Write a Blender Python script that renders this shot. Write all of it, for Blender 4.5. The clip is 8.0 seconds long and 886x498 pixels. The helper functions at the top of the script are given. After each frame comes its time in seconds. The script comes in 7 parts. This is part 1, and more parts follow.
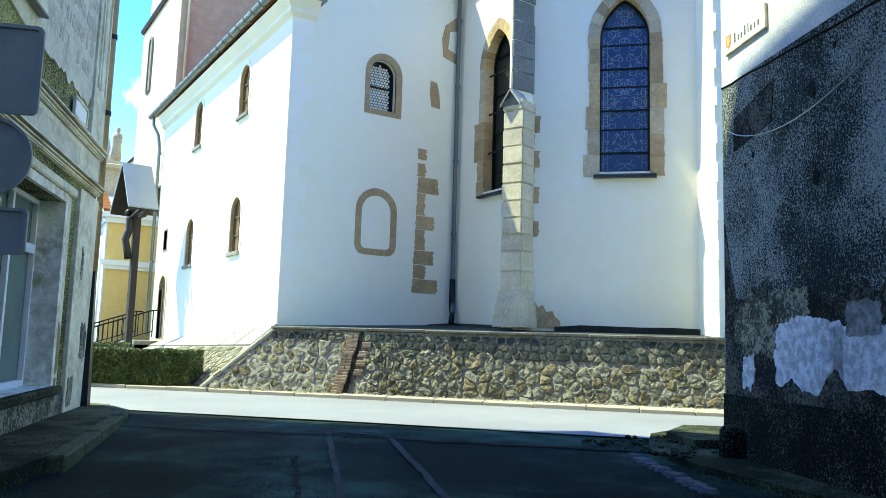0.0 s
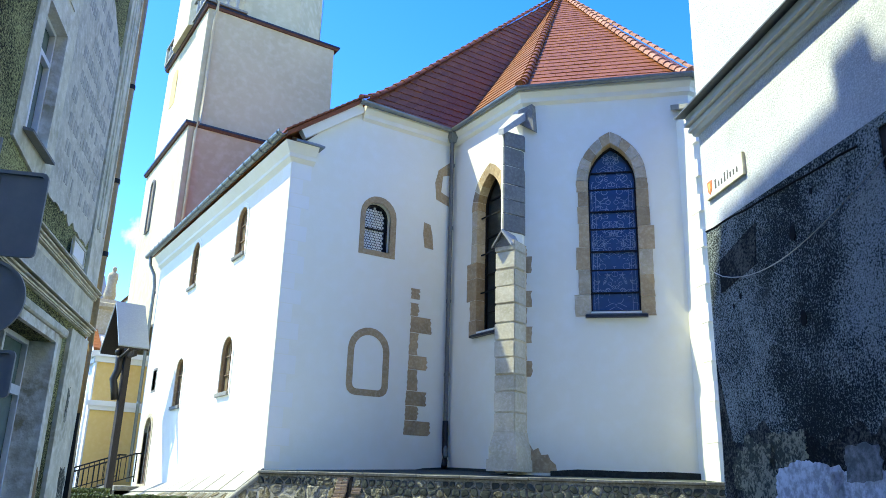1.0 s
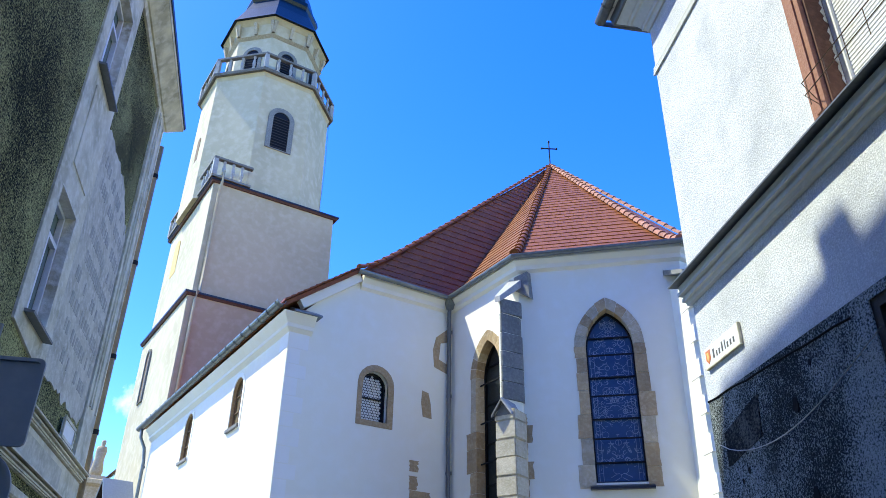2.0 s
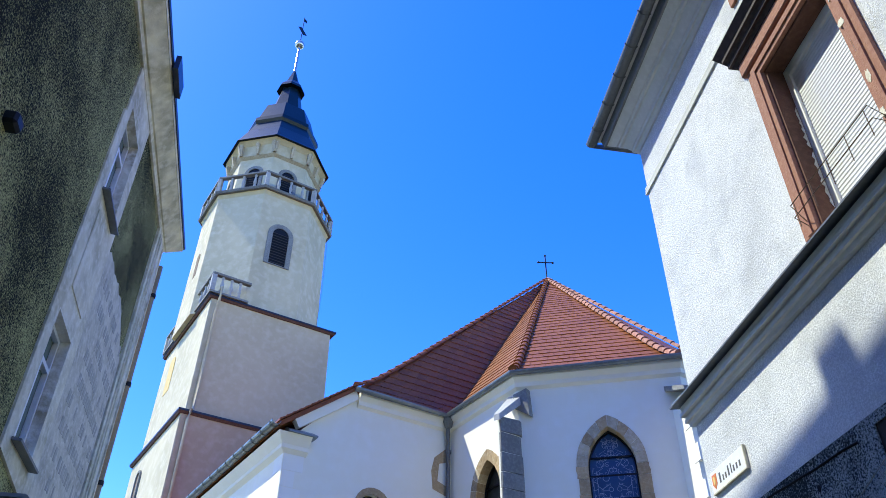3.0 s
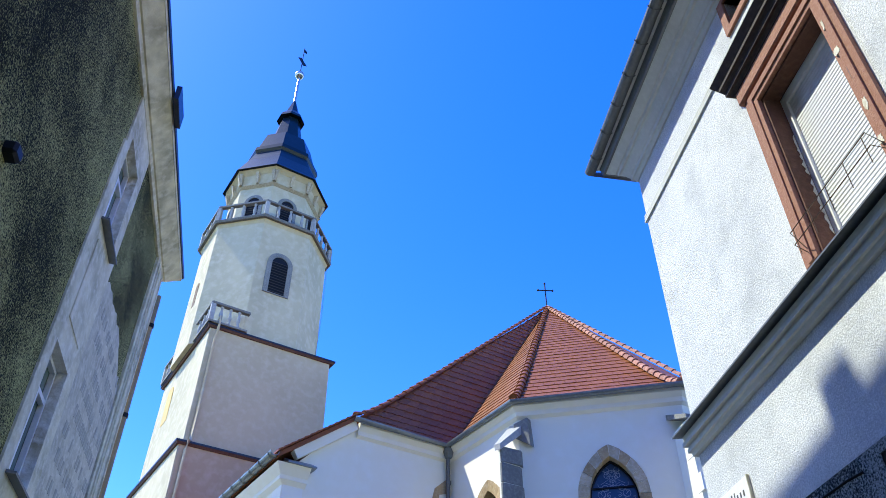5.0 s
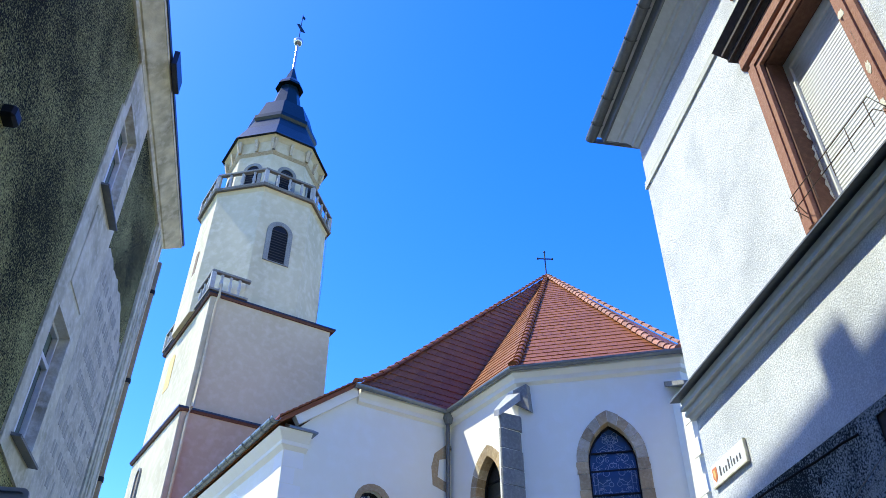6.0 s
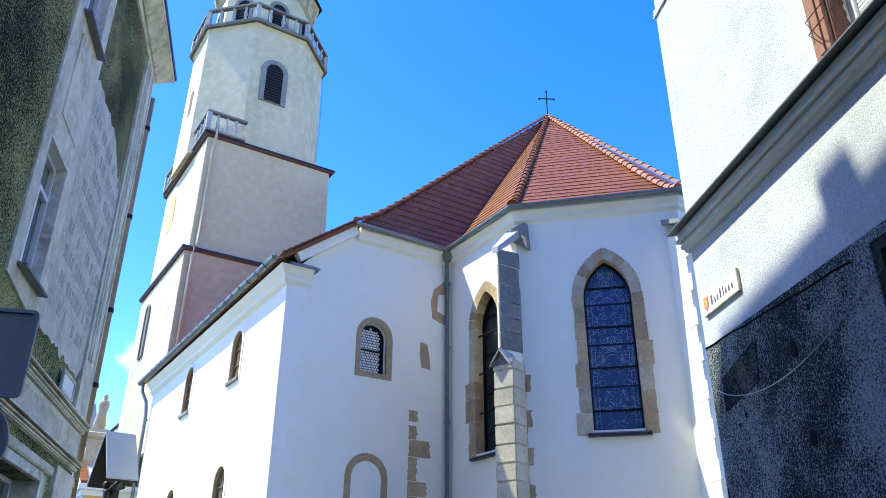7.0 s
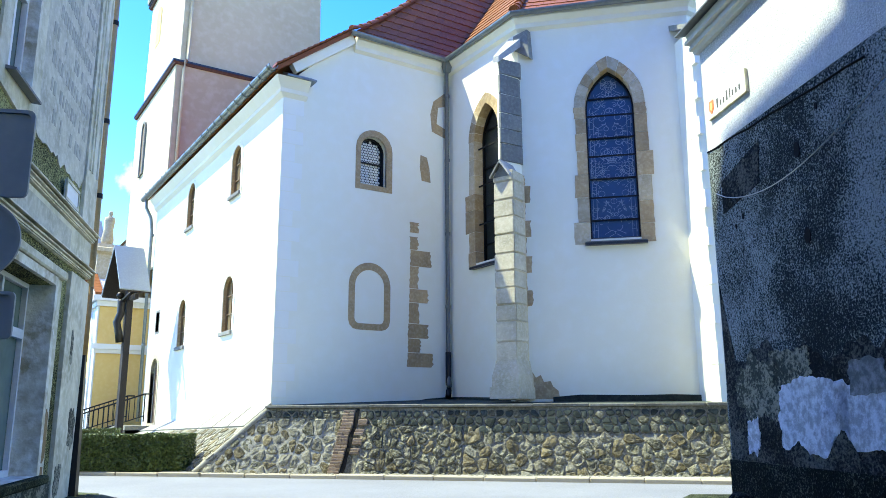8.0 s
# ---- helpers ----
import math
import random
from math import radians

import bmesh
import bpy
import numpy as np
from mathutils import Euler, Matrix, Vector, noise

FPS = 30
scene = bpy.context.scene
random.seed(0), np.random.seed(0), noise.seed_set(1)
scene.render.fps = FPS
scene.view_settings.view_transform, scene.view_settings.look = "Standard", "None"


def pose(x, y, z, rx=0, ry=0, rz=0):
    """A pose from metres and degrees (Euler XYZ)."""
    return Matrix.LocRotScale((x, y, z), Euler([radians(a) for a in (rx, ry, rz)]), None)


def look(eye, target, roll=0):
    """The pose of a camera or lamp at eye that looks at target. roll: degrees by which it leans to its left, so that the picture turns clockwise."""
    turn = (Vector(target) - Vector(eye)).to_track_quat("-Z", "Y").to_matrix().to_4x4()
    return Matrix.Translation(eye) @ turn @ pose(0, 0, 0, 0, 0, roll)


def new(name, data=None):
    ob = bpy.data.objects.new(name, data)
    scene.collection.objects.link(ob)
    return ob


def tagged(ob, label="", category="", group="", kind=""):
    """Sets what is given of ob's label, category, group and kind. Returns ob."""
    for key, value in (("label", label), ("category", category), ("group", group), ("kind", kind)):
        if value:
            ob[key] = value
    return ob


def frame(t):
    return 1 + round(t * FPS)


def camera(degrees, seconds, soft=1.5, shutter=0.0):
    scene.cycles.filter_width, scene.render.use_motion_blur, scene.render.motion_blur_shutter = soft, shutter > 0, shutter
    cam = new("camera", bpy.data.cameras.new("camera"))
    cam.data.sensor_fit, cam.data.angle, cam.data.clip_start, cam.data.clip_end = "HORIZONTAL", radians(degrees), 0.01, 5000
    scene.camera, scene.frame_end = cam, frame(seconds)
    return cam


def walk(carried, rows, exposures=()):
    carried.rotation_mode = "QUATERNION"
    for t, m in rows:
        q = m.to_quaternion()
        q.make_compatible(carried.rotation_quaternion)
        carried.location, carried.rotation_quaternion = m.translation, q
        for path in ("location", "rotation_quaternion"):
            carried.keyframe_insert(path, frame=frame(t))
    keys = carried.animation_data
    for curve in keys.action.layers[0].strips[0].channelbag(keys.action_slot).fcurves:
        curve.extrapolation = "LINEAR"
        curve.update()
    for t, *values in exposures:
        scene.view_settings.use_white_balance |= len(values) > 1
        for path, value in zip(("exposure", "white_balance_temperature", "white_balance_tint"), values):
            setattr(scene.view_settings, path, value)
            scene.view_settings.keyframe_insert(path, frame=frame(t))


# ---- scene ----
cam = camera(59.63, 8.0, 0.8)
# seconds, eye (x, y, z), turn (rx, ry, rz)
PATH = [
    (0.0, -0.007, 0.006, 1.361, 96.788, -1.665, -32.741),
    (0.5, 0.029, -0.015, 1.350, 100.955, -1.676, -33.050),
    (1.0, -0.004, -0.046, 1.380, 107.029, -1.602, -33.174),
    (1.5, -0.012, -0.086, 1.407, 113.058, -1.303, -33.138),
    (2.0, -0.055, -0.112, 1.501, 118.982, -0.766, -33.040),
    (3.5, -0.083, -0.180, 1.612, 129.294, -0.287, -32.907),
    (4.0, -0.065, -0.175, 1.621, 129.971, -0.235, -32.856),
    (5.5, -0.074, -0.145, 1.606, 128.658, -0.123, -32.860),
    (6.0, -0.065, -0.135, 1.576, 127.063, -0.161, -32.889),
    (6.5, -0.040, -0.063, 1.539, 122.110, -0.205, -32.999),
    (7.0, 0.011, -0.029, 1.489, 115.565, -0.176, -32.936),
    (7.5, 0.054, 0.023, 1.435, 108.881, -0.101, -32.924),
    (8.0, 0.030, 0.059, 1.340, 102.228, 0.221, -32.900),
]
walk(cam, [(t, pose(x, y, z, a, b, c)) for t, x, y, z, a, b, c in PATH],
     [(0.0, 2.38, 8600, -25), (0.5, 2.30, 8000, -21), (1.0, 2.13, 7500, -15), (1.5, 1.96, 7100, -10), (2.0, 1.82, 6900, -6), (3.5, 1.63, 6700, -3), (5.5, 1.74, 6800, -4), (6.0, 1.79, 6850, -5), (6.5, 1.90, 6850, -5), (7.0, 1.96, 7000, -7), (7.5, 2.16, 7300, -11), (8.0, 2.38, 7500, -16)])

# ---- world, sun, exposure ----
SUN = Vector((-1.0, 0.88, 1.95)).normalized()
world = bpy.data.worlds.new("sky")
scene.world = world
world.use_nodes = True
wn = world.node_tree.nodes
sky = wn.new("ShaderNodeTexSky")
sky.sky_type = "NISHITA"
sky.sun_disc = False
sky.sun_elevation = math.asin(SUN.z)
sky.sun_rotation = math.atan2(SUN.x, SUN.y)
sky.altitude = 1200
sky.air_density = 1.0
sky.dust_density = 0.5
sky.ozone_density = 4.0
wn["Background"].inputs[1].default_value = 0.186
wl_ = world.node_tree.links
hue = wn.new("ShaderNodeHueSaturation")
hue.inputs["Saturation"].default_value = 1.35
hue.inputs["Hue"].default_value = 0.527
wl_.new(sky.outputs[0], hue.inputs["Color"])
# fair-weather clouds low over the horizon
geo = wn.new("ShaderNodeTexCoord")
sep = wn.new("ShaderNodeSeparateXYZ")
wl_.new(geo.outputs["Generated"], sep.inputs[0])
puff = wn.new("ShaderNodeTexNoise")
puff.inputs["Scale"].default_value = 7.0
puff.inputs["Detail"].default_value = 8.0
puff.inputs["Roughness"].default_value = 0.55
wl_.new(geo.outputs["Generated"], puff.inputs["Vector"])
low = wn.new("ShaderNodeMapRange")
low.inputs[1].default_value, low.inputs[2].default_value = 0.5, 0.28
low.inputs[3].default_value, low.inputs[4].default_value = -0.16, 0.0
wl_.new(sep.outputs[2], low.inputs[0])
add = wn.new("ShaderNodeMath")
wl_.new(puff.outputs[0], add.inputs[0])
wl_.new(low.outputs[0], add.inputs[1])
cover = wn.new("ShaderNodeMapRange")
cover.inputs[1].default_value, cover.inputs[2].default_value = 0.60, 0.74
wl_.new(add.outputs[0], cover.inputs[0])
cloud = wn.new("ShaderNodeMix")
cloud.data_type = "RGBA"
cloud.inputs[7].default_value = (3.6, 3.7, 3.8, 1)
wl_.new(cover.outputs[0], cloud.inputs[0])
wl_.new(hue.outputs[0], cloud.inputs[6])
wl_.new(cloud.outputs[2], wn["Background"].inputs[0])
sun = new("sun", bpy.data.lights.new("sun", "SUN"))
sun.data.energy, sun.data.angle, sun.data.color = 2.1, radians(0.53), (1.0, 0.96, 0.88)
sun.matrix_world = look(SUN * 50, (0, 0, 0))


# ---- materials ----
def material(name, base, dark=None, light=None, rough=0.85, metal=0.0, big=0.6, small=18.0, bump=0.25, spread=0.5, island=0.0, objrand=0.0, bump_scale=40.0, stretch=(1, 1, 1)):
    """Two scales of noise over a base colour, with fine relief."""
    m = bpy.data.materials.new(name)
    m.use_nodes = True
    n, l = m.node_tree.nodes, m.node_tree.links
    b = n["Principled BSDF"]
    b.inputs["Roughness"].default_value = rough
    b.inputs["Metallic"].default_value = metal
    dark = dark or tuple(c * 0.72 for c in base)
    light = light or tuple(min(1, c * 1.15) for c in base)
    co = n.new("ShaderNodeTexCoord")
    mp = n.new("ShaderNodeMapping")
    mp.inputs["Scale"].default_value = stretch
    l.new(co.outputs["Object"], mp.inputs["Vector"])
    def nz(scale, detail):
        t = n.new("ShaderNodeTexNoise")
        t.inputs["Scale"].default_value = scale
        t.inputs["Detail"].default_value = detail
        l.new(mp.outputs[0], t.inputs["Vector"])
        return t.outputs[0]
    def ramp(f, a, c, lo, hi):
        r = n.new("ShaderNodeMapRange")
        r.inputs[1].default_value, r.inputs[2].default_value = a, c
        r.inputs[3].default_value, r.inputs[4].default_value = lo, hi
        l.new(f, r.inputs[0])
        return r.outputs[0]
    def mix(f, a, c):
        x = n.new("ShaderNodeMix")
        x.data_type = "RGBA"
        l.new(f, x.inputs[0])
        for k, v in ((6, a), (7, c)):
            if isinstance(v, tuple):
                x.inputs[k].default_value = (*v, 1)
            else:
                l.new(v, x.inputs[k])
        return x.outputs[2]
    c1 = mix(ramp(nz(big, 6), 0.35, 0.7, 0, spread), base, dark)
    c2 = mix(ramp(nz(small, 5), 0.45, 0.75, 0, spread), c1, light)
    if island or objrand:
        src = n.new("ShaderNodeNewGeometry").outputs["Random Per Island"] if island else n.new("ShaderNodeObjectInfo").outputs["Random"]
        h = n.new("ShaderNodeHueSaturation")
        l.new(ramp(src, 0, 1, 1 - (island or objrand), 1 + (island or objrand)), h.inputs["Value"])
        l.new(c2, h.inputs["Color"])
        c2 = h.outputs[0]
    l.new(c2, b.inputs["Base Color"])
    if bump:
        bp = n.new("ShaderNodeBump")
        bp.inputs["Strength"].default_value = bump
        bp.inputs["Distance"].default_value = 0.02
        l.new(nz(bump_scale, 8), bp.inputs["Height"])
        l.new(bp.outputs[0], b.inputs["Normal"])
    return m


def speckle(name, low, high, scale=28.0, patch=1.2, lo=0.44, hi=0.58, rough=0.9, bump=0.8, drift=0.55, tint=None, tint_at=(0.5, 0.7)):
    """A coarse grain of two tones, more of one or the other in broad patches, with relief that follows the grain."""
    m = bpy.data.materials.new(name)
    m.use_nodes = True
    n, l = m.node_tree.nodes, m.node_tree.links
    b = n["Principled BSDF"]
    b.inputs["Roughness"].default_value = rough
    co = n.new("ShaderNodeTexCoord")
    def nz(s, d, r=0.5):
        t = n.new("ShaderNodeTexNoise")
        t.inputs["Scale"].default_value, t.inputs["Detail"].default_value, t.inputs["Roughness"].default_value = s, d, r
        l.new(co.outputs["Object"], t.inputs["Vector"])
        return t.outputs[0]
    def rng(f, a, c, x, y):
        r = n.new("ShaderNodeMapRange")
        for k, v in enumerate((a, c, x, y)):
            r.inputs[k + 1].default_value = v
        l.new(f, r.inputs[0])
        return r.outputs[0]
    def mix(f, a, c):
        x = n.new("ShaderNodeMix")
        x.data_type = "RGBA"
        l.new(f, x.inputs[0])
        for k, v in ((6, a), (7, c)):
            if isinstance(v, tuple):
                x.inputs[k].default_value = (*v, 1)
            else:
                l.new(v, x.inputs[k])
        return x.outputs[2]
    grain = nz(scale, 4, 0.65)
    s = n.new("ShaderNodeMath")
    l.new(grain, s.inputs[0])
    l.new(rng(nz(patch, 6, 0.6), 0.3, 0.7, -drift * 0.2, drift * 0.2), s.inputs[1])
    c = mix(rng(s.outputs[0], lo, hi, 0, 1), low, high)
    if tint:
        c = mix(rng(nz(patch * 2.1, 7, 0.65), tint_at[0], tint_at[1], 0, 1), c, tint)
    l.new(c, b.inputs["Base Color"])
    bp = n.new("ShaderNodeBump")
    bp.inputs["Strength"].default_value, bp.inputs["Distance"].default_value = bump, 0.02
    l.new(grain, bp.inputs["Height"])
    l.new(bp.outputs[0], b.inputs["Normal"])
    return m


PLASTER = material("church_plaster", (0.90, 0.855, 0.69), (0.84, 0.79, 0.61), (0.91, 0.88, 0.76), big=0.25, small=3, bump=0.14, bump_scale=25, spread=0.6)
CREAM = material("tower_plaster", (0.62, 0.53, 0.33), (0.46, 0.39, 0.235), (0.70, 0.62, 0.43), big=0.35, small=2.5, bump=0.15, bump_scale=20, spread=0.8)
PINK = material("pink_plaster", (0.56, 0.395, 0.23), (0.46, 0.32, 0.18), (0.64, 0.49, 0.32), big=0.4, small=3, bump=0.15, bump_scale=20, spread=0.7)
STONE = material("sandstone", (0.48, 0.335, 0.165), (0.29, 0.205, 0.11), (0.57, 0.455, 0.28), big=2.2, small=14, bump=0.5, bump_scale=30, objrand=0.2, spread=0.75)
GREYSTONE = material("weathered_stone", (0.22, 0.215, 0.19), (0.10, 0.10, 0.09), (0.36, 0.35, 0.31), big=1.5, small=14, bump=0.5, bump_scale=30, objrand=0.15)
# pier stone with the shade of its turned face put into the colour
SHADE_STONE = material("shade_dark_stone", (0.10, 0.105, 0.10), (0.04, 0.042, 0.04), (0.24, 0.24, 0.21), big=3, small=14, bump=0.7, bump_scale=25, objrand=0.3, spread=0.9)
RUBBLE = material("rubble_stone", (0.15, 0.14, 0.095), (0.035, 0.036, 0.022), (0.34, 0.32, 0.235), big=5, small=22, bump=1.0, bump_scale=26, objrand=0.35, spread=0.95)
RUBBLE_TAN = material("tan_rubble", (0.175, 0.145, 0.082), (0.07, 0.06, 0.032), (0.28, 0.245, 0.165), big=5, small=22, bump=1.0, bump_scale=26, objrand=0.3, spread=0.95)
RUBBLE_LIGHT = material("pale_rubble", (0.20, 0.185, 0.13), (0.08, 0.075, 0.05), (0.32, 0.30, 0.23), big=5, small=20, bump=1.0, bump_scale=24, objrand=0.3, spread=0.9)
BASALT = material("dark_basalt", (0.045, 0.053, 0.045), (0.02, 0.024, 0.02), (0.10, 0.11, 0.09), big=4, small=18, bump=0.7, objrand=0.35)
MORTAR = material("mortar", (0.235, 0.215, 0.155), (0.08, 0.075, 0.05), (0.37, 0.35, 0.28), big=4, small=22, bump=1.0, bump_scale=30, spread=0.95)
TILE_RED = material("roof_tile", (0.26, 0.083, 0.019), (0.15, 0.043, 0.012), (0.37, 0.145, 0.042), rough=0.5, big=0.8, small=10, bump=0.06, island=0.12)
TILE_RED.node_tree.nodes["Principled BSDF"].inputs["Coat Weight"].default_value = 0.05
TILE_RED.node_tree.nodes["Principled BSDF"].inputs["Coat Roughness"].default_value = 0.3
# the lane's shade and the road's sunlight are partly put into these two colours
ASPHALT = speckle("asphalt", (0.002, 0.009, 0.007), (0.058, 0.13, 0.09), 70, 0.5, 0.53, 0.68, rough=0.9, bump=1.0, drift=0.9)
ROAD_GREY = speckle("sunlit_road_asphalt", (0.19, 0.192, 0.205), (0.27, 0.275, 0.29), 60, 0.4, 0.4, 0.65, bump=0.6)
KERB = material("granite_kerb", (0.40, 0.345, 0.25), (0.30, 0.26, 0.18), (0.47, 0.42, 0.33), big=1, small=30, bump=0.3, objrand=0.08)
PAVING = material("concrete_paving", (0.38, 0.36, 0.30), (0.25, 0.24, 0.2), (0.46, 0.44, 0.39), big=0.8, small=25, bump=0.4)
ROUGH_GREY = speckle("rough_render", (0.015, 0.016, 0.004), (0.50, 0.48, 0.20), 48, 0.5, 0.44, 0.64, bump=1.0)
OLD_CREAM = material("old_cream_plaster", (0.74, 0.68, 0.49), (0.36, 0.33, 0.20), (0.82, 0.78, 0.64), big=1.8, small=9, bump=0.5, bump_scale=25, spread=0.85)
PEELING = material("peeling_whitewash", (0.80, 0.77, 0.64), (0.34, 0.28, 0.15), (0.86, 0.84, 0.76), big=2.6, small=10, bump=0.6, bump_scale=20, spread=0.95)
WHITE_RENDER = speckle("white_render", (0.54, 0.555, 0.575), (0.74, 0.755, 0.77), 45, 0.7, 0.38, 0.6, bump=0.7, tint=(0.46, 0.475, 0.495), tint_at=(0.5, 0.8))
DIRTY_RENDER = speckle("damp_dirty_render", (0.02, 0.027, 0.025), (0.35, 0.39, 0.385), 50, 0.8, 0.46, 0.62, bump=1.0, drift=0.7, tint=(0.07, 0.078, 0.07), tint_at=(0.58, 0.85))
ZINC = material("zinc_sheet", (0.22, 0.24, 0.23), (0.13, 0.14, 0.14), (0.30, 0.32, 0.31), rough=0.45, metal=0.6, big=1.5, small=10, bump=0.05)
DARK_SHEET = material("dark_sheet_metal", (0.035, 0.037, 0.045), (0.02, 0.02, 0.025), (0.07, 0.07, 0.08), rough=0.35, metal=0.5, big=1.0, small=8, bump=0.08)
SLATE = material("slate_sheet", (0.004, 0.012, 0.02), (0.002, 0.006, 0.011), (0.008, 0.022, 0.034), rough=0.28, big=1.0, small=8, bump=0.15)
SLATE.node_tree.nodes["Principled BSDF"].inputs["Specular IOR Level"].default_value = 0.28
IRON = material("black_iron", (0.02, 0.02, 0.02), rough=0.5, metal=0.7, bump=0.1)
RED_FRAME = material("red_brown_paint", (0.33, 0.15, 0.095), (0.24, 0.10, 0.065), (0.44, 0.25, 0.17), big=1.5, small=20, bump=0.4)
WHITE_PAINT = material("white_paint", (0.78, 0.78, 0.76), rough=0.5, bump=0.05)
WOOD_DARK = material("dark_wood", (0.035, 0.026, 0.019), (0.016, 0.012, 0.01), (0.075, 0.058, 0.042), big=3, small=20, bump=0.4, stretch=(6, 6, 0.6))
YELLOW = material("yellow_plaster", (0.75, 0.52, 0.18), (0.65, 0.43, 0.14), (0.80, 0.60, 0.28), big=0.6, small=6, bump=0.12)
LEAF = material("hedge_leaf", (0.085, 0.115, 0.022), (0.035, 0.055, 0.012), (0.19, 0.21, 0.06), rough=0.5, bump=0, island=0.6)
SIGN_GREY = material("grey_sign_back", (0.25, 0.285, 0.30), (0.19, 0.22, 0.235), (0.30, 0.335, 0.35), rough=0.5, metal=0.2, big=1, small=8, bump=0.03)
QUOIN = material("quoin_paint", (0.90, 0.87, 0.76), (0.85, 0.81, 0.70), (0.91, 0.89, 0.80), big=0.4, small=5, bump=0.1)
PIER = material("limewashed_stone", (0.56, 0.49, 0.35), (0.38, 0.33, 0.22), (0.66, 0.61, 0.48), big=2.5, small=14, bump=0.6, bump_scale=30, objrand=0.1, spread=0.7)
STONE_PALE = material("pale_sandstone", (0.52, 0.425, 0.27), (0.36, 0.285, 0.17), (0.62, 0.545, 0.40), big=2.0, small=12, bump=0.6, bump_scale=30, objrand=0.15, spread=0.75)
TILE_MORTAR = material("mortared_ridge_tile", (0.36, 0.15, 0.085), (0.26, 0.09, 0.05), (0.52, 0.36, 0.28), big=4, small=12, bump=0.3, objrand=0.2)
ROUNDEL = material("white_glass_roundel", (0.62, 0.62, 0.55), rough=0.25, big=5, small=20, bump=0.05)
# lead lines whose pale blue stands for reflected sky
LEAD = material("sky_pale_came", (0.36, 0.44, 0.55), rough=0.5, bump=0.05)
LEAD_DARK = material("dull_lead_came", (0.06, 0.065, 0.06), rough=0.6, bump=0.05)
WOOD_BROWN = material("brown_painted_wood", (0.20, 0.13, 0.07), (0.12, 0.08, 0.045), (0.28, 0.19, 0.11), big=2, small=15, bump=0.3, stretch=(4, 4, 0.6))
PINK_PALE = material("pale_pink_plaster", (0.62, 0.49, 0.29), (0.51, 0.39, 0.22), (0.68, 0.57, 0.38), big=0.4, small=3, bump=0.15, bump_scale=20, spread=0.7)
ZINC_BRIGHT = material("bright_metal", (0.55, 0.55, 0.52), rough=0.3, metal=0.8, bump=0.03)
ZINC_DARK = material("dark_zinc", (0.15, 0.16, 0.16), (0.09, 0.095, 0.095), (0.22, 0.23, 0.22), rough=0.5, metal=0.35, bump=0.05)
GREYSTONE_PALE = material("pale_grey_stone", (0.40, 0.39, 0.36), (0.22, 0.22, 0.20), (0.52, 0.51, 0.48), big=2, small=10, bump=0.4)
BRICK = material("old_brick", (0.31, 0.22, 0.145), (0.17, 0.12, 0.075), (0.42, 0.34, 0.25), big=4, small=20, bump=0.6, objrand=0.3)
GAP_BLACK = material("black_gap", (0.015, 0.014, 0.012), bump=0.3)
BLACK_CEMENT = speckle("black_cement", (0.004, 0.007, 0.005), (0.10, 0.11, 0.088), 42, 1.5, 0.54, 0.66, bump=1.0, drift=0.4)
COPING = material("coping_stone", (0.20, 0.19, 0.15), (0.09, 0.085, 0.06), (0.30, 0.29, 0.24), big=2, small=16, bump=0.6, objrand=0.12, spread=0.8)
MORTAR_LIGHT = material("pale_mortar", (0.33, 0.31, 0.25), (0.20, 0.185, 0.14), (0.42, 0.40, 0.34), big=1.2, small=20, bump=0.7)
LEAF_DARK = material("hedge_core", (0.012, 0.018, 0.006), bump=0)
TIN = material("tin_sheet", (0.33, 0.35, 0.35), (0.25, 0.26, 0.26), (0.40, 0.42, 0.42), rough=0.45, metal=0.3, bump=0.05)
BRONZE = material("dark_bronze", (0.035, 0.03, 0.025), rough=0.45, metal=0.6, bump=0.2)
WHITE_PLASTER = material("porch_white", (0.78, 0.77, 0.73), (0.68, 0.67, 0.63), (0.82, 0.82, 0.8), big=0.6, small=6, bump=0.1)
DAMP_RENDER = speckle("damp_render", (0.012, 0.014, 0.013), (0.12, 0.12, 0.105), 30, 1.6, 0.46, 0.66, bump=1.0, drift=0.8)
EARTH_RENDER = speckle("earthy_render", (0.04, 0.045, 0.028), (0.30, 0.29, 0.21), 24, 3.0, 0.44, 0.60, bump=1.0, drift=1.0)
FADED_GREY = speckle("grey_plaster_flake", (0.13, 0.14, 0.145), (0.30, 0.315, 0.33), 12, 2.0, 0.4, 0.62, bump=0.6)
LEDGE_GREY = material("grey_moulding", (0.66, 0.67, 0.63), (0.46, 0.47, 0.44), (0.74, 0.75, 0.72), big=1, small=12, bump=0.2)
SHUTTER = material("shutter_slat", (0.74, 0.75, 0.755), (0.66, 0.67, 0.675), (0.79, 0.80, 0.805), rough=0.5, bump=0.02)
RED_DARK = material("dark_red_brown", (0.12, 0.05, 0.03), (0.06, 0.03, 0.02), (0.2, 0.1, 0.06), big=3, small=15, bump=0.5)
HOOD = material("dark_hood", (0.05, 0.035, 0.03), (0.025, 0.02, 0.018), (0.10, 0.07, 0.055), big=2, small=15, bump=0.3)
RUST = material("rusty_wire", (0.16, 0.10, 0.06), metal=0.3, rough=0.7, bump=0.1)
ORANGE = material("orange_enamel", (0.70, 0.22, 0.05), rough=0.35, bump=0.02)
SIGN_INK = material("grey_brown_ink", (0.10, 0.09, 0.07), rough=0.5, bump=0.02)
FADED_PLASTER = material("faded_plaster", (0.62, 0.575, 0.43), (0.38, 0.35, 0.25), (0.72, 0.68, 0.56), big=2.4, small=11, bump=0.5, bump_scale=25, spread=0.95)
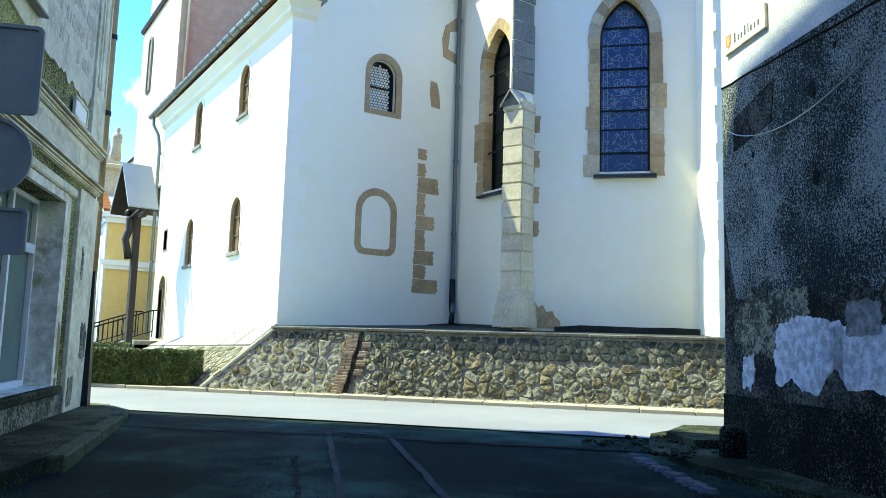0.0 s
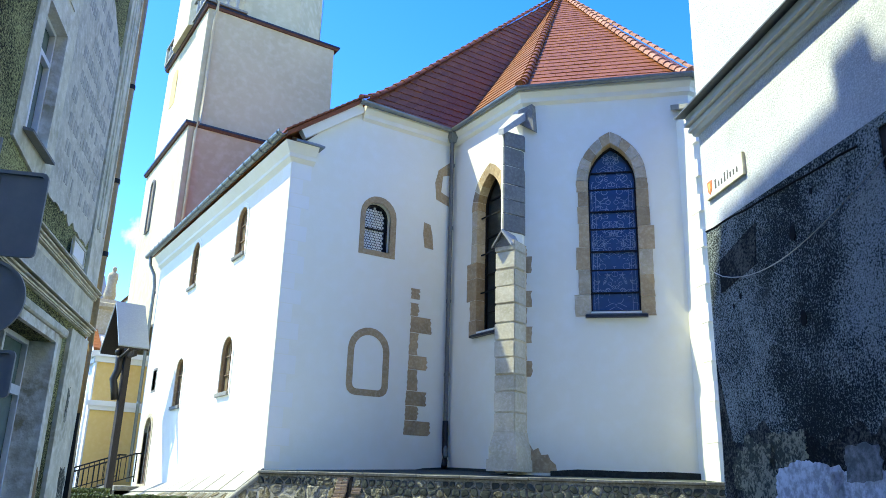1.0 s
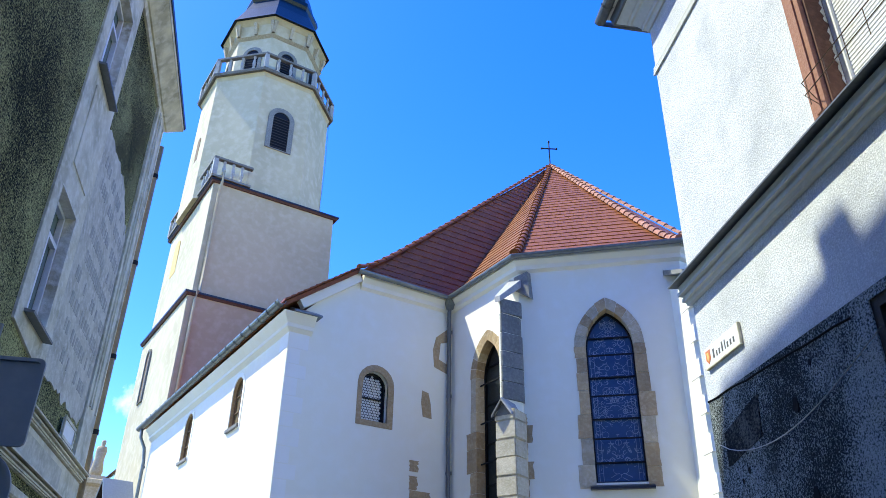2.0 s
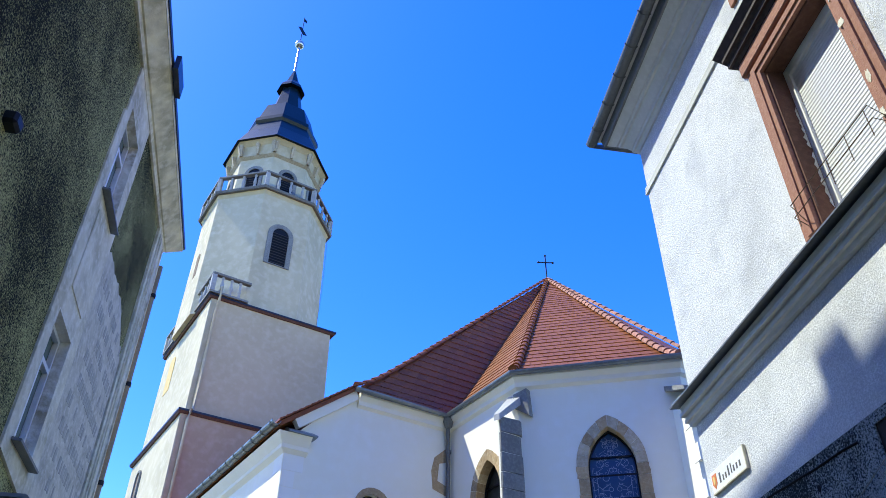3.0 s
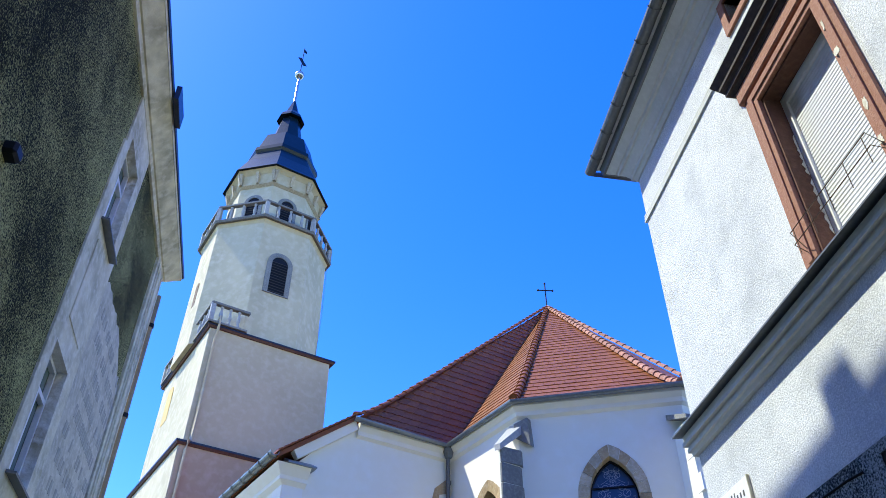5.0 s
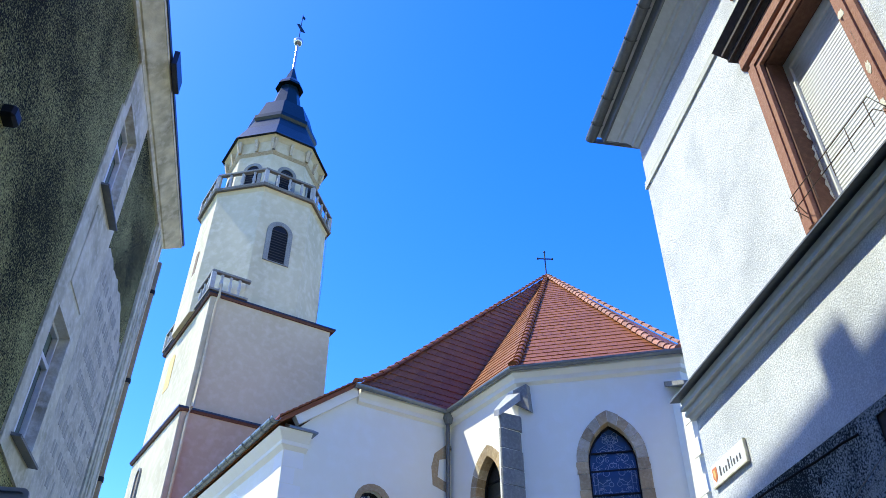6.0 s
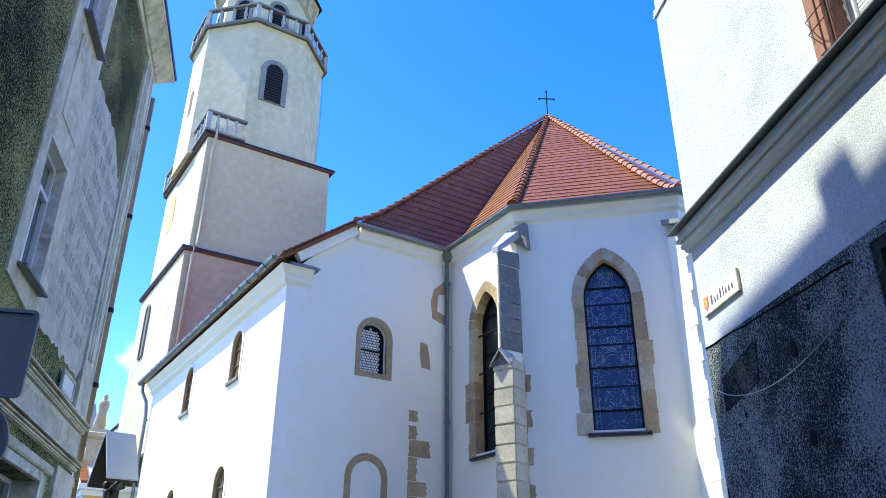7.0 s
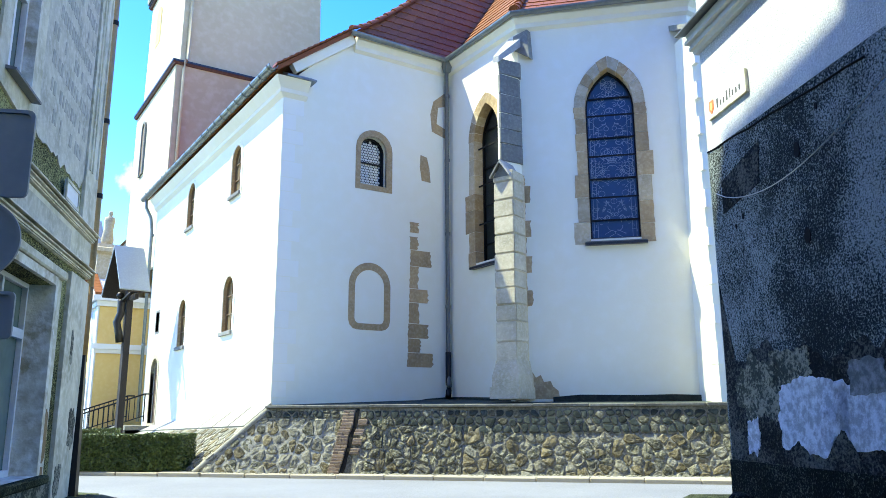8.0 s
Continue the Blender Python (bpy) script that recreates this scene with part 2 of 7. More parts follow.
FADED_INK = material("faded_lettering", (0.36, 0.345, 0.28), (0.60, 0.56, 0.43), (0.27, 0.265, 0.22), big=7, small=14, bump=0.3, spread=0.95)
OCHRE = material("bare_ochre_plaster", (0.30, 0.19, 0.07), (0.18, 0.11, 0.05), (0.40, 0.28, 0.13), big=4, small=15, bump=0.6)
STAINED_EAVE = material("stained_cream_eave", (0.84, 0.76, 0.50), (0.28, 0.25, 0.14), (0.88, 0.82, 0.62), big=2.2, small=7, bump=0.2, spread=0.8)
PIPE_BROWN = material("brown_pipe", (0.34, 0.25, 0.13), (0.2, 0.15, 0.09), (0.42, 0.34, 0.22), rough=0.5, bump=0.1)
# concrete and kerb of the lane: its greenish shade is put into both colours
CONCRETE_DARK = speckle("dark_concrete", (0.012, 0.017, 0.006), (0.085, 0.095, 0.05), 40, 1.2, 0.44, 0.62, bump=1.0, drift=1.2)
KERB_DARK = material("shade_green_kerb", (0.075, 0.088, 0.042), (0.03, 0.042, 0.014), (0.15, 0.155, 0.10), big=2.5, small=25, bump=0.7, objrand=0.2, spread=0.9)
SETT = material("granite_sett", (0.06, 0.068, 0.075), (0.03, 0.034, 0.036), (0.12, 0.13, 0.14), big=4, small=25, bump=0.6, objrand=0.3)
SEAM_PALE = speckle("pale_tar_seam", (0.028, 0.032, 0.031), (0.085, 0.09, 0.086), 35, 1.5, 0.42, 0.66, bump=0.8)
PATCH_WHITE = speckle("whitewash_patch", (0.40, 0.42, 0.48), (0.74, 0.77, 0.85), 12, 3.0, 0.38, 0.60, bump=0.7)


def glass(name, tint, rough=0.08):
    m = material(name, tint, rough=rough, big=2.0, small=9.0, bump=0.06, bump_scale=6, spread=0.6)
    m.node_tree.nodes["Principled BSDF"].inputs["IOR"].default_value = 1.5
    return m


STAINED = glass("stained_glass", (0.02, 0.07, 0.19), 0.3)
GREEN_GLASS = glass("dark_green_glass", (0.018, 0.024, 0.02), 0.3)
DARK_GLASS = glass("dark_window_glass", (0.015, 0.017, 0.02), 0.05)
SHOP_GLASS = glass("shop_glass", (0.15, 0.20, 0.165), 0.04)
PANE = glass("window_pane", (0.24, 0.18, 0.10), 0.2)


TILE_RED.node_tree.nodes["Principled BSDF"].inputs["Specular IOR Level"].default_value = 0.2
# dry rough surfaces have little sheen
for dry in (ASPHALT, BLACK_CEMENT, DAMP_RENDER, CONCRETE_DARK, ROUGH_GREY, BASALT, RUBBLE, RUBBLE_TAN, SEAM_PALE, DIRTY_RENDER, KERB_DARK, GAP_BLACK):
    dry.node_tree.nodes["Principled BSDF"].inputs["Specular IOR Level"].default_value = 0.12


# ---- building blocks ----
def part(name, bm, mat, parent=None, label="", smooth=False):
    me = bpy.data.meshes.new(name)
    bm.normal_update()
    bm.to_mesh(me)
    bm.free()
    me.materials.append(mat)
    if smooth:
        for p in me.polygons:
            p.use_smooth = True
    ob = new(name, me)
    if parent is not None:
        ob.parent = parent
        ob.matrix_parent_inverse = parent.matrix_world.inverted()
    return tagged(ob, label)


def thing(name, label, category, at=(0, 0, 0), group="", kind=""):
    ob = new(name)
    ob.location = at
    ob.matrix_world = Matrix.Translation(at)
    return tagged(ob, label, category, group, kind)


def wall_frame(x, y, ux, uy):
    """Local u along the wall (to the right seen from outside), d into it, z up."""
    k = math.hypot(ux, uy)
    ux, uy = ux / k, uy / k
    return Matrix(((ux, -uy, 0, x), (uy, ux, 0, y), (0, 0, 1, 0), (0, 0, 0, 1)))


def box(bm, a, b, m=Matrix.Identity(4)):
    (x0, y0, z0), (x1, y1, z1) = a, b
    vs = [bm.verts.new(m @ Vector(p)) for p in ((x0, y0, z0), (x1, y0, z0), (x1, y1, z0), (x0, y1, z0), (x0, y0, z1), (x1, y0, z1), (x1, y1, z1), (x0, y1, z1))]
    for f in ((3, 2, 1, 0), (4, 5, 6, 7), (0, 1, 5, 4), (1, 2, 6, 5), (2, 3, 7, 6), (3, 0, 4, 7)):
        bm.faces.new([vs[i] for i in f])


def hull(bm, lo, hi):
    """A solid between two rings of as many points."""
    a, b = [bm.verts.new(p) for p in lo], [bm.verts.new(p) for p in hi]
    n = len(a)
    bm.faces.new(a[::-1])
    bm.faces.new(b)
    for i in range(n):
        bm.faces.new((a[i], a[(i + 1) % n], b[(i + 1) % n], b[i]))


def sheet(bm, outer, holes, d0, d1, m):
    """A slab in the wall's plane from depth d0 to d1, with openings through it; outer and holes are lists of (u, z)."""
    from_loops = []
    for loop in (outer, *holes):
        vs = [bm.verts.new((u, d0, z)) for u, z in loop]
        from_loops += [bm.edges.new((vs[i], vs[(i + 1) % len(vs)])) for i in range(len(vs))]
    r = bmesh.ops.triangle_fill(bm, use_beauty=True, use_dissolve=False, edges=from_loops)
    faces = [g for g in r["geom"] if isinstance(g, bmesh.types.BMFace)]
    e = bmesh.ops.extrude_face_region(bm, geom=faces)
    top = [g for g in e["geom"] if isinstance(g, bmesh.types.BMVert)]
    bmesh.ops.translate(bm, verts=top, vec=(0, d1 - d0, 0))
    bmesh.ops.recalc_face_normals(bm, faces=bm.faces)
    bmesh.ops.transform(bm, matrix=m, verts=bm.verts)


def arch(u0, u1, z0, zt, pointed=False, n=10):
    """An opening: (u, z) from the lower left round over the arch."""
    w, c = (u1 - u0) / 2, (u0 + u1) / 2
    pts = [(u0, z0), (u1, z0)]
    if not pointed:
        zs = zt - w
        pts += [(c + w * math.cos(math.pi * i / n), zs + w * math.sin(math.pi * i / n)) for i in range(n + 1)]
    else:
        r = 2 * w * 0.95
        top = math.acos((r - w) / r)
        hgt = r * math.sin(top)
        zs = zt - hgt
        pts += [(u1 - r + r * math.cos(top * i / n), zs + r * math.sin(top * i / n)) for i in range(n + 1)]
        pts += [(u0 + r - r * math.cos(top * i / n), zs + r * math.sin(top * i / n)) for i in range(n - 1, -1, -1)]
    return pts


def rect(u0, u1, z0, z1):
    return [(u0, z0), (u1, z0), (u1, z1), (u0, z1)]


def tube(bm, pts, r, n=8):
    """A round bar along points."""
    rings = []
    for i, p in enumerate(pts):
        p = Vector(p)
        d = (Vector(pts[min(i + 1, len(pts) - 1)]) - Vector(pts[max(i - 1, 0)])).normalized()
        s = d.cross(Vector((0, 0, 1)) if abs(d.z) < 0.95 else Vector((1, 0, 0))).normalized()
        t = d.cross(s)
        rings.append([bm.verts.new(p + r * (s * math.cos(2 * math.pi * k / n) + t * math.sin(2 * math.pi * k / n))) for k in range(n)])
    for a, b in zip(rings, rings[1:]):
        for k in range(n):
            bm.faces.new((a[k], a[(k + 1) % n], b[(k + 1) % n], b[k]))
    bm.faces.new(rings[0][::-1])
    bm.faces.new(rings[-1])
    bmesh.ops.recalc_face_normals(bm, faces=bm.faces)


def octagon(cx, cy, a, z):
    """The eight corners about (cx, cy) at the apothem a."""
    r = a / math.cos(math.pi / 8)
    return [Vector((cx + r * math.cos(math.pi / 8 + k * math.pi / 4), cy + r * math.sin(math.pi / 8 + k * math.pi / 4), z)) for k in range(8)]


def simple(fn, *args):
    bm = bmesh.new()
    fn(bm, *args)
    return bm


# ---- ground ----
FWD = Vector((0.545, 0.839))


def ground_z(x, y):
    s = x * FWD.x + y * FWD.y
    return 0.1 * min(1, max(0, (s - 3) / 8))


def make_ground():
    bm = bmesh.new()
    xs = [-400, -150, -60, -25] + [-12 + 0.6 * i for i in range(64)] + [45, 80, 200, 450]
    ys = [-300, -120, -50, -25] + [-12 + 0.6 * i for i in range(64)] + [45, 80, 200, 500]
    vs = [[bm.verts.new((x, y, ground_z(x, y) + (0.012 * noise.noise((x * 0.5, y * 0.5, 3)) if abs(x) < 24 and abs(y) < 24 else 0))) for x in xs] for y in ys]
    for j in range(len(ys) - 1):
        for i in range(len(xs) - 1):
            bm.faces.new((vs[j][i], vs[j][i + 1], vs[j + 1][i + 1], vs[j + 1][i]))
    tagged(part("ground", bm, ASPHALT, smooth=True), "worn cracked asphalt lane and road, coloured dark as in shade", "road", kind="structure")


make_ground()


def make_road():
    """The main road's paler asphalt past the mouth of the lane, its sunlight partly in the colour."""
    bm = bmesh.new()
    near = [K0 + KD * s - KN * (4.1 + 0.25 * noise.noise((s * 0.3, 1, 1))) for s in [-40 + i * 1.0 for i in range(71)]]
    far_ = [K0 + KD * s + KN * 0.05 for s in [-40 + i * 1.0 for i in range(71)]]
    A_ = [[bm.verts.new((*p.lerp(q, t), 0)) for t in (0, 0.25, 0.5, 0.75, 1)] for p, q in zip(near, far_)]
    for r in A_:
        for v in r:
            v.co.z = ground_z(v.co.x, v.co.y) + 0.022
    for a, b in zip(A_, A_[1:]):
        for k in range(4):
            bm.faces.new((a[k], b[k], b[k + 1], a[k + 1]))
    bmesh.ops.recalc_face_normals(bm, faces=bm.faces)
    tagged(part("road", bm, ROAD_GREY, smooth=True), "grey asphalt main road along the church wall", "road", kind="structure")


KD = Vector((0.70, -0.714))
KN = Vector((0.714, 0.70))
K0 = Vector((6.97, 14.74))
make_road()


def piece(name, me, parent, m):
    """One more of alike pieces, on shared mesh data."""
    ob = new(name, me)
    ob.parent = parent
    ob.matrix_parent_inverse = parent.matrix_world.inverted()
    ob.matrix_basis = m
    return ob


def bevel_box(bm, a, b, r=0.02, m=Matrix.Identity(4)):
    """A box whose six faces stand proud of chamfered edges."""
    k = bmesh.new()
    box(k, a, b)
    bmesh.ops.bevel(k, geom=k.edges[:], offset=r, segments=1, affect="EDGES")
    me = bpy.data.meshes.new("tmp")
    k.to_mesh(me)
    k.free()
    me.transform(m)
    bm.from_mesh(me)
    bpy.data.meshes.remove(me)




def kerb_at(s, d, z):
    p = K0 + KD * s + KN * d
    return Vector((p.x, p.y, z))


def make_far_pavement():
    bm = bmesh.new()
    lo = [kerb_at(-40, 0.31, -0.2), kerb_at(30, 0.31, -0.2), kerb_at(30, 3.0, -0.2), kerb_at(-40, 3.0, -0.2)]
    hull(bm, lo, [Vector((p.x, p.y, 0.2)) for p in lo])
    tagged(part("pavement_church", bm, PAVING), "narrow grey pavement strip under the church wall", "pavement", kind="structure")
    kerb = thing("kerb_church", "pale granite kerb along the sunlit road", "kerb", kerb_at(0, 0, 0.1), kind="structure")
    bm = bmesh.new()
    bevel_box(bm, (0.006, 0, -0.3), (0.994, 0.31, 0.21), 0.015)
    first = part("kerb_stone", bm, KERB, kerb)
    first.matrix_basis = wall_frame(*(K0 + KD * -12), *KD)
    for i in range(-11, 24):
        piece("kerb_stone", first.data, kerb, wall_frame(*(K0 + KD * (i + 0.0)), *KD) @ Matrix.Translation((0, 0.004 * (i % 3), -0.004 * (i % 4))))


make_far_pavement()

# ---- church ----
church = thing("church", "white plastered gothic church with red tiled roof and stone window surrounds", "church", (12, 17, 1.2))
FRONT = wall_frame(6.5, 17.3, 1, 0)
SIDE = wall_frame(6.5, 30.4, 0, -1)
CHOIR = wall_frame(11.4, 17.3, 0, -1)
APSE = wall_frame(11.4, 14.1, 1, -1)
EAST = wall_frame(14.3, 11.2, 1, 0)
EAVE = 11.15
APEX = Vector((20.0, 22.1, 22.28))


def window(name, wf, opening, depth, mat, label=""):
    """The glazing of an opening, set back in it; its bars, stones and sill become its parts."""
    bm = bmesh.new()
    sheet(bm, opening, [], depth, depth + 0.03, wf)
    return part(name, bm, mat, church, label)


W1 = arch(2.16, 2.92, 7.24, 8.58)
bm = bmesh.new()
sheet(bm, [(0.0, 0.5), (4.9, 0.5), (4.9, EAVE), (1.75, EAVE), (0.0, 9.45)], [W1], 0, 0.8, FRONT)
part("front_wall", bm, PLASTER, church)
SY = [30.4 - 25.4, 30.4 - 20.75, 30.4 - 25.6, 30.4 - 20.87]
side_open = [arch(SY[0] - 0.42, SY[0] + 0.42, 7.45, 9.0), arch(SY[1] - 0.42, SY[1] + 0.42, 7.45, 8.9), arch(SY[2] - 0.45, SY[2] + 0.45, 3.55, 5.1), arch(SY[3] - 0.45, SY[3] + 0.45, 3.6, 5.15)]
DOOR = arch(1.0, 2.0, 1.15, 3.4)
SMALL = rect(1.2, 1.65, 4.35, 5.05)
bm = bmesh.new()
sheet(bm, rect(0, 12.298, 0.3, 9.45), side_open + [DOOR, SMALL], 0, 0.797, SIDE)
part("side_wall", bm, PLASTER, church)
G1 = arch(17.3 - 16.05, 17.3 - 14.95, 5.2, 9.45, True)
bm = bmesh.new()
sheet(bm, rect(0.002, 3.2, 0.5, EAVE), [G1], 0, 0.8, CHOIR)
part("choir_wall", bm, PLASTER, church)
G2 = arch(1.58, 2.76, 5.38, 9.67, True)
bm = bmesh.new()
sheet(bm, rect(0, 4.1, 0.5, EAVE), [G2], 0, 0.8, APSE)
part("apse_wall", bm, PLASTER, church)
bm = bmesh.new()
sheet(bm, rect(0, 4.1, 0.5, EAVE), [], 0, 0.8, EAST)
part("east_wall", bm, PLASTER, church)
bm = bmesh.new()
ring = [(18.4, 11.2), (28.6, 14.1), (28.6, 50), (13.4, 50), (13.4, 49), (27.6, 49), (27.6, 14.9), (18.2, 12.2)]
hull(bm, [Vector((*p, 0.5)) for p in ring], [Vector((*p, EAVE)) for p in ring])
part("north_wall", bm, PLASTER, church)
# dark inside, so that no daylight shows through the glazing
bm = bmesh.new()
ring = [(8.2, 19.2), (13.4, 19.2), (13.4, 16.0), (15.5, 13.6), (15.5, 30), (8.2, 30)]
hull(bm, [Vector((*p, 0.6)) for p in ring], [Vector((*p, 11.0)) for p in ring])
part("inner_wall", bm, GREYSTONE, church)

# painted quoins on the nave corner, a little lighter than the wall
for side, (wf, sgn, u0) in enumerate(((FRONT, 1, 0.0), (SIDE, -1, 13.098))):
    z, k = 1.8, 0
    while z < 8.8:
        h = 0.36 + 0.05 * ((k * 7) % 3)
        w = 0.55 if k % 2 else 0.35
        bm = bmesh.new()
        a, b = (u0 + 0.02, u0 + w) if sgn > 0 else (u0 - w, u0 - 0.02)
        sheet(bm, rect(a, b, z, z + h - 0.02), [], -0.006, 0.01, wf)
        part("quoin", bm, QUOIN, church)
        z, k = z + h, k + 1


def ragged(u, z0, z1, amp, seed, n=8):
    return [(u + amp * noise.noise((seed, i * 0.9, 0.3)), z0 + (z1 - z0) * i / n) for i in range(n + 1)]


# old stone showing through the plaster of the front wall
teeth = [(3.66, 3.92, 6.12, 6.42), (3.66, 3.90, 5.66, 6.02), (3.68, 4.30, 5.22, 5.66), (3.66, 3.92, 4.62, 5.22), (3.65, 4.22, 4.25, 4.62), (3.64, 3.94, 3.70, 4.25), (3.62, 4.22, 3.32, 3.70), (3.62, 3.98, 2.95, 3.32), (3.60, 4.36, 2.58, 2.95)]
for i, (a, b, z0, z1) in enumerate(teeth):
    bm = bmesh.new()
    r = ragged(b, z0 + 0.008, z1 - 0.008, 0.07, i)
    l = ragged(a, z0 + 0.008, z1 - 0.008, 0.035, i + 40)
    sheet(bm, r + l[::-1], [], -0.012, 0.02, FRONT)
    part("old_quoin_stone", bm, STONE, church, "exposed brown sandstone")
for pts in ([(4.40, 10.0), (4.86, 10.4), (4.86, 9.95), (4.55, 9.85), (4.50, 9.35), (4.78, 9.25), (4.86, 8.95), (4.35, 9.1), (4.30, 9.6)], [(3.98, 8.34), (4.18, 8.30), (4.26, 8.0), (4.30, 7.6), (4.02, 7.62), (3.96, 8.0)]):
    bm = bmesh.new()
    sheet(bm, pts, [], -0.012, 0.02, FRONT)
    part("old_quoin_stone", bm, STONE, church, "exposed brown sandstone")

# small round-headed window of the front wall
w = window("nave_window", FRONT, W1, 0.22, DARK_GLASS, "leaded window of white roundels")
bm = bmesh.new()
sheet(bm, arch(2.02, 3.10, 7.10, 8.76), [W1], -0.012, 0.05, FRONT)
part("surround", bm, STONE, w, "sandstone surround")
bm = bmesh.new()
sheet(bm, W1, [arch(2.21, 2.87, 7.30, 8.53)], 0.16, 0.21, FRONT)
box(bm, (2.18, 0.165, 7.86), (2.90, 0.205, 7.90), FRONT)
part("window_grille", bm, IRON, w)
bm = bmesh.new()
for j in range(17):
    for i in range(9):
        u, z = 2.235 + i * 0.076 + (0.038 if j % 2 else 0), 7.33 + j * 0.072
        if 2.24 < u < 2.84 and (z < 8.2 or math.hypot(u - 2.54, z - 8.2) < 0.29):
            vs = [bm.verts.new(FRONT @ Vector((u + 0.037 * math.cos(k * math.pi / 3), 0.212, z + 0.037 * math.sin(k * math.pi / 3)))) for k in range(6)]
            bm.faces.new(vs)
part("roundel_glazing", bm, ROUNDEL, w)
# walled-up oval below it
bm = bmesh.new()
def old_opening(a, b, z0, zt, r):
    """A round head above and rounded lower corners."""
    pts = [(a + r - r * math.sin(t), z0 + r - r * math.cos(t)) for t in (1.57, 1.0, 0.5, 0)]
    pts += [(b - r + r * math.sin(t), z0 + r - r * math.cos(t)) for t in (0, 0.5, 1.0, 1.57)]
    w, c = (b - a) / 2, (a + b) / 2
    return pts + [(c + w * math.cos(t), zt - w + w * math.sin(t)) for t in [math.pi * i / 12 for i in range(13)]]
sheet(bm, old_opening(1.90, 3.08, 3.46, 5.18, 0.25), [old_opening(2.07, 2.90, 3.62, 4.99, 0.12)], -0.012, 0.02, FRONT)
part("blind_window_surround", bm, STONE, church, "sandstone ring of a walled-up window")


# round-headed windows of the side wall
for op, c in zip(side_open, SY):
    w = window("side_window", SIDE, op, 0.13, PANE)
    z0, zt = op[0][1], max(p[1] for p in op)
    hw = (op[1][0] - op[0][0]) / 2
    bm = bmesh.new()
    sheet(bm, arch(c - hw - 0.12, c + hw + 0.12, z0 - 0.1, zt + 0.12), [op], -0.02, 0.07, SIDE)
    part("surround", bm, QUOIN, w, "smooth pale plaster surround")
    bm = bmesh.new()
    sheet(bm, op, [arch(c - hw + 0.03, c + hw - 0.03, z0 + 0.03, zt - 0.03)], 0.004, 0.078, SIDE)
    part("reveal", bm, STONE, w, "brown stone reveal")
    bm = bmesh.new()
    sheet(bm, op, [arch(c - hw + 0.05, c + hw - 0.05, z0 + 0.05, zt - 0.05)], 0.08, 0.125, SIDE)
    for z in (z0 + (zt - z0) * 0.33, z0 + (zt - z0) * 0.66):
        box(bm, (c - hw + 0.02, 0.09, z - 0.015), (c + hw - 0.02, 0.12, z + 0.015), SIDE)
    box(bm, (c - 0.015, 0.09, z0), (c + 0.015, 0.12, zt - 0.03), SIDE)
    part("window_grille", bm, WOOD_BROWN, w)
    bm = bmesh.new()
    bevel_box(bm, (c - hw - 0.06, -0.08, z0 - 0.09), (c + hw + 0.06, 0.25, z0 + 0.02), 0.01, SIDE)
    part("sill", bm, GREYSTONE, w)
w = window("side_door", SIDE, DOOR, 0.12, WOOD_BROWN, "brown wooden door")
bm = bmesh.new()
sheet(bm, arch(0.85, 2.15, 1.0, 3.55), [DOOR], -0.02, 0.1, SIDE)
part("surround", bm, STONE_PALE, w)
bm = bmesh.new()
for u in (1.2, 1.4, 1.6, 1.8):
    box(bm, (u - 0.012, 0.105, 1.2), (u + 0.012, 0.12, 3.1), SIDE)
part("plank_joint", bm, WOOD_DARK, w)
w = window("small_window", SIDE, SMALL, 0.2, DARK_GLASS)
bm = bmesh.new()
sheet(bm, rect(1.12, 1.73, 4.27, 5.13), [SMALL], -0.01, 0.19, SIDE)
part("surround", bm, GREYSTONE, w)


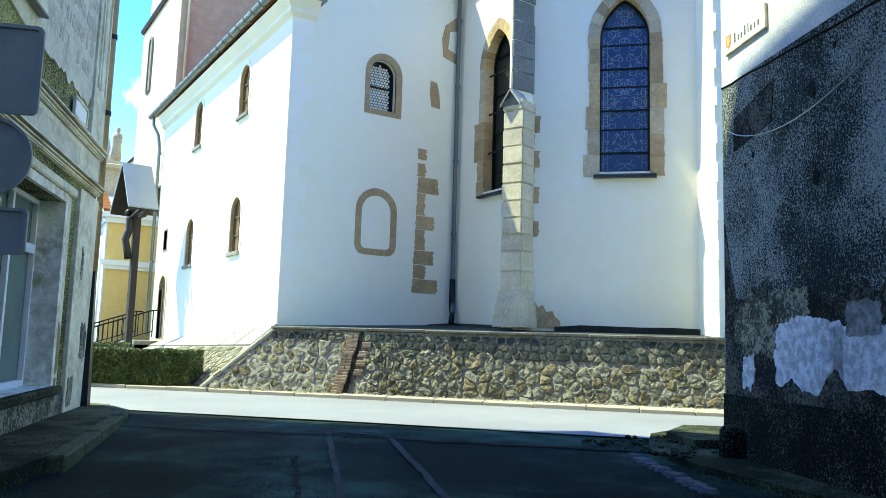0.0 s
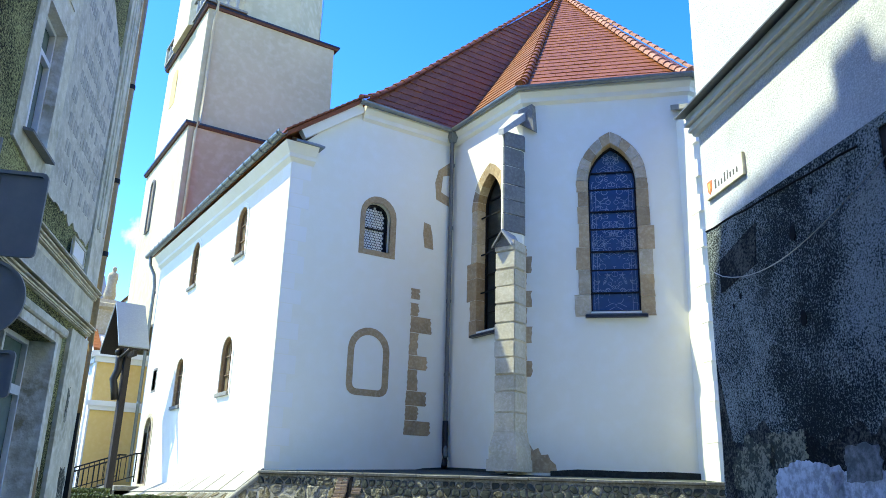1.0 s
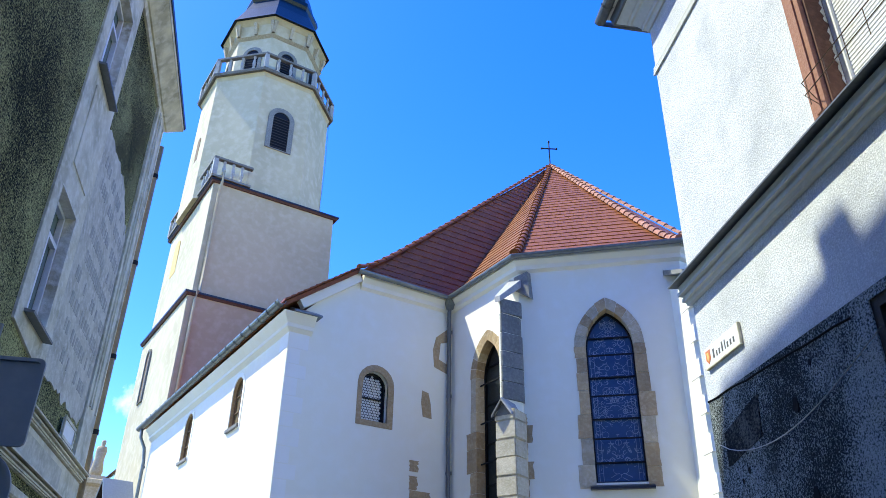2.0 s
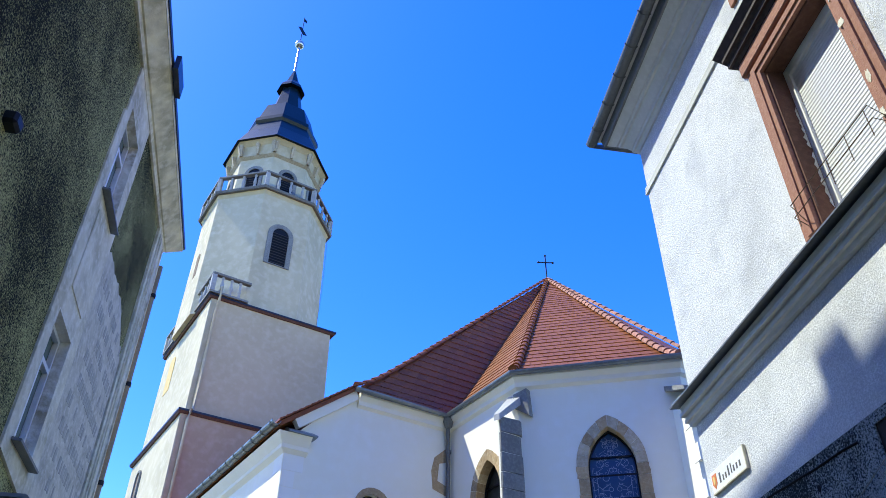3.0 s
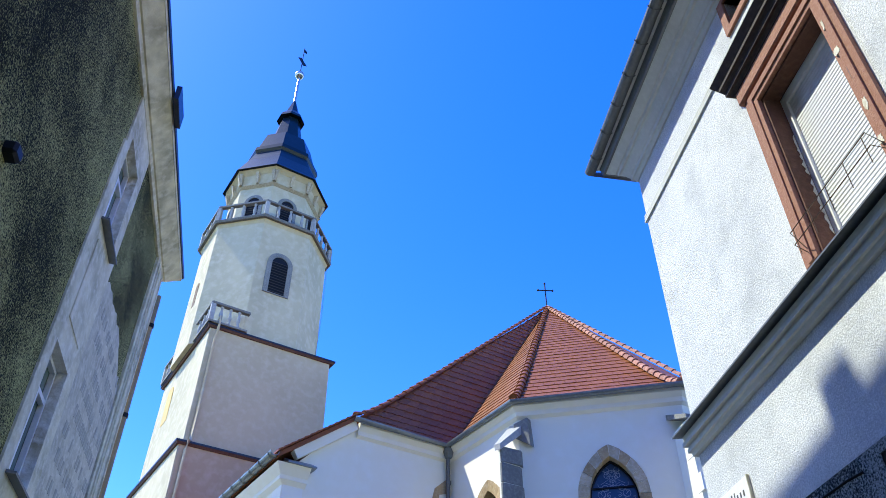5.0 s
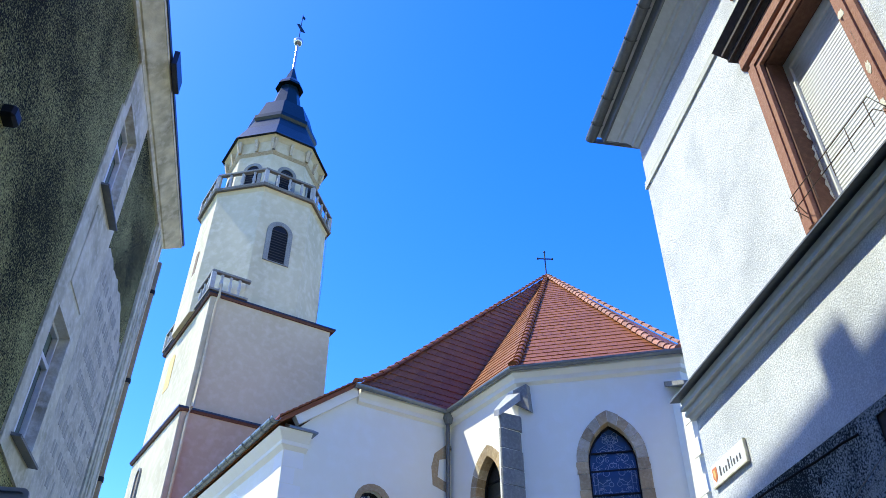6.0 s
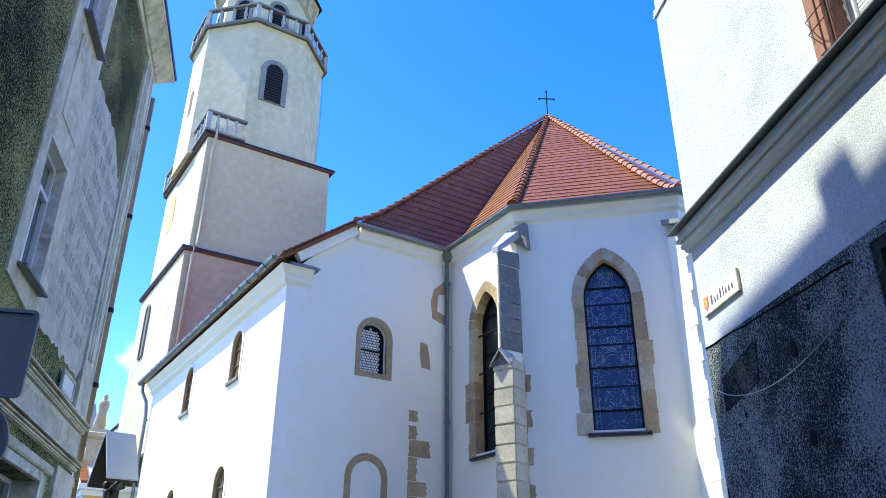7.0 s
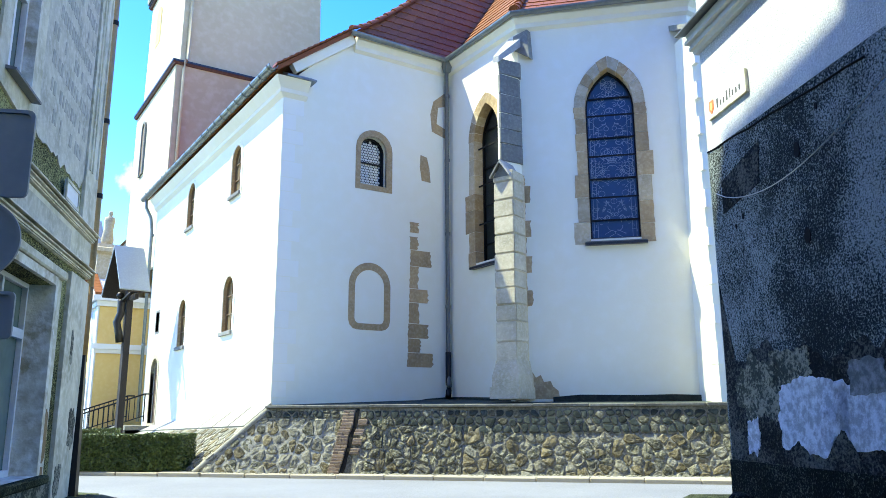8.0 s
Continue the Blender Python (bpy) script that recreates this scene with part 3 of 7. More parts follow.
def gothic(name, wf, op, seed, mat):
    """A pointed window: dark leaded glass, iron bars, toothed surround stones and a sloping sill."""
    w = window(name, wf, op, 0.34, mat, "tall leaded stained glass window with iron bars")
    u0, u1, z0 = op[0][0], op[1][0], op[0][1]
    zt = max(p[1] for p in op)
    c, hw = (u0 + u1) / 2, (u1 - u0) / 2
    r = 2 * hw * 0.95
    zs = zt - r * math.sin(math.acos((r - hw) / r))
    rnd = random.Random(seed)
    for sgn in (-1, 1):
        z = z0 - 0.12
        while z < zs:
            h = rnd.uniform(0.38, 0.62)
            if zs - z - h < 0.25:
                h = zs - z
            out = rnd.choice((0.26, 0.30, 0.36, 0.42)) if z < z0 + 1.5 else rnd.uniform(0.22, 0.28)
            a, b = (c + sgn * (hw - 0.015), c + sgn * (hw + out))
            pts = [(a, z + 0.006), (a, z + h - 0.006)] + [(b + 0.03 * noise.noise((seed, z, k)), z + h - 0.006 - (h - 0.012) * k / 3) for k in range(4)]
            bm = bmesh.new()
            sheet(bm, pts, [], -0.015, 0.30, wf)
            part("surround_stone", bm, STONE if rnd.random() < 0.7 else STONE_PALE, w)
            z += h
        top = math.acos((r - hw) / r)
        n = 5
        for i in range(n):
            t0, t1 = top * (i + 0.02) / n, top * (i + 0.98) / n
            cx = c - sgn * (r - hw)
            o = 0.24 + 0.02 * rnd.random()
            outer = math.acos((r - hw) / (r + o)) / top
            P = lambda t, q: (cx + sgn * (r + q) * math.cos(t * (outer if q > 0 else 1)), zs + (r + q) * math.sin(t * (outer if q > 0 else 1)))
            pts = [P(t0, -0.015), P((t0 + t1) / 2, -0.015), P(t1, -0.015), P(t1, o), P((t0 + t1) / 2, o), P(t0, o)]
            pts = [(max(u, c) if sgn > 0 else min(u, c), z) for u, z in pts]
            bm = bmesh.new()
            sheet(bm, pts, [], -0.015, 0.30, wf)
            part("surround_stone", bm, STONE_PALE if rnd.random() < 0.5 else STONE, w)
    bm = bmesh.new()
    hull(bm, [wf @ Vector(p) for p in ((c - hw - 0.12, -0.12, z0 - 0.16), (c + hw + 0.12, -0.12, z0 - 0.16), (c + hw + 0.12, 0.33, z0 - 0.16), (c - hw - 0.12, 0.33, z0 - 0.16))],
         [wf @ Vector(p) for p in ((c - hw - 0.12, -0.12, z0 - 0.10), (c + hw + 0.12, -0.12, z0 - 0.10), (c + hw - 0.0, 0.33, z0 + 0.10), (c - hw + 0.0, 0.33, z0 + 0.10))])
    part("sill", bm, DARK_SHEET, w, "dark sheet metal sill")
    # chamfered inner jamb and wf
    inner = arch(u0 + 0.05, u1 - 0.05, z0 + 0.04, zt - 0.07, True)
    bm = bmesh.new()
    sheet(bm, op, [inner], 0.26, 0.33, wf)
    part("frame", bm, IRON, w)
    n = 8
    for i in range(1, n):
        z = z0 + (zs + 0.3 - z0) * i / (n - 1)
        ext = 0.07 if i % 2 == 0 else -0.03
        bm = bmesh.new()
        box(bm, (u0 - ext, 0.12 if ext > 0 else 0.29, z - 0.018), (u1 + ext, 0.15 if ext > 0 else 0.33, z + 0.018), wf)
        part("saddle_bar", bm, IRON, w)
    # lead lines: borders, medallions and scrolls, alike on both sides of the middle
    bm = bmesh.new()

    def came(pts, t=0.005):
        for (ua, za), (ub, zb) in zip(pts, pts[1:]):
            d = math.hypot(ub - ua, zb - za) or 1
            x, y = -(zb - za) / d * t, (ub - ua) / d * t
            bm.faces.new([bm.verts.new(wf @ Vector((u, 0.3355, z))) for u, z in ((ua - x, za - y), (ub - x, zb - y), (ub + x, zb + y), (ua + x, za + y))])
    half = lambda z: hw - 0.08 if z < zs else max(0.02, (hw - 0.1) * (1 - ((z - zs) / (zt - zs)) ** 1.5))
    for k in (0.1, 0.19):
        for sgn in (-1, 1):
            came([(c + sgn * (hw - k), z0 + 0.1), (c + sgn * (hw - k), zs)], 0.004)
    for i in range(190):
        z = z0 + 0.15 + (zt - z0 - 0.4) * rnd.random()
        u = rnd.random() * half(z)
        rr, t0 = rnd.uniform(0.025, 0.10), rnd.uniform(0, 6.28)
        span = rnd.choice((1.4, 2.2, 3.2, 6.28))
        if rnd.random() < 0.25:
            q = [(u, z), (min(half(z), u + rnd.uniform(0.05, 0.2)), z + rnd.choice((0, 0.1, -0.1)))]
        else:
            q = [(min(half(z), max(0, u + rr * math.cos(t0 + span * j / 8))), z + rr * math.sin(t0 + span * j / 8)) for j in range(9)]
        for sgn in (-1, 1):
            came([(c + sgn * x, y) for x, y in q], rnd.uniform(0.003, 0.006))
    part("leading", bm, LEAD if mat is STAINED else LEAD_DARK, w)


gothic("choir_window", CHOIR, G1, 3, GREEN_GLASS)
gothic("apse_window", APSE, G2, 5, STAINED)

# ---- roofs ----
E0 = 11.25


def bell(p, q):
    """The roof's line from the eave point p to the apex q, flaring out at the foot; w from 0 to 1."""
    def at(w):
        f = w - 0.026 * (1 - math.exp(-w / 0.05)) * (1 - w)
        r = p.lerp(q, w)
        return Vector((r.x, r.y, p.z + (q.z - p.z) * f))
    return at




def roof_plane(name, a, b, q, tiles=True, near=0):
    """A triangular roof slope with eave a-b and apex q: a solid deck and courses of flat tiles on it."""
    la, lb = bell(a, q), bell(b, q)
    ws = [0, 0.01, 0.025, 0.045, 0.07, 0.1, 0.15, 0.25, 0.5, 0.75, 0.999]
    bm = bmesh.new()
    down = Vector((0, 0, -0.16))
    rows = [[bm.verts.new(v) for v in (la(w), lb(w), lb(w) + down * min(1, 0.2 + w * 8), la(w) + down * min(1, 0.2 + w * 8))] for w in ws]
    for r, s in zip(rows, rows[1:]):
        for k in range(4):
            bm.faces.new((r[k], r[(k + 1) % 4], s[(k + 1) % 4], s[k]))
    bm.faces.new(rows[0][::-1])
    bm.faces.new(rows[-1])
    bmesh.ops.recalc_face_normals(bm, faces=bm.faces)
    deck = part(name, bm, TILE_RED, church)
    if not tiles:
        return deck
    n = (b - a).cross(q - a).normalized()
    n = n if n.z > 0 else -n
    along = (b - a).normalized()
    slope = (q - (a + b) / 2)
    length = (q - a - along * (q - a).dot(along)).length
    courses = 37
    rnd = random.Random(7)
    verts, faces, made = [], [], 0
    TW = 0.30
    for k in range(courses):
        w0, w1 = k / courses, min(0.999, (k + 1.25) / courses)
        p0, p1, s0, s1 = la(w0), lb(w0), la(w1), lb(w1)
        L = (p1 - p0).length
        m = int(L / TW) + 1
        for i in range(m):
            f0, f1 = (i + (0.5 if k % 2 else 0) - 0.25) * TW / L, (i + 0.97 + (0.5 if k % 2 else 0) - 0.25) * TW / L
            f0, f1 = max(0, f0), min(1, f1)
            if f1 - f0 < 0.15 * TW / L:
                continue
            lift = 0.034 + rnd.uniform(-0.004, 0.006)
            lo0, lo1 = p0.lerp(p1, f0) + n * lift, p0.lerp(p1, f1) + n * lift
            mid = p0.lerp(p1, (f0 + f1) / 2) + n * lift - (s0 - p0).normalized() * 0.03
            hi1 = p0.lerp(p1, f1) + (s1 - p1).lerp(s0 - p0, 0.5) + n * 0.008
            hi0 = p0.lerp(p1, f0) + (s1 - p1).lerp(s0 - p0, 0.5) + n * 0.008
            back0, back1, backm = lo0 - n * 0.025, lo1 - n * 0.025, mid - n * 0.025
            o = len(verts)
            t = [lo0, mid, lo1, hi1, hi0, back0, backm, back1]
            g = [(0, 1, 2, 3, 4), (0, 5, 6, 1), (1, 6, 7, 2), (2, 7, 3), (0, 4, 5)]
            if made < near:
                me = bpy.data.meshes.new("roof_tile")
                me.from_pydata(t, [], g)
                me.materials.append(TILE_RED)
                ob = new("roof_tile", me)
                ob.parent = deck
                ob.matrix_parent_inverse = deck.matrix_world.inverted()
                made += 1
            else:
                verts += t
                faces += [tuple(o + x for x in f) for f in g]
    me = bpy.data.meshes.new("tile_course")
    me.from_pydata(verts, [], faces)
    me.materials.append(TILE_RED)
    ob = new("tile_course", me)
    ob.parent = deck
    tagged(ob, "overlapping red clay roof tiles", kind="stuff")
    return deck


def ridge_tiles(p, q, mat, r=0.12):
    line = bell(p, q)
    L = (q - p).length
    n = int(L / 0.46)
    for i in range(n):
        a, b = line(i / n) + Vector((0, 0, 0.1)), line(min(0.999, (i + 1.06) / n)) + Vector((0, 0, 0.07))
        bm = bmesh.new()
        d = (b - a).normalized()
        s = d.cross(Vector((0, 0, 1))).normalized()
        u = s.cross(d)
        rings = []
        for c, rr in ((a, r), (b, r * 0.82)):
            rings.append([bm.verts.new(c + s * rr * math.cos(t) + u * rr * math.sin(t)) for t in [math.pi * k / 6 for k in range(7)]])
        for k in range(6):
            bm.faces.new((rings[0][k], rings[0][k + 1], rings[1][k + 1], rings[1][k]))
        bm.faces.new(rings[0])
        part("ridge_tile", bm, mat, church)


A, B, Cc, D, Ee, F = Vector((8.2, 17.05, E0)), Vector((11.2, 17.05, E0)), Vector((11.2, 14.0, E0)), Vector((14.2, 11.0, E0)), Vector((18.4, 11.0, E0)), Vector((28.8, 14.0, E0))
roof_plane("hip_roof", A, B, APEX)
roof_plane("choir_roof", B, Cc, APEX)
roof_plane("apse_roof", Cc, D, APEX, True, 300)
roof_plane("east_roof", D, Ee, APEX, False)
roof_plane("far_apse_roof", Ee, F, APEX, False)
ridge_tiles(Cc, APEX, TILE_RED)
ridge_tiles(D, APEX, TILE_MORTAR)
ridge_tiles(A, APEX, TILE_RED, 0.1)
ridge_tiles(Ee, APEX, TILE_MORTAR, 0.12)


def slab(name, pts, mat, parent, t=0.14):
    n = (pts[1] - pts[0]).cross(pts[2] - pts[0]).normalized()
    if n.z < 0:
        pts, n = pts[::-1], -n
    bm = bmesh.new()
    hull(bm, [p - n * t for p in pts], pts)
    return part(name, bm, mat, parent)


slab("north_roof", [F, Vector((28.8, 50, E0)), Vector((20, 50, 22.28)), APEX], TILE_RED, church)
slab("south_roof", [A + Vector((0, 0.2, 0)), APEX + Vector((0, 0.1, -0.05)), Vector((20, 50, 22.23)), Vector((8.2, 50, E0))], TILE_RED, church)
slab("aisle_roof", [Vector((6.15, 17.0, 9.74)), Vector((8.2, 17.0, E0 + 0.05)), Vector((8.2, 31, E0 + 0.05)), Vector((6.15, 31, 9.74))], TILE_RED, church, 0.1)
# verge tiles and bargeboard of the aisle gable
n = 13
for i in range(n):
    p, q = Vector((6.15, 16.93, 9.77)).lerp(Vector((8.22, 16.93, E0 + 0.08)), i / n), Vector((6.15, 16.93, 9.77)).lerp(Vector((8.22, 16.93, E0 + 0.08)), (i + 1.1) / n)
    bm = bmesh.new()
    hull(bm, [p, p + Vector((0, 0.3, 0)), q + Vector((0, 0.3, 0)), q], [p + Vector((0, 0, 0.06)), p + Vector((0, 0.3, 0.06)), q + Vector((0, 0.3, 0.03)), q + Vector((0, 0, 0.03))])
    part("verge_tile", bm, TILE_RED, church)
bm = bmesh.new()
hull(bm, [Vector(p) for p in ((6.75, 17.12, 9.78), (8.35, 17.12, 11.0), (8.35, 17.3, 11.0), (6.75, 17.3, 9.78))], [Vector(p) for p in ((6.6, 17.08, 9.98), (8.25, 17.08, 11.22), (8.25, 17.3, 11.22), (6.6, 17.3, 9.98))])
part("gable_moulding", bm, PLASTER, church)
# cornices under the eaves
def cornice(name, pts, mat, parent, steps=((0.0, -0.42), (0.10, -0.36), (0.10, -0.24), (0.2, -0.12), (0.2, -0.02)), z=E0):
    """A moulding along eave points, each with its outward direction."""
    bm = bmesh.new()
    rings = []
    for p, o in pts:
        rings.append([bm.verts.new((p[0] + o[0] * s, p[1] + o[1] * s, z + h)) for s, h in (*steps, (-0.3, steps[-1][1]), (-0.3, steps[0][1]))])
    k = len(rings[0])
    for a, b in zip(rings, rings[1:]):
        for i in range(k):
            bm.faces.new((a[i], a[(i + 1) % k], b[(i + 1) % k], b[i]))
    bm.faces.new(rings[0][::-1])
    bm.faces.new(rings[-1])
    bmesh.ops.recalc_face_normals(bm, faces=bm.faces)
    return part(name, bm, mat, parent)


t8 = math.tan(math.pi / 8)
cornice("eave_cornice", [((8.4, 17.3), (0, -1)), ((11.4, 17.3), (-1, -1)), ((11.4, 14.1), (-1, -t8)), ((14.3, 11.2), (-t8, -1)), ((18, 11.2), (0, -1))], PLASTER, church)
cornice("aisle_cornice", [((6.5, 30.4), (-1, 0)), ((6.5, 17.3), (-1, -1)), ((7.1, 17.3), (0, -1))], PLASTER, church, ((0.0, -0.5), (0.12, -0.4), (0.12, -0.3), (0.26, -0.12), (0.3, -0.06)), 9.62)
bm = bmesh.new()
hull(bm, [Vector(p) for p in ((6.45, 16.93, 9.56), (7.22, 16.93, 9.56), (7.22, 17.3, 9.56), (6.45, 17.3, 9.56))], [Vector(p) for p in ((6.45, 16.93, 9.6), (7.22, 16.93, 9.6), (7.22, 17.3, 9.80), (6.45, 17.3, 9.80))])
part("return_tiles", bm, ZINC, church)


def gutter(name, pts, r, parent, mat):
    """A half-round channel along points, with a rolled lip."""
    bm = bmesh.new()
    rings = []
    for i, p in enumerate(pts):
        p = Vector(p)
        d = (Vector(pts[min(i + 1, len(pts) - 1)]) - Vector(pts[max(0, i - 1)])).normalized()
        s = d.cross(Vector((0, 0, 1))).normalized()
        prof = [(r * math.cos(t), -r * math.sin(t)) for t in [math.pi * k / 8 for k in range(9)]] + [((r - 0.012) * math.cos(t), -(r - 0.012) * math.sin(t) + 0.004) for t in [math.pi * k / 8 for k in range(8, -1, -1)]]
        rings.append([bm.verts.new(p + s * a + Vector((0, 0, b))) for a, b in prof])
    k = len(rings[0])
    for a, b in zip(rings, rings[1:]):
        for i in range(k):
            bm.faces.new((a[i], a[(i + 1) % k], b[(i + 1) % k], b[i]))
    bm.faces.new(rings[0])
    bm.faces.new(rings[-1][::-1])
    bmesh.ops.recalc_face_normals(bm, faces=bm.faces)
    return part(name, bm, mat, parent)


g = gutter("choir_gutter", [(8.15, 16.98, 11.24), (11.12, 16.98, 11.22), (11.12, 13.96, 11.24), (14.1, 10.92, 11.26), (18, 10.92, 11.26)], 0.1, church, ZINC)
g2 = gutter("aisle_gutter", [(6.08, 31.0, 9.72), (6.08, 24, 9.74), (6.08, 16.95, 9.76)], 0.12, church, ZINC)
for i in range(22):
    y = 17.1 + i * 0.62
    bm = bmesh.new()
    tube(bm, [(6.08 + 0.13 * math.cos(t), y, 9.75 - 0.13 * math.sin(t)) for t in [math.pi * k / 6 for k in range(7)]], 0.012, 4)
    part("gutter_bracket", bm, ZINC, g2)


def downpipe(pts, r, mat, parent, joints=()):
    bm = bmesh.new()
    tube(bm, pts, r, 10)
    ob = part("downpipe", bm, mat, parent, smooth=True)
    for p in joints:
        bm = bmesh.new()
        tube(bm, [Vector(p) + Vector((0, 0, -0.04)), Vector(p) + Vector((0, 0, 0.04))], r * 1.25, 10)
        part("pipe_collar", bm, mat, ob)
    return ob


downpipe([(11.2, 17.05, 11.2), (11.2, 17.08, 10.75), (11.26, 17.17, 10.4), (11.28, 17.18, 2.5), (11.26, 17.12, 2.25), (11.2, 17.0, 2.1)], 0.06, ZINC_DARK, church, [(11.28, 17.18, z) for z in (10.2, 8.3, 6.2, 4.2)])
bm = bmesh.new()
hull(bm, [Vector((11.2 + a, 17.05 + b, 10.85)) for a, b in ((-0.07, -0.07), (0.07, -0.07), (0.07, 0.07), (-0.07, 0.07))], [Vector((11.2 + a, 17.05 + b, 11.15)) for a, b in ((-0.13, -0.13), (0.13, -0.13), (0.13, 0.13), (-0.13, 0.13))])
part("rain_head", bm, ZINC, church)
downpipe([(6.1, 30.6, 9.65), (6.12, 30.6, 9.3), (6.3, 30.5, 8.9), (6.36, 30.45, 8.4), (6.38, 30.45, 1.2)], 0.06, ZINC, church, [(6.38, 30.45, z) for z in (8.2, 6, 4)])

# ---- buttress between choir and apse ----
BO, BS, BC = Vector((-0.92, -0.38)), Vector((0.38, -0.92)), Vector((11.4, 14.1))


def bt(a, d, z):
    p = BC + BS * a + BO * d
    return Vector((p.x, p.y, z))


buttress = part("buttress", simple(lambda bm: hull(bm, [bt(*p, 1.7) for p in ((-0.41, 0.57), (-0.41, -0.5), (0.07, -0.5), (0.07, 0.57))], [bt(*p, 7.0) for p in ((-0.41, 0.57), (-0.41, -0.5), (0.07, -0.5), (0.07, 0.57))])), STONE_PALE, church, "stepped sandstone buttress")
rnd = random.Random(11)
z, k = 2.55, 0
while z < 7.0:
    h = min(rnd.uniform(0.38, 0.52), 7.05 - z)
    j = [rnd.uniform(-0.012, 0.012) for _ in range(4)]
    bm = bmesh.new()
    lo = [(-0.44 + j[0], 0.60 + j[1]), (-0.44 + j[0], 0.05), (0.10 + j[2], 0.05), (0.10 + j[2], 0.60 + j[1])]
    hull(bm, [bt(*p, z + 0.008) for p in lo], [bt(*p, z + h - 0.008) for p in lo])
    bmesh.ops.recalc_face_normals(bm, faces=bm.faces)
    bmesh.ops.bevel(bm, geom=bm.edges[:], offset=0.02, segments=2, affect="EDGES")
    part("buttress_stone", bm, PIER, buttress)
    if z > 3.6:
        bm = bmesh.new()
        w = 0.20 if k % 2 else 0.08
        r = ragged(w, z + 0.01, z + h - 0.01, 0.05, k + 70, 5)
        sheet(bm, [(0.0, z + 0.01)] + r + [(0.0, z + h - 0.01)], [], -0.012, 0.04, APSE)
        part("tooth_stone", bm, STONE, buttress)
    z, k = z + h, k + 1
for (z0, z1, e0, e1) in ((1.72, 1.98, 0.12, 0.12), (1.98, 2.25, 0.08, 0.08), (2.25, 2.58, 0.07, 0.0)):
    bm = bmesh.new()
    q = lambda e: [(-0.44 - e, 0.60 + e), (-0.44 - e, 0.0), (0.10 + e, 0.0), (0.10 + e, 0.60 + e)]
    hull(bm, [bt(*p, z0) for p in q(e0)], [bt(*p, z1) for p in q(e1)])
    bmesh.ops.recalc_face_normals(bm, faces=bm.faces)
    part("base_stone", bm, PIER, buttress)
# gablet on the lower pier: two roof slabs over a dark carved front
bm = bmesh.new()
hull(bm, [bt(-0.43, 0.62, 6.9), bt(0.06, 0.62, 6.9), bt(-0.2, 0.62, 7.22)], [bt(-0.43, 0.1, 7.0), bt(0.06, 0.1, 7.0), bt(-0.2, 0.1, 7.4)])
bmesh.ops.recalc_face_normals(bm, faces=bm.faces)
part("gablet", bm, GREYSTONE, buttress, "weathered dark gablet")
for sgn in (-1, 1):
    bm = bmesh.new()
    e = [bt(-0.2, 0.72, 7.24), bt(-0.2 + sgn * 0.27, 0.72, 6.86), bt(-0.2 + sgn * 0.24, 0.3, 7.0), bt(-0.2, 0.3, 7.42)]
    hull(bm, e, [p + Vector((0, 0, 0.06)) for p in e])
    bmesh.ops.recalc_face_normals(bm, faces=bm.faces)
    part("gablet_slab", bm, GREYSTONE_PALE if sgn > 0 else GREYSTONE, buttress)
up = [(-0.31, 0.55), (-0.18, 0.58), (0.03, 0.10), (0.0, -0.3), (-0.31, -0.3)]
part("upper_pier", simple(lambda bm: hull(bm, [bt(*p, 7.0) for p in up], [bt(*p, 9.9) for p in up])), PLASTER, buttress, "white plastered side of the pier")
z = 7.3
while z < 9.8:
    h = rnd.uniform(0.35, 0.6)
    q = [(-0.24 + rnd.uniform(-0.012, 0.012), 0.60), (-0.18, 0.62 + rnd.uniform(-0.02, 0.03)), (0.05 + rnd.uniform(-0.03, 0.05), 0.10), (0.0, -0.2), (-0.24, 0.3)]
    bm = bmesh.new()
    hull(bm, [bt(*p, z + 0.008) for p in q], [bt(*p, min(9.95, z + h) - 0.008) for p in q])
    bmesh.ops.recalc_face_normals(bm, faces=bm.faces)
    bmesh.ops.bevel(bm, geom=bm.edges[:], offset=0.01, segments=1, affect="EDGES")
    # the darker stones carry the shade of this face in their colour
    part("pier_stone", bm, GREYSTONE if rnd.random() < 0.7 else SHADE_STONE, buttress)
    z += h
bm = bmesh.new()
q = [(-0.33, 0.68), (-0.16, 0.70), (0.12, 0.04), (0.06, -0.2), (-0.33, -0.2)]
hull(bm, [bt(a, d, 9.76 + 0.9 * (0.75 - d)) for a, d in q], [bt(a, d, 9.92 + 1.0 * (0.75 - d)) for a, d in q])
bmesh.ops.recalc_face_normals(bm, faces=bm.faces)
part("cap_stone", bm, GREYSTONE_PALE, buttress)
bm = bmesh.new()
hull(bm, [bt(*p) for p in ((-0.1, 0.06, 10.35), (0.34, 0.06, 10.05), (0.34, -0.4, 10.05), (-0.1, -0.4, 10.35))], [bt(*p) for p in ((-0.1, 0.06, 10.72), (0.30, 0.06, 10.8), (0.30, -0.4, 10.8), (-0.1, -0.4, 10.72))])
bmesh.ops.recalc_face_normals(bm, faces=bm.faces)
part("flashing_stone", bm, GREYSTONE, buttress, "dark stone against the wall over the cap")
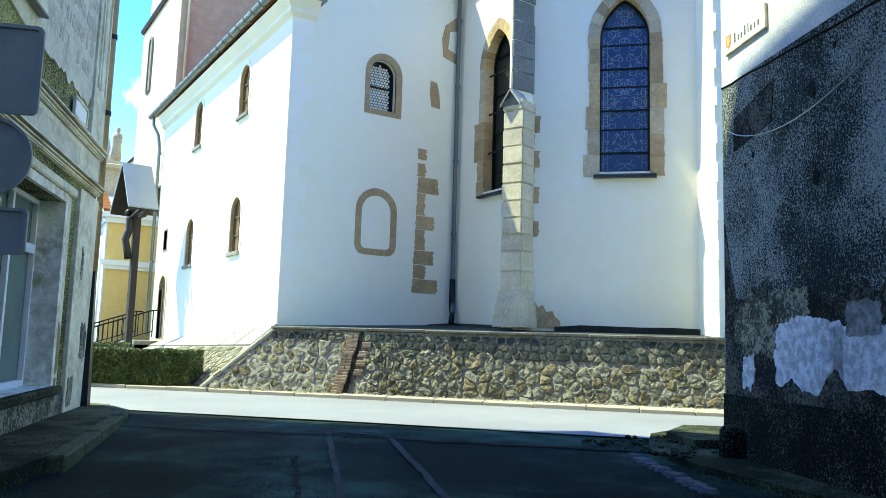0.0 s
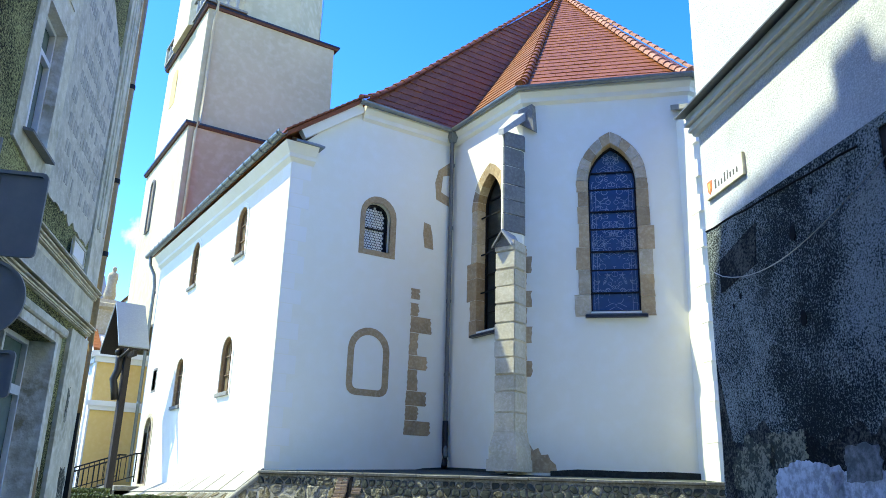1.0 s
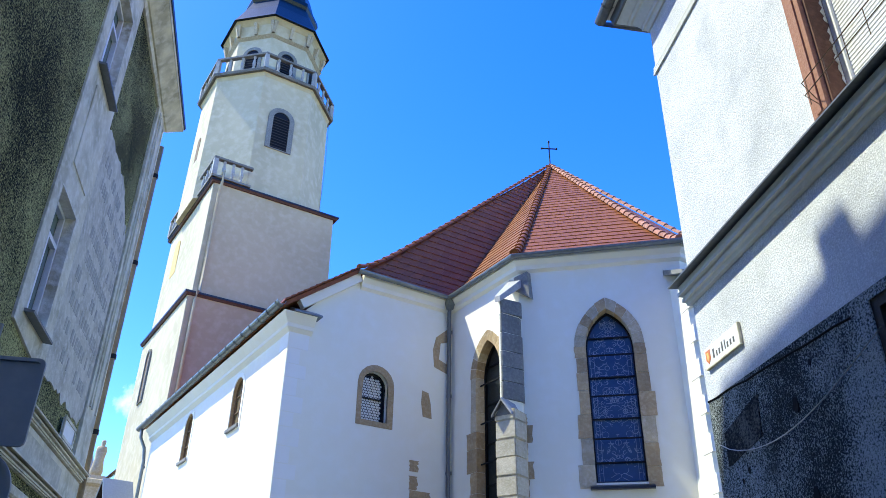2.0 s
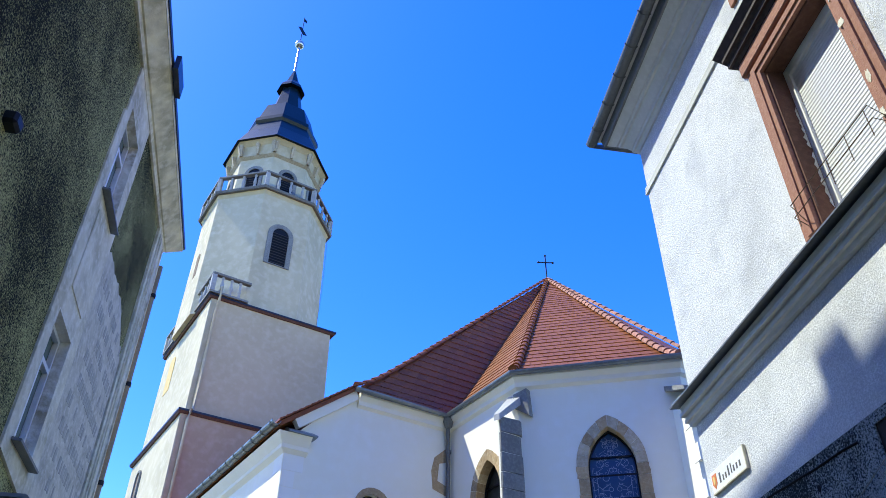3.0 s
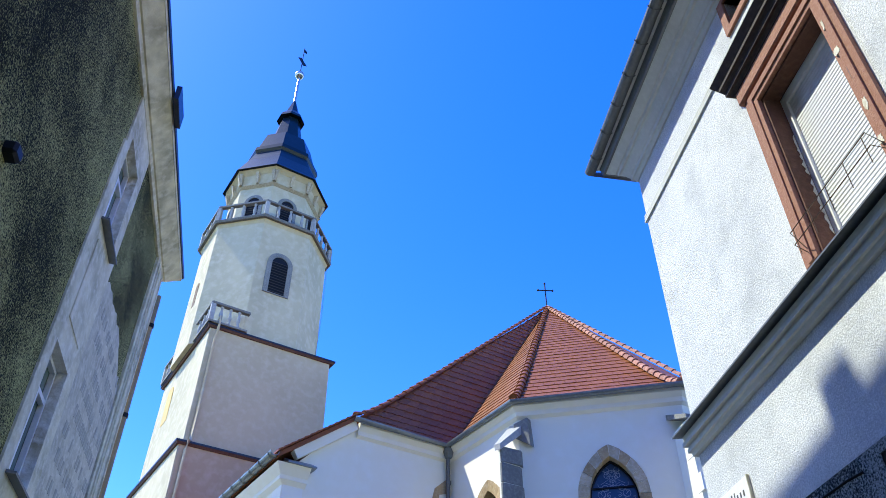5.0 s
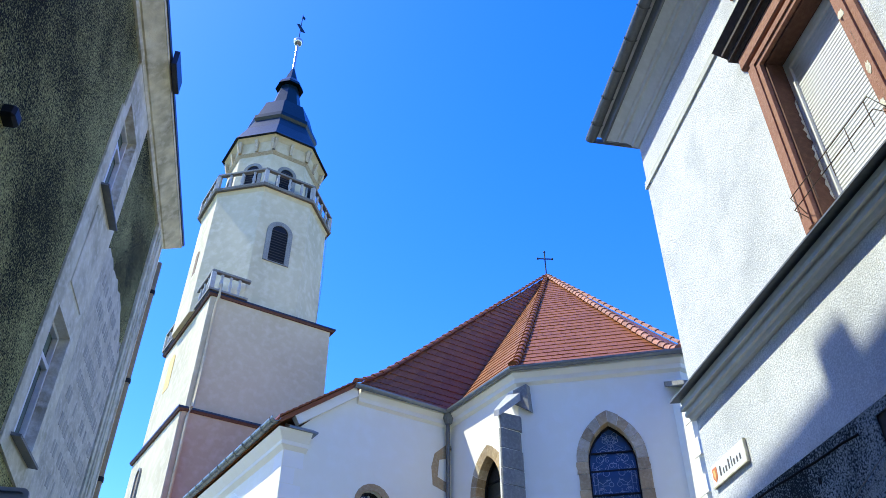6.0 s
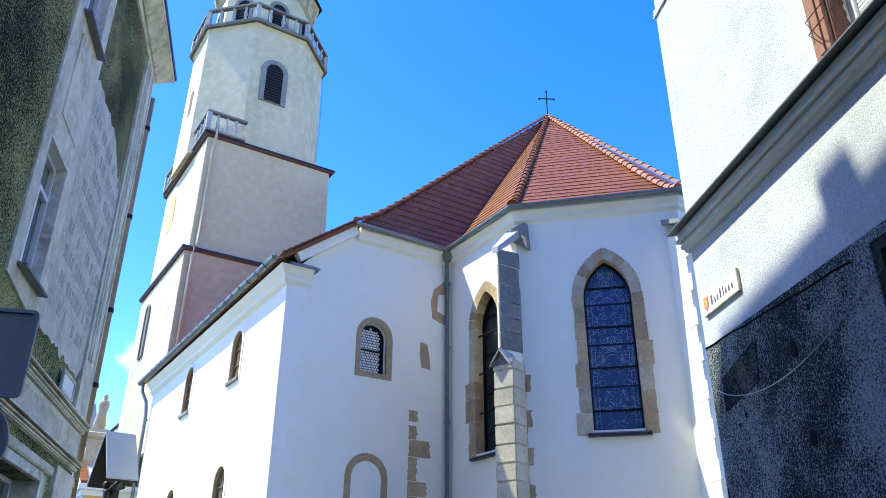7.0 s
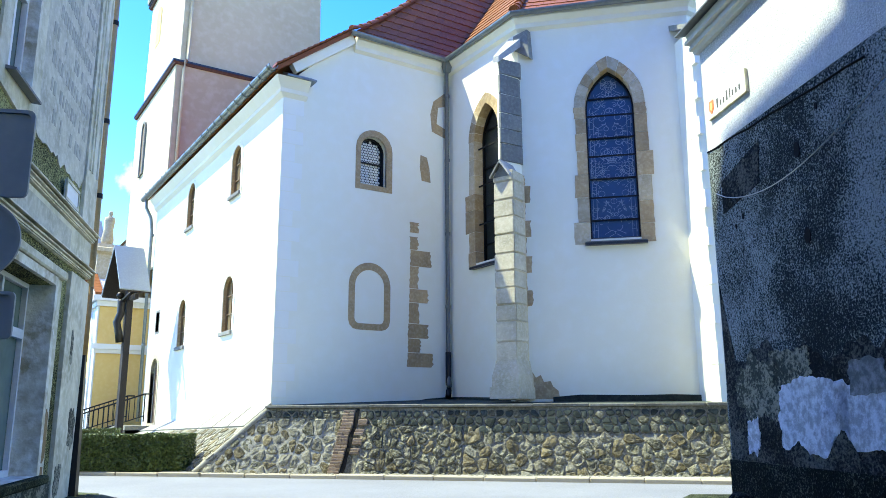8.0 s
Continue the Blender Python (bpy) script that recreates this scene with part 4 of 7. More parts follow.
# second buttress at the next corner of the apse
b2 = Vector((14.3, 11.2))
o2, s2 = Vector((-0.38, -0.92)), Vector((0.92, -0.38))
q = [(-0.3, 0.75), (-0.3, -0.4), (0.3, -0.4), (0.3, 0.75)]
P2 = lambda a, d, z: Vector((b2.x + s2.x * a + o2.x * d, b2.y + s2.y * a + o2.y * d, z))
bm = bmesh.new()
hull(bm, [P2(*p, 1.5) for p in q], [P2(a, d * (0.8 if d > 0 else 1), 10.1) for a, d in q])
bmesh.ops.recalc_face_normals(bm, faces=bm.faces)
far_buttress = part("buttress", bm, PLASTER, church)
bm = bmesh.new()
hull(bm, [P2(-0.4, 0.8, 10.05), P2(0.4, 0.8, 10.05), P2(0.4, -0.3, 10.5), P2(-0.4, -0.3, 10.5)], [P2(-0.4, 0.8, 10.15), P2(0.4, 0.8, 10.15), P2(0.4, -0.3, 10.65), P2(-0.4, -0.3, 10.65)])
part("cap_stone", bm, GREYSTONE, far_buttress)
for i in range(9):
    bm = bmesh.new()
    z = 2.4 + i * 0.85
    m = wall_frame(*P2(-0.3, 0.72, 0).xy, 0.38, 0.92)
    hull(bm, [P2(-0.31, 0.76, z), P2(-0.31, 0.3 + 0.15 * (i % 2), z), P2(-0.2, 0.3, z), P2(-0.2, 0.76, z)], [P2(-0.31, 0.76, z + 0.4), P2(-0.31, 0.3 + 0.15 * (i % 2), z + 0.4), P2(-0.2, 0.3, z + 0.4), P2(-0.2, 0.76, z + 0.4)])
    bmesh.ops.recalc_face_normals(bm, faces=bm.faces)
    part("tooth_stone", bm, QUOIN, far_buttress)
# dark plinth strip at the apse foot
bm = bmesh.new()
sheet(bm, [(0.6, 1.5), (3.9, 1.5), (3.9, 1.78), (3.2, 1.80), (2.5, 1.79), (1.2, 1.81), (0.6, 1.76)], [], -0.06, 0.02, APSE)
part("damp_plinth", bm, BASALT, church, "dark damp stone plinth")
bm = bmesh.new()
sheet(bm, [(3.7, 1.5), (4.88, 1.5), (4.88, 1.84), (4.2, 1.79), (3.8, 1.72)], [], -0.06, 0.02, FRONT)
part("damp_plinth", bm, BASALT, church, "dark damp stone plinth")
bm = bmesh.new()
sheet(bm, [(0.05, 1.5), (2.6, 1.5), (2.6, 1.77), (0.05, 1.84)], [], -0.06, 0.02, CHOIR)
part("damp_plinth", bm, BASALT, church, "dark damp stone plinth")
# fallen plaster at the buttress foot and a cast-iron drain shoe under the downpipe
bm = bmesh.new()
sheet(bm, [(0.12, 1.72), (0.75, 1.72), (0.72, 1.9), (0.6, 2.0), (0.55, 2.12), (0.4, 2.1), (0.33, 2.26), (0.22, 2.2), (0.12, 2.36)], [], -0.008, 0.02, APSE)
part("bare_patch", bm, STONE, church, "bare stone where the plaster has fallen")
bm = bmesh.new()
tube(bm, [(11.28, 17.18, 3.0), (11.28, 17.18, 2.2), (11.24, 17.1, 2.0), (11.12, 16.95, 1.84)], 0.075, 10)
part("drain_shoe", bm, IRON, church, "black cast-iron drain shoe", smooth=True)
# iron cross on the apex
bm = bmesh.new()
tube(bm, [APEX + Vector((0, 0, -0.1)), APEX + Vector((0, 0, 1.45))], 0.03, 6)
tube(bm, [APEX + Vector((-0.3, 0.17, 1.05)), APEX + Vector((0.3, -0.17, 1.05))], 0.03, 6)
for dx, dz in ((-0.3, 1.05), (0.3, 1.05), (0, 1.45)):
    bmesh.ops.create_uvsphere(bm, u_segments=6, v_segments=4, radius=0.06, matrix=Matrix.Translation(APEX + Vector((dx, -dx * 0.57, dz))))
part("roof_cross", bm, IRON, church)
# ---- tower ----
tower = thing("church_tower", "cream and pink plastered church tower with octagonal top and dark spire", "tower", (10.3, 34.9, 0))


def ring4(x0, x1, y0, y1, z):
    return [Vector((x0, y0, z)), Vector((x1, y0, z)), Vector((x1, y1, z)), Vector((x0, y1, z))]


bm = bmesh.new()
hull(bm, ring4(6.88, 13.6, 31.1, 38.6, 0), ring4(6.95, 13.55, 31.15, 38.5, 15.9))
lower_stage = part("lower_stage", bm, CREAM, tower)
bm = bmesh.new()
hull(bm, ring4(6.93, 13.62, 31.08, 31.2, 0), ring4(7.0, 13.57, 31.12, 31.2, 15.85))
part("pink_face", bm, PINK, lower_stage, "faded pink plaster face")
bm = bmesh.new()
hull(bm, ring4(7.15, 13.45, 31.35, 38.4, 15.9), ring4(7.22, 13.4, 31.4, 38.3, 21.9))
upper_stage = part("upper_stage", bm, CREAM, tower)
bm = bmesh.new()
hull(bm, ring4(7.2, 13.47, 31.33, 31.45, 15.9), ring4(7.27, 13.42, 31.38, 31.45, 21.88))
part("pink_face", bm, PINK_PALE, upper_stage, "faded pinkish plaster face")
for z, g, f in ((15.84, 6.80, 31.0), (21.88, 7.06, 31.24)):
    for t, (e, dz0, dz1, mat) in enumerate(((0.07, -0.10, 0.0, RED_DARK), (0.0, 0.0, 0.09, DARK_SHEET))):
        bm = bmesh.new()
        hull(bm, ring4(g + e, 13.68 - e, f + e, 38.65 - e, z + dz0), ring4(g + e * 0.3, 13.68 - e * 0.3, f + e * 0.3, 38.65 - e * 0.3, z + dz1))
        part("ledge_moulding" if t == 0 else "ledge_cover", bm, mat, tower)
OX, OY = 10.2, 34.95
bm = bmesh.new()
hull(bm, octagon(OX, OY, 3.35, 21.9), octagon(OX, OY, 3.25, 29.6))
oct_stage = part("octagon_stage", bm, CREAM, tower)
for a0, a1, z0, z1, mat in ((3.25, 3.35, 29.35, 29.6, CREAM), (3.5, 3.55, 29.6, 29.72, GREYSTONE)):
    bm = bmesh.new()
    hull(bm, octagon(OX, OY, a0, z0), octagon(OX, OY, a1, z1))
    part("gallery_floor", bm, mat, tower)
bm = bmesh.new()
hull(bm, octagon(OX, OY, 2.5, 29.7), octagon(OX, OY, 2.45, 34.0))
lantern = part("lantern", bm, CREAM, tower)
for a0, a1, z0, z1, mat in ((2.48, 2.62, 32.95, 33.1, STONE_PALE), (2.46, 2.55, 33.1, 33.95, CREAM), (2.55, 2.85, 33.95, 34.25, CREAM)):
    bm = bmesh.new()
    hull(bm, octagon(OX, OY, a0, z0), octagon(OX, OY, a1, z1))
    part("lantern_cornice", bm, mat, tower)


def face_frame(a, k, cx=OX, cy=OY):
    """The wall frame of the octagon's face k (0 faces the front), u = 0 in its middle."""
    t = -math.pi / 2 - k * math.pi / 4
    n = Vector((math.cos(t), math.sin(t)))
    return wall_frame(cx + n.x * a, cy + n.y * a, -n.y, n.x)


for k in range(-3, 4):
    f = face_frame(2.55, k)
    for u in (-1.02, 0.0, 1.02):
        bm = bmesh.new()
        hull(bm, [f @ Vector(p) for p in ((u - 0.07, -0.06, 33.25), (u + 0.07, -0.06, 33.25), (u + 0.07, 0.05, 33.25), (u - 0.07, 0.05, 33.25))], [f @ Vector(p) for p in ((u - 0.1, -0.26, 33.98), (u + 0.1, -0.26, 33.98), (u + 0.1, 0.05, 33.98), (u - 0.1, 0.05, 33.98))])
        part("bracket", bm, STONE_PALE, lantern)
profile = [(2.98, 34.22), (2.88, 34.42), (2.35, 35.6), (2.02, 36.5), (2.12, 36.7), (2.08, 37.0), (1.92, 37.15), (1.5, 38.7), (1.05, 38.95), (0.95, 39.2), (0.58, 41.35), (0.86, 41.35), (0.80, 41.6), (0.45, 42.2), (0.1, 43.5)]
bm = bmesh.new()
for (a0, z0), (a1, z1) in zip(profile, profile[1:]):
    hull(bm, octagon(OX, OY, a0, z0), octagon(OX, OY, a1, z1 + 0.004))
spire = part("spire", bm, SLATE, tower, "dark sheet-metal spire in tiers")
bm = bmesh.new()
tube(bm, [(OX, OY, 43.2), (OX, OY, 46.2)], 0.09)
part("finial_rod", bm, ZINC_BRIGHT, spire)
bm = bmesh.new()
bmesh.ops.create_uvsphere(bm, u_segments=16, v_segments=10, radius=0.34, matrix=Matrix.Translation((OX, OY, 46.45)))
part("finial_ball", bm, ZINC_BRIGHT, spire, "bright metal ball", smooth=True)
bm = bmesh.new()
tube(bm, [(OX, OY, 46.7), (OX, OY, 49.6)], 0.03, 6)
hull(bm, [Vector((OX + u * 0.8, OY - u * 0.6 - 0.015, z)) for u, z in ((-0.35, 48.6), (0.1, 47.6), (0.4, 47.45), (0.18, 47.9), (-0.1, 48.5))], [Vector((OX + u * 0.8, OY - u * 0.6 + 0.015, z)) for u, z in ((-0.35, 48.6), (0.1, 47.6), (0.4, 47.45), (0.18, 47.9), (-0.1, 48.5))])
hull(bm, [Vector((OX + u, OY - 0.015, z)) for u, z in ((0, 49.2), (0.22, 49.1), (0.22, 49.35), (0, 49.5))], [Vector((OX + u, OY + 0.015, z)) for u, z in ((0, 49.2), (0.22, 49.1), (0.22, 49.35), (0, 49.5))])
bmesh.ops.recalc_face_normals(bm, faces=bm.faces)
part("weather_vane", bm, SLATE, spire, "dark metal weather vane")


def tower_window(f, u0, u1, z0, zt, sur, parent, louvre=True, mat=None):
    op = arch(u0, u1, z0, zt)
    bm = bmesh.new()
    sheet(bm, op, [], -0.01, 0.02, f)
    w = part("belfry_window", bm, mat or IRON, parent, "dark louvred opening")
    if sur:
        bm = bmesh.new()
        sheet(bm, arch(u0 - sur, u1 + sur, z0 - sur * 0.2, zt + sur), [op], -0.06, 0.03, f)
        part("surround", bm, GREYSTONE, w, "grey stone surround")
    if louvre:
        n = int((zt - z0) / 0.17)
        for i in range(n - 1):
            z = z0 + 0.1 + i * 0.17
            hw = (u1 - u0) / 2
            zs = zt - hw
            half = hw if z < zs else math.sqrt(max(0.01, hw * hw - (z - zs) ** 2))
            c = (u0 + u1) / 2
            bm = bmesh.new()
            hull(bm, [f @ Vector(p) for p in ((c - half, -0.05, z - 0.05), (c + half, -0.05, z - 0.05), (c + half, 0.0, z + 0.03), (c - half, 0.0, z + 0.03))], [f @ Vector(p) for p in ((c - half, -0.05, z - 0.035), (c + half, -0.05, z - 0.035), (c + half, 0.0, z + 0.045), (c - half, 0.0, z + 0.045))])
            part("slat", bm, WOOD_DARK, w)
    return w


F0, FL = face_frame(3.31, 0), face_frame(3.31, 1)
tower_window(F0, -0.55, 0.35, 25.0, 27.35, 0.26, oct_stage)
tower_window(face_frame(3.31, 2), -0.2, 0.3, 24.9, 26.4, 0.0, oct_stage, False, WOOD_BROWN)
for k in range(-1, 3):
    tower_window(face_frame(2.49, k), -0.38, 0.38, 30.2, 32.1, 0.2, lantern, k < 2)
TS = wall_frame(7.18, 38.4, 0, -1)
TSL = wall_frame(6.915, 38.6, 0, -1)
w = tower_window(TS, 1.55, 2.5, 18.9, 20.9, 0, upper_stage, False, YELLOW)
tower_window(TSL, 1.95, 2.5, 12.3, 14.8, 0.12, lower_stage, False, WOOD_BROWN)


def baluster_mesh():
    bm = bmesh.new()
    prof = [(0.09, 0.0), (0.09, 0.08), (0.055, 0.14), (0.10, 0.36), (0.075, 0.55), (0.05, 0.7), (0.08, 0.80), (0.08, 0.86)]
    rings = [[bm.verts.new((r * math.cos(k * math.pi / 4), r * math.sin(k * math.pi / 4), z)) for k in range(8)] for r, z in prof]
    for a, b in zip(rings, rings[1:]):
        for k in range(8):
            bm.faces.new((a[k], a[(k + 1) % 8], b[(k + 1) % 8], b[k]))
    me = bpy.data.meshes.new("baluster")
    bm.to_mesh(me)
    bm.free()
    me.materials.append(GREYSTONE_PALE)
    return me


BAL = baluster_mesh()


def balustrade(name, pts, z, parent, per, closed=False):
    """A stone rail on posts and balusters along plan points."""
    seq = list(zip(pts, pts[1:] + (pts[:1] if closed else [])))[: len(pts) if closed else len(pts) - 1]
    for a, b in seq:
        d = b - a
        f = wall_frame(a.x, a.y, d.x, d.y)
        bm = bmesh.new()
        bevel_box(bm, (-0.08, -0.12, z + 1.0), (d.length + 0.08, 0.12, z + 1.14), 0.02, f)
        rail = part(name, bm, GREYSTONE, parent, "weathered stone balustrade")
        bm = bmesh.new()
        box(bm, (-0.06, -0.1, z), (d.length + 0.06, 0.1, z + 0.1), f)
        part("base_rail", bm, GREYSTONE, rail)
        bm = bmesh.new()
        box(bm, (-0.11, -0.11, z + 0.1), (0.11, 0.11, z + 1.0), f)
        part("post", bm, GREYSTONE_PALE, rail)
        for i in range(per):
            piece("baluster", BAL, rail, f @ Matrix.Translation((d.length * (i + 1) / (per + 1), 0, z + 0.12)))


balustrade("gallery_balustrade", [v.xy for v in octagon(OX, OY, 3.38, 0)], 29.72, tower, 3, True)
balustrade("corner_balustrade", [Vector(p) for p in ((7.1, 33.6), (7.1, 31.25), (8.85, 31.25))], 21.99, tower, 3)
balustrade("corner_balustrade", [Vector(p) for p in ((7.1, 38.5), (7.1, 36.8))], 21.99, tower, 2)
bm = bmesh.new()
tube(bm, [(7.55, 31.6, 22.3), (7.5, 30.95, 22.25), (7.5, 31.0, 21.6), (7.5, 31.2, 21.2), (7.42, 31.25, 16.0), (7.3, 30.9, 15.9), (7.25, 31.0, 15.5), (7.2, 31.02, 9.5)], 0.07)
part("downpipe", bm, PINK_PALE, tower, "plaster-coloured drainpipe", smooth=True)
bm = bmesh.new()
tube(bm, [(13.45, 33.4, 29.3), (13.5, 33.4, 26), (13.42, 33.5, 22)], 0.012, 5)
part("lightning_wire", bm, ZINC, tower)

# ---- retaining wall below the church ----
W0, WD, WN = Vector((7.12, 15.08)), Vector((0.746, -0.666)), Vector((0.666, 0.746))


def wl(s, d, z):
    p = W0 + WD * s + WN * d
    return Vector((p.x, p.y, z))


bm = bmesh.new()
hull(bm, [wl(-1.7, 0.015, 0), wl(12, 0.015, 0), wl(12, 3, 0), wl(-1.7, 0.9, 0)], [wl(-1.7, 0.40, 1.52), wl(12, 0.40, 1.52), wl(12, 3, 1.52), wl(-1.7, 0.9, 1.52)])
hull(bm, [wl(-3.2, 0.015, 0), wl(-1.69, 0.015, 0), wl(-1.69, 1.5, 0), wl(-3.2, 1.5, 0)], [wl(-3.19, 0.04, 0.2), wl(-1.69, 0.40, 1.5), wl(-1.69, 1.4, 1.5), wl(-3.19, 1.5, 0.3)])
retaining_wall = part("retaining_wall", bm, MORTAR)
tagged(retaining_wall, "rough rubble stone retaining wall with brick patch and cracks", "wall", kind="structure")


def wall_point(s, v, out=0.0):
    """On the battered face: s along, v from 0 at the foot to 1 at the coping."""
    return wl(s, 0.42 * v - out, 0.12 + 1.4 * v)


TALL = 1.46


def clip(poly, px, py, nx, ny):
    """Keep the part of a polygon on the inner side of a line (normal points out)."""
    out = []
    for (ax, ay), (bx, by) in zip(poly, poly[1:] + poly[:1]):
        da, db = (ax - px) * nx + (ay - py) * ny, (bx - px) * nx + (by - py) * ny
        if da <= 0:
            out.append((ax, ay))
        if da * db < 0:
            k = da / (da - db)
            out.append((ax + (bx - ax) * k, ay + (by - ay) * k))
    return out


def cells(box4, w, h, jit, sd, tall=TALL, lines=(), joint=0.012, drop=0.0):
    """Rubble cells of mixed size: nearest-centre regions of scattered centres, in metres, drawn in by the joint."""
    s0, s1, v0, v1 = box4
    h0, h1 = v0 * tall, v1 * tall
    rnd = random.Random(sd)
    rows, cols = max(1, round((h1 - h0) / h)), max(1, round((s1 - s0) / w))
    pts = []
    for j in range(rows):
        for i in range(cols):
            if rnd.random() < drop:
                continue
            pts.append((s0 + (s1 - s0) * (i + 0.5 + 0.5 * (j % 2) - 0.25 + rnd.uniform(-jit, jit)) / cols, h0 + (h1 - h0) * (j + 0.5 + rnd.uniform(-jit, jit)) / rows))
    out = []
    for n, (x, y) in enumerate(pts):
        poly = [(s0, h0), (s1, h0), (s1, h1), (s0, h1)]
        for m, (qx, qy) in enumerate(pts):
            if m == n or abs(qx - x) > 3.2 * w or abs(qy - y) > 4 * h:
                continue
            dx, dy = qx - x, qy - y
            d = math.hypot(dx, dy)
            poly = clip(poly, (x + qx) / 2 - dx / d * joint, (y + qy) / 2 - dy / d * joint, dx / d, dy / d)
        for l in lines:
            poly = clip(poly, *l)
        if len(poly) > 2:
            area = abs(sum(ax * by - bx * ay for (ax, ay), (bx, by) in zip(poly, poly[1:] + poly[:1]))) / 2
            if area > 0.0025:
                out.append([(px, py / tall) for px, py in poly])
    return out


def stone_mesh(poly, where, proud, rough, seed, mat, parent, name, tall=TALL):
    """One rough stone: an uneven outline, and a broken, craggy face that leans its own way."""
    rnd = random.Random(seed)
    n = len(poly)
    cs, cv = sum(p[0] for p in poly) / n, sum(p[1] for p in poly) / n
    rim = []
    edges = [math.hypot(b[0] - a[0], (b[1] - a[1]) * tall) for a, b in zip(poly, poly[1:] + poly[:1])]
    step = sum(edges) / 11
    for (a, b), e in zip(zip(poly, poly[1:] + poly[:1]), edges):
        k = max(1, round(e / step))
        rim += [(a[0] + (b[0] - a[0]) * i / k, a[1] + (b[1] - a[1]) * i / k) for i in range(k)]
    m = len(rim)
    # corners knocked off
    rim = [tuple(0.6 * rim[i][c] + 0.2 * rim[i - 1][c] + 0.2 * rim[(i + 1) % m][c] for c in (0, 1)) for i in range(m)]
    rr = [rnd.uniform(0.9, 1.05) for _ in rim]
    tu, tv = rnd.uniform(-1, 1) * rough, rnd.uniform(-1, 0.6) * rough
    size = max(0.05, max(abs(p[0] - cs) for p in poly))
    high = max(0.03, max(abs(p[1] - cv) for p in poly))

    def at_(p, k, dep, amp):
        q = (cs + (p[0] - cs) * k, cv + (p[1] - cv) * k)
        crag = noise.noise((q[0] * 11 + seed, q[1] * 16, seed * 0.37)) * 1.3
        return where(q[0], q[1], dep + amp * (crag * rough + 0.5 * tu * (q[0] - cs) / size + 0.5 * tv * (q[1] - cv) / high))
    verts = [at_(p, r, -0.05, 0) for p, r in zip(rim, rr)]
    verts += [at_(p, r * 0.985, proud * 0.35, 0.35) for p, r in zip(rim, rr)]
    verts += [at_(p, r * rnd.uniform(0.74, 0.9), proud, 1) for p, r in zip(rim, rr)]
    verts += [at_(p, r * rnd.uniform(0.35, 0.5), proud * 1.1, 1.2) for p, r in zip(rim, rr)]
    verts.append(at_((cs, cv), 1, proud * 1.1, 1.2))
    faces = []
    for i in range(m):
        j = (i + 1) % m
        for k in range(3):
            faces += [(k * m + i, k * m + j, k * m + m + j), (k * m + i, k * m + m + j, k * m + m + i)]
        faces.append((3 * m + i, 3 * m + j, 4 * m))
    me = bpy.data.meshes.new(name)
    me.from_pydata(verts, [], faces)
    me.materials.append(mat)
    ob = new(name, me)
    ob.parent = parent
    return ob


CRACK = 0.30


def crack_at(v):
    return CRACK + 0.08 - 0.26 * (1 - v) + 0.03 * noise.noise((v * 6, 1, 2))


def seam_line(s):
    """Height share at which the rubble ends and the dark band above begins."""
    return 0.83 - 0.045 * max(0.0, min(4.0, s - CRACK)) + 0.03 * noise.noise((s * 2.2, 5, 1))


def mortar_bed(name, s0, s1, top, out, amp, mat, left=None):
    """Lumpy mortar nearly flush with the stones."""
    verts, faces = [], []
    cols, rows = round((s1 - s0) / 0.07), 18
    for i in range(cols + 1):
        s = s0 + (s1 - s0) * i / cols
        lim = top(s)
        for j in range(rows + 1):
            v = lim * j / rows
            d = out + amp * noise.noise((s * 9, v * 14, 3)) + amp * noise.noise((s * 23, v * 30, 8))
            verts.append(wall_point(s, v, d if j < rows else -0.03))
    for i in range(cols):
        for j in range(rows):
            o = i * (rows + 1) + j
            faces.append((o, o + rows + 1, o + rows + 2, o + 1))
    me = bpy.data.meshes.new(name)
    me.from_pydata(verts, [], faces)
    me.materials.append(mat)
    ob = new(name, me)
    ob.parent = retaining_wall


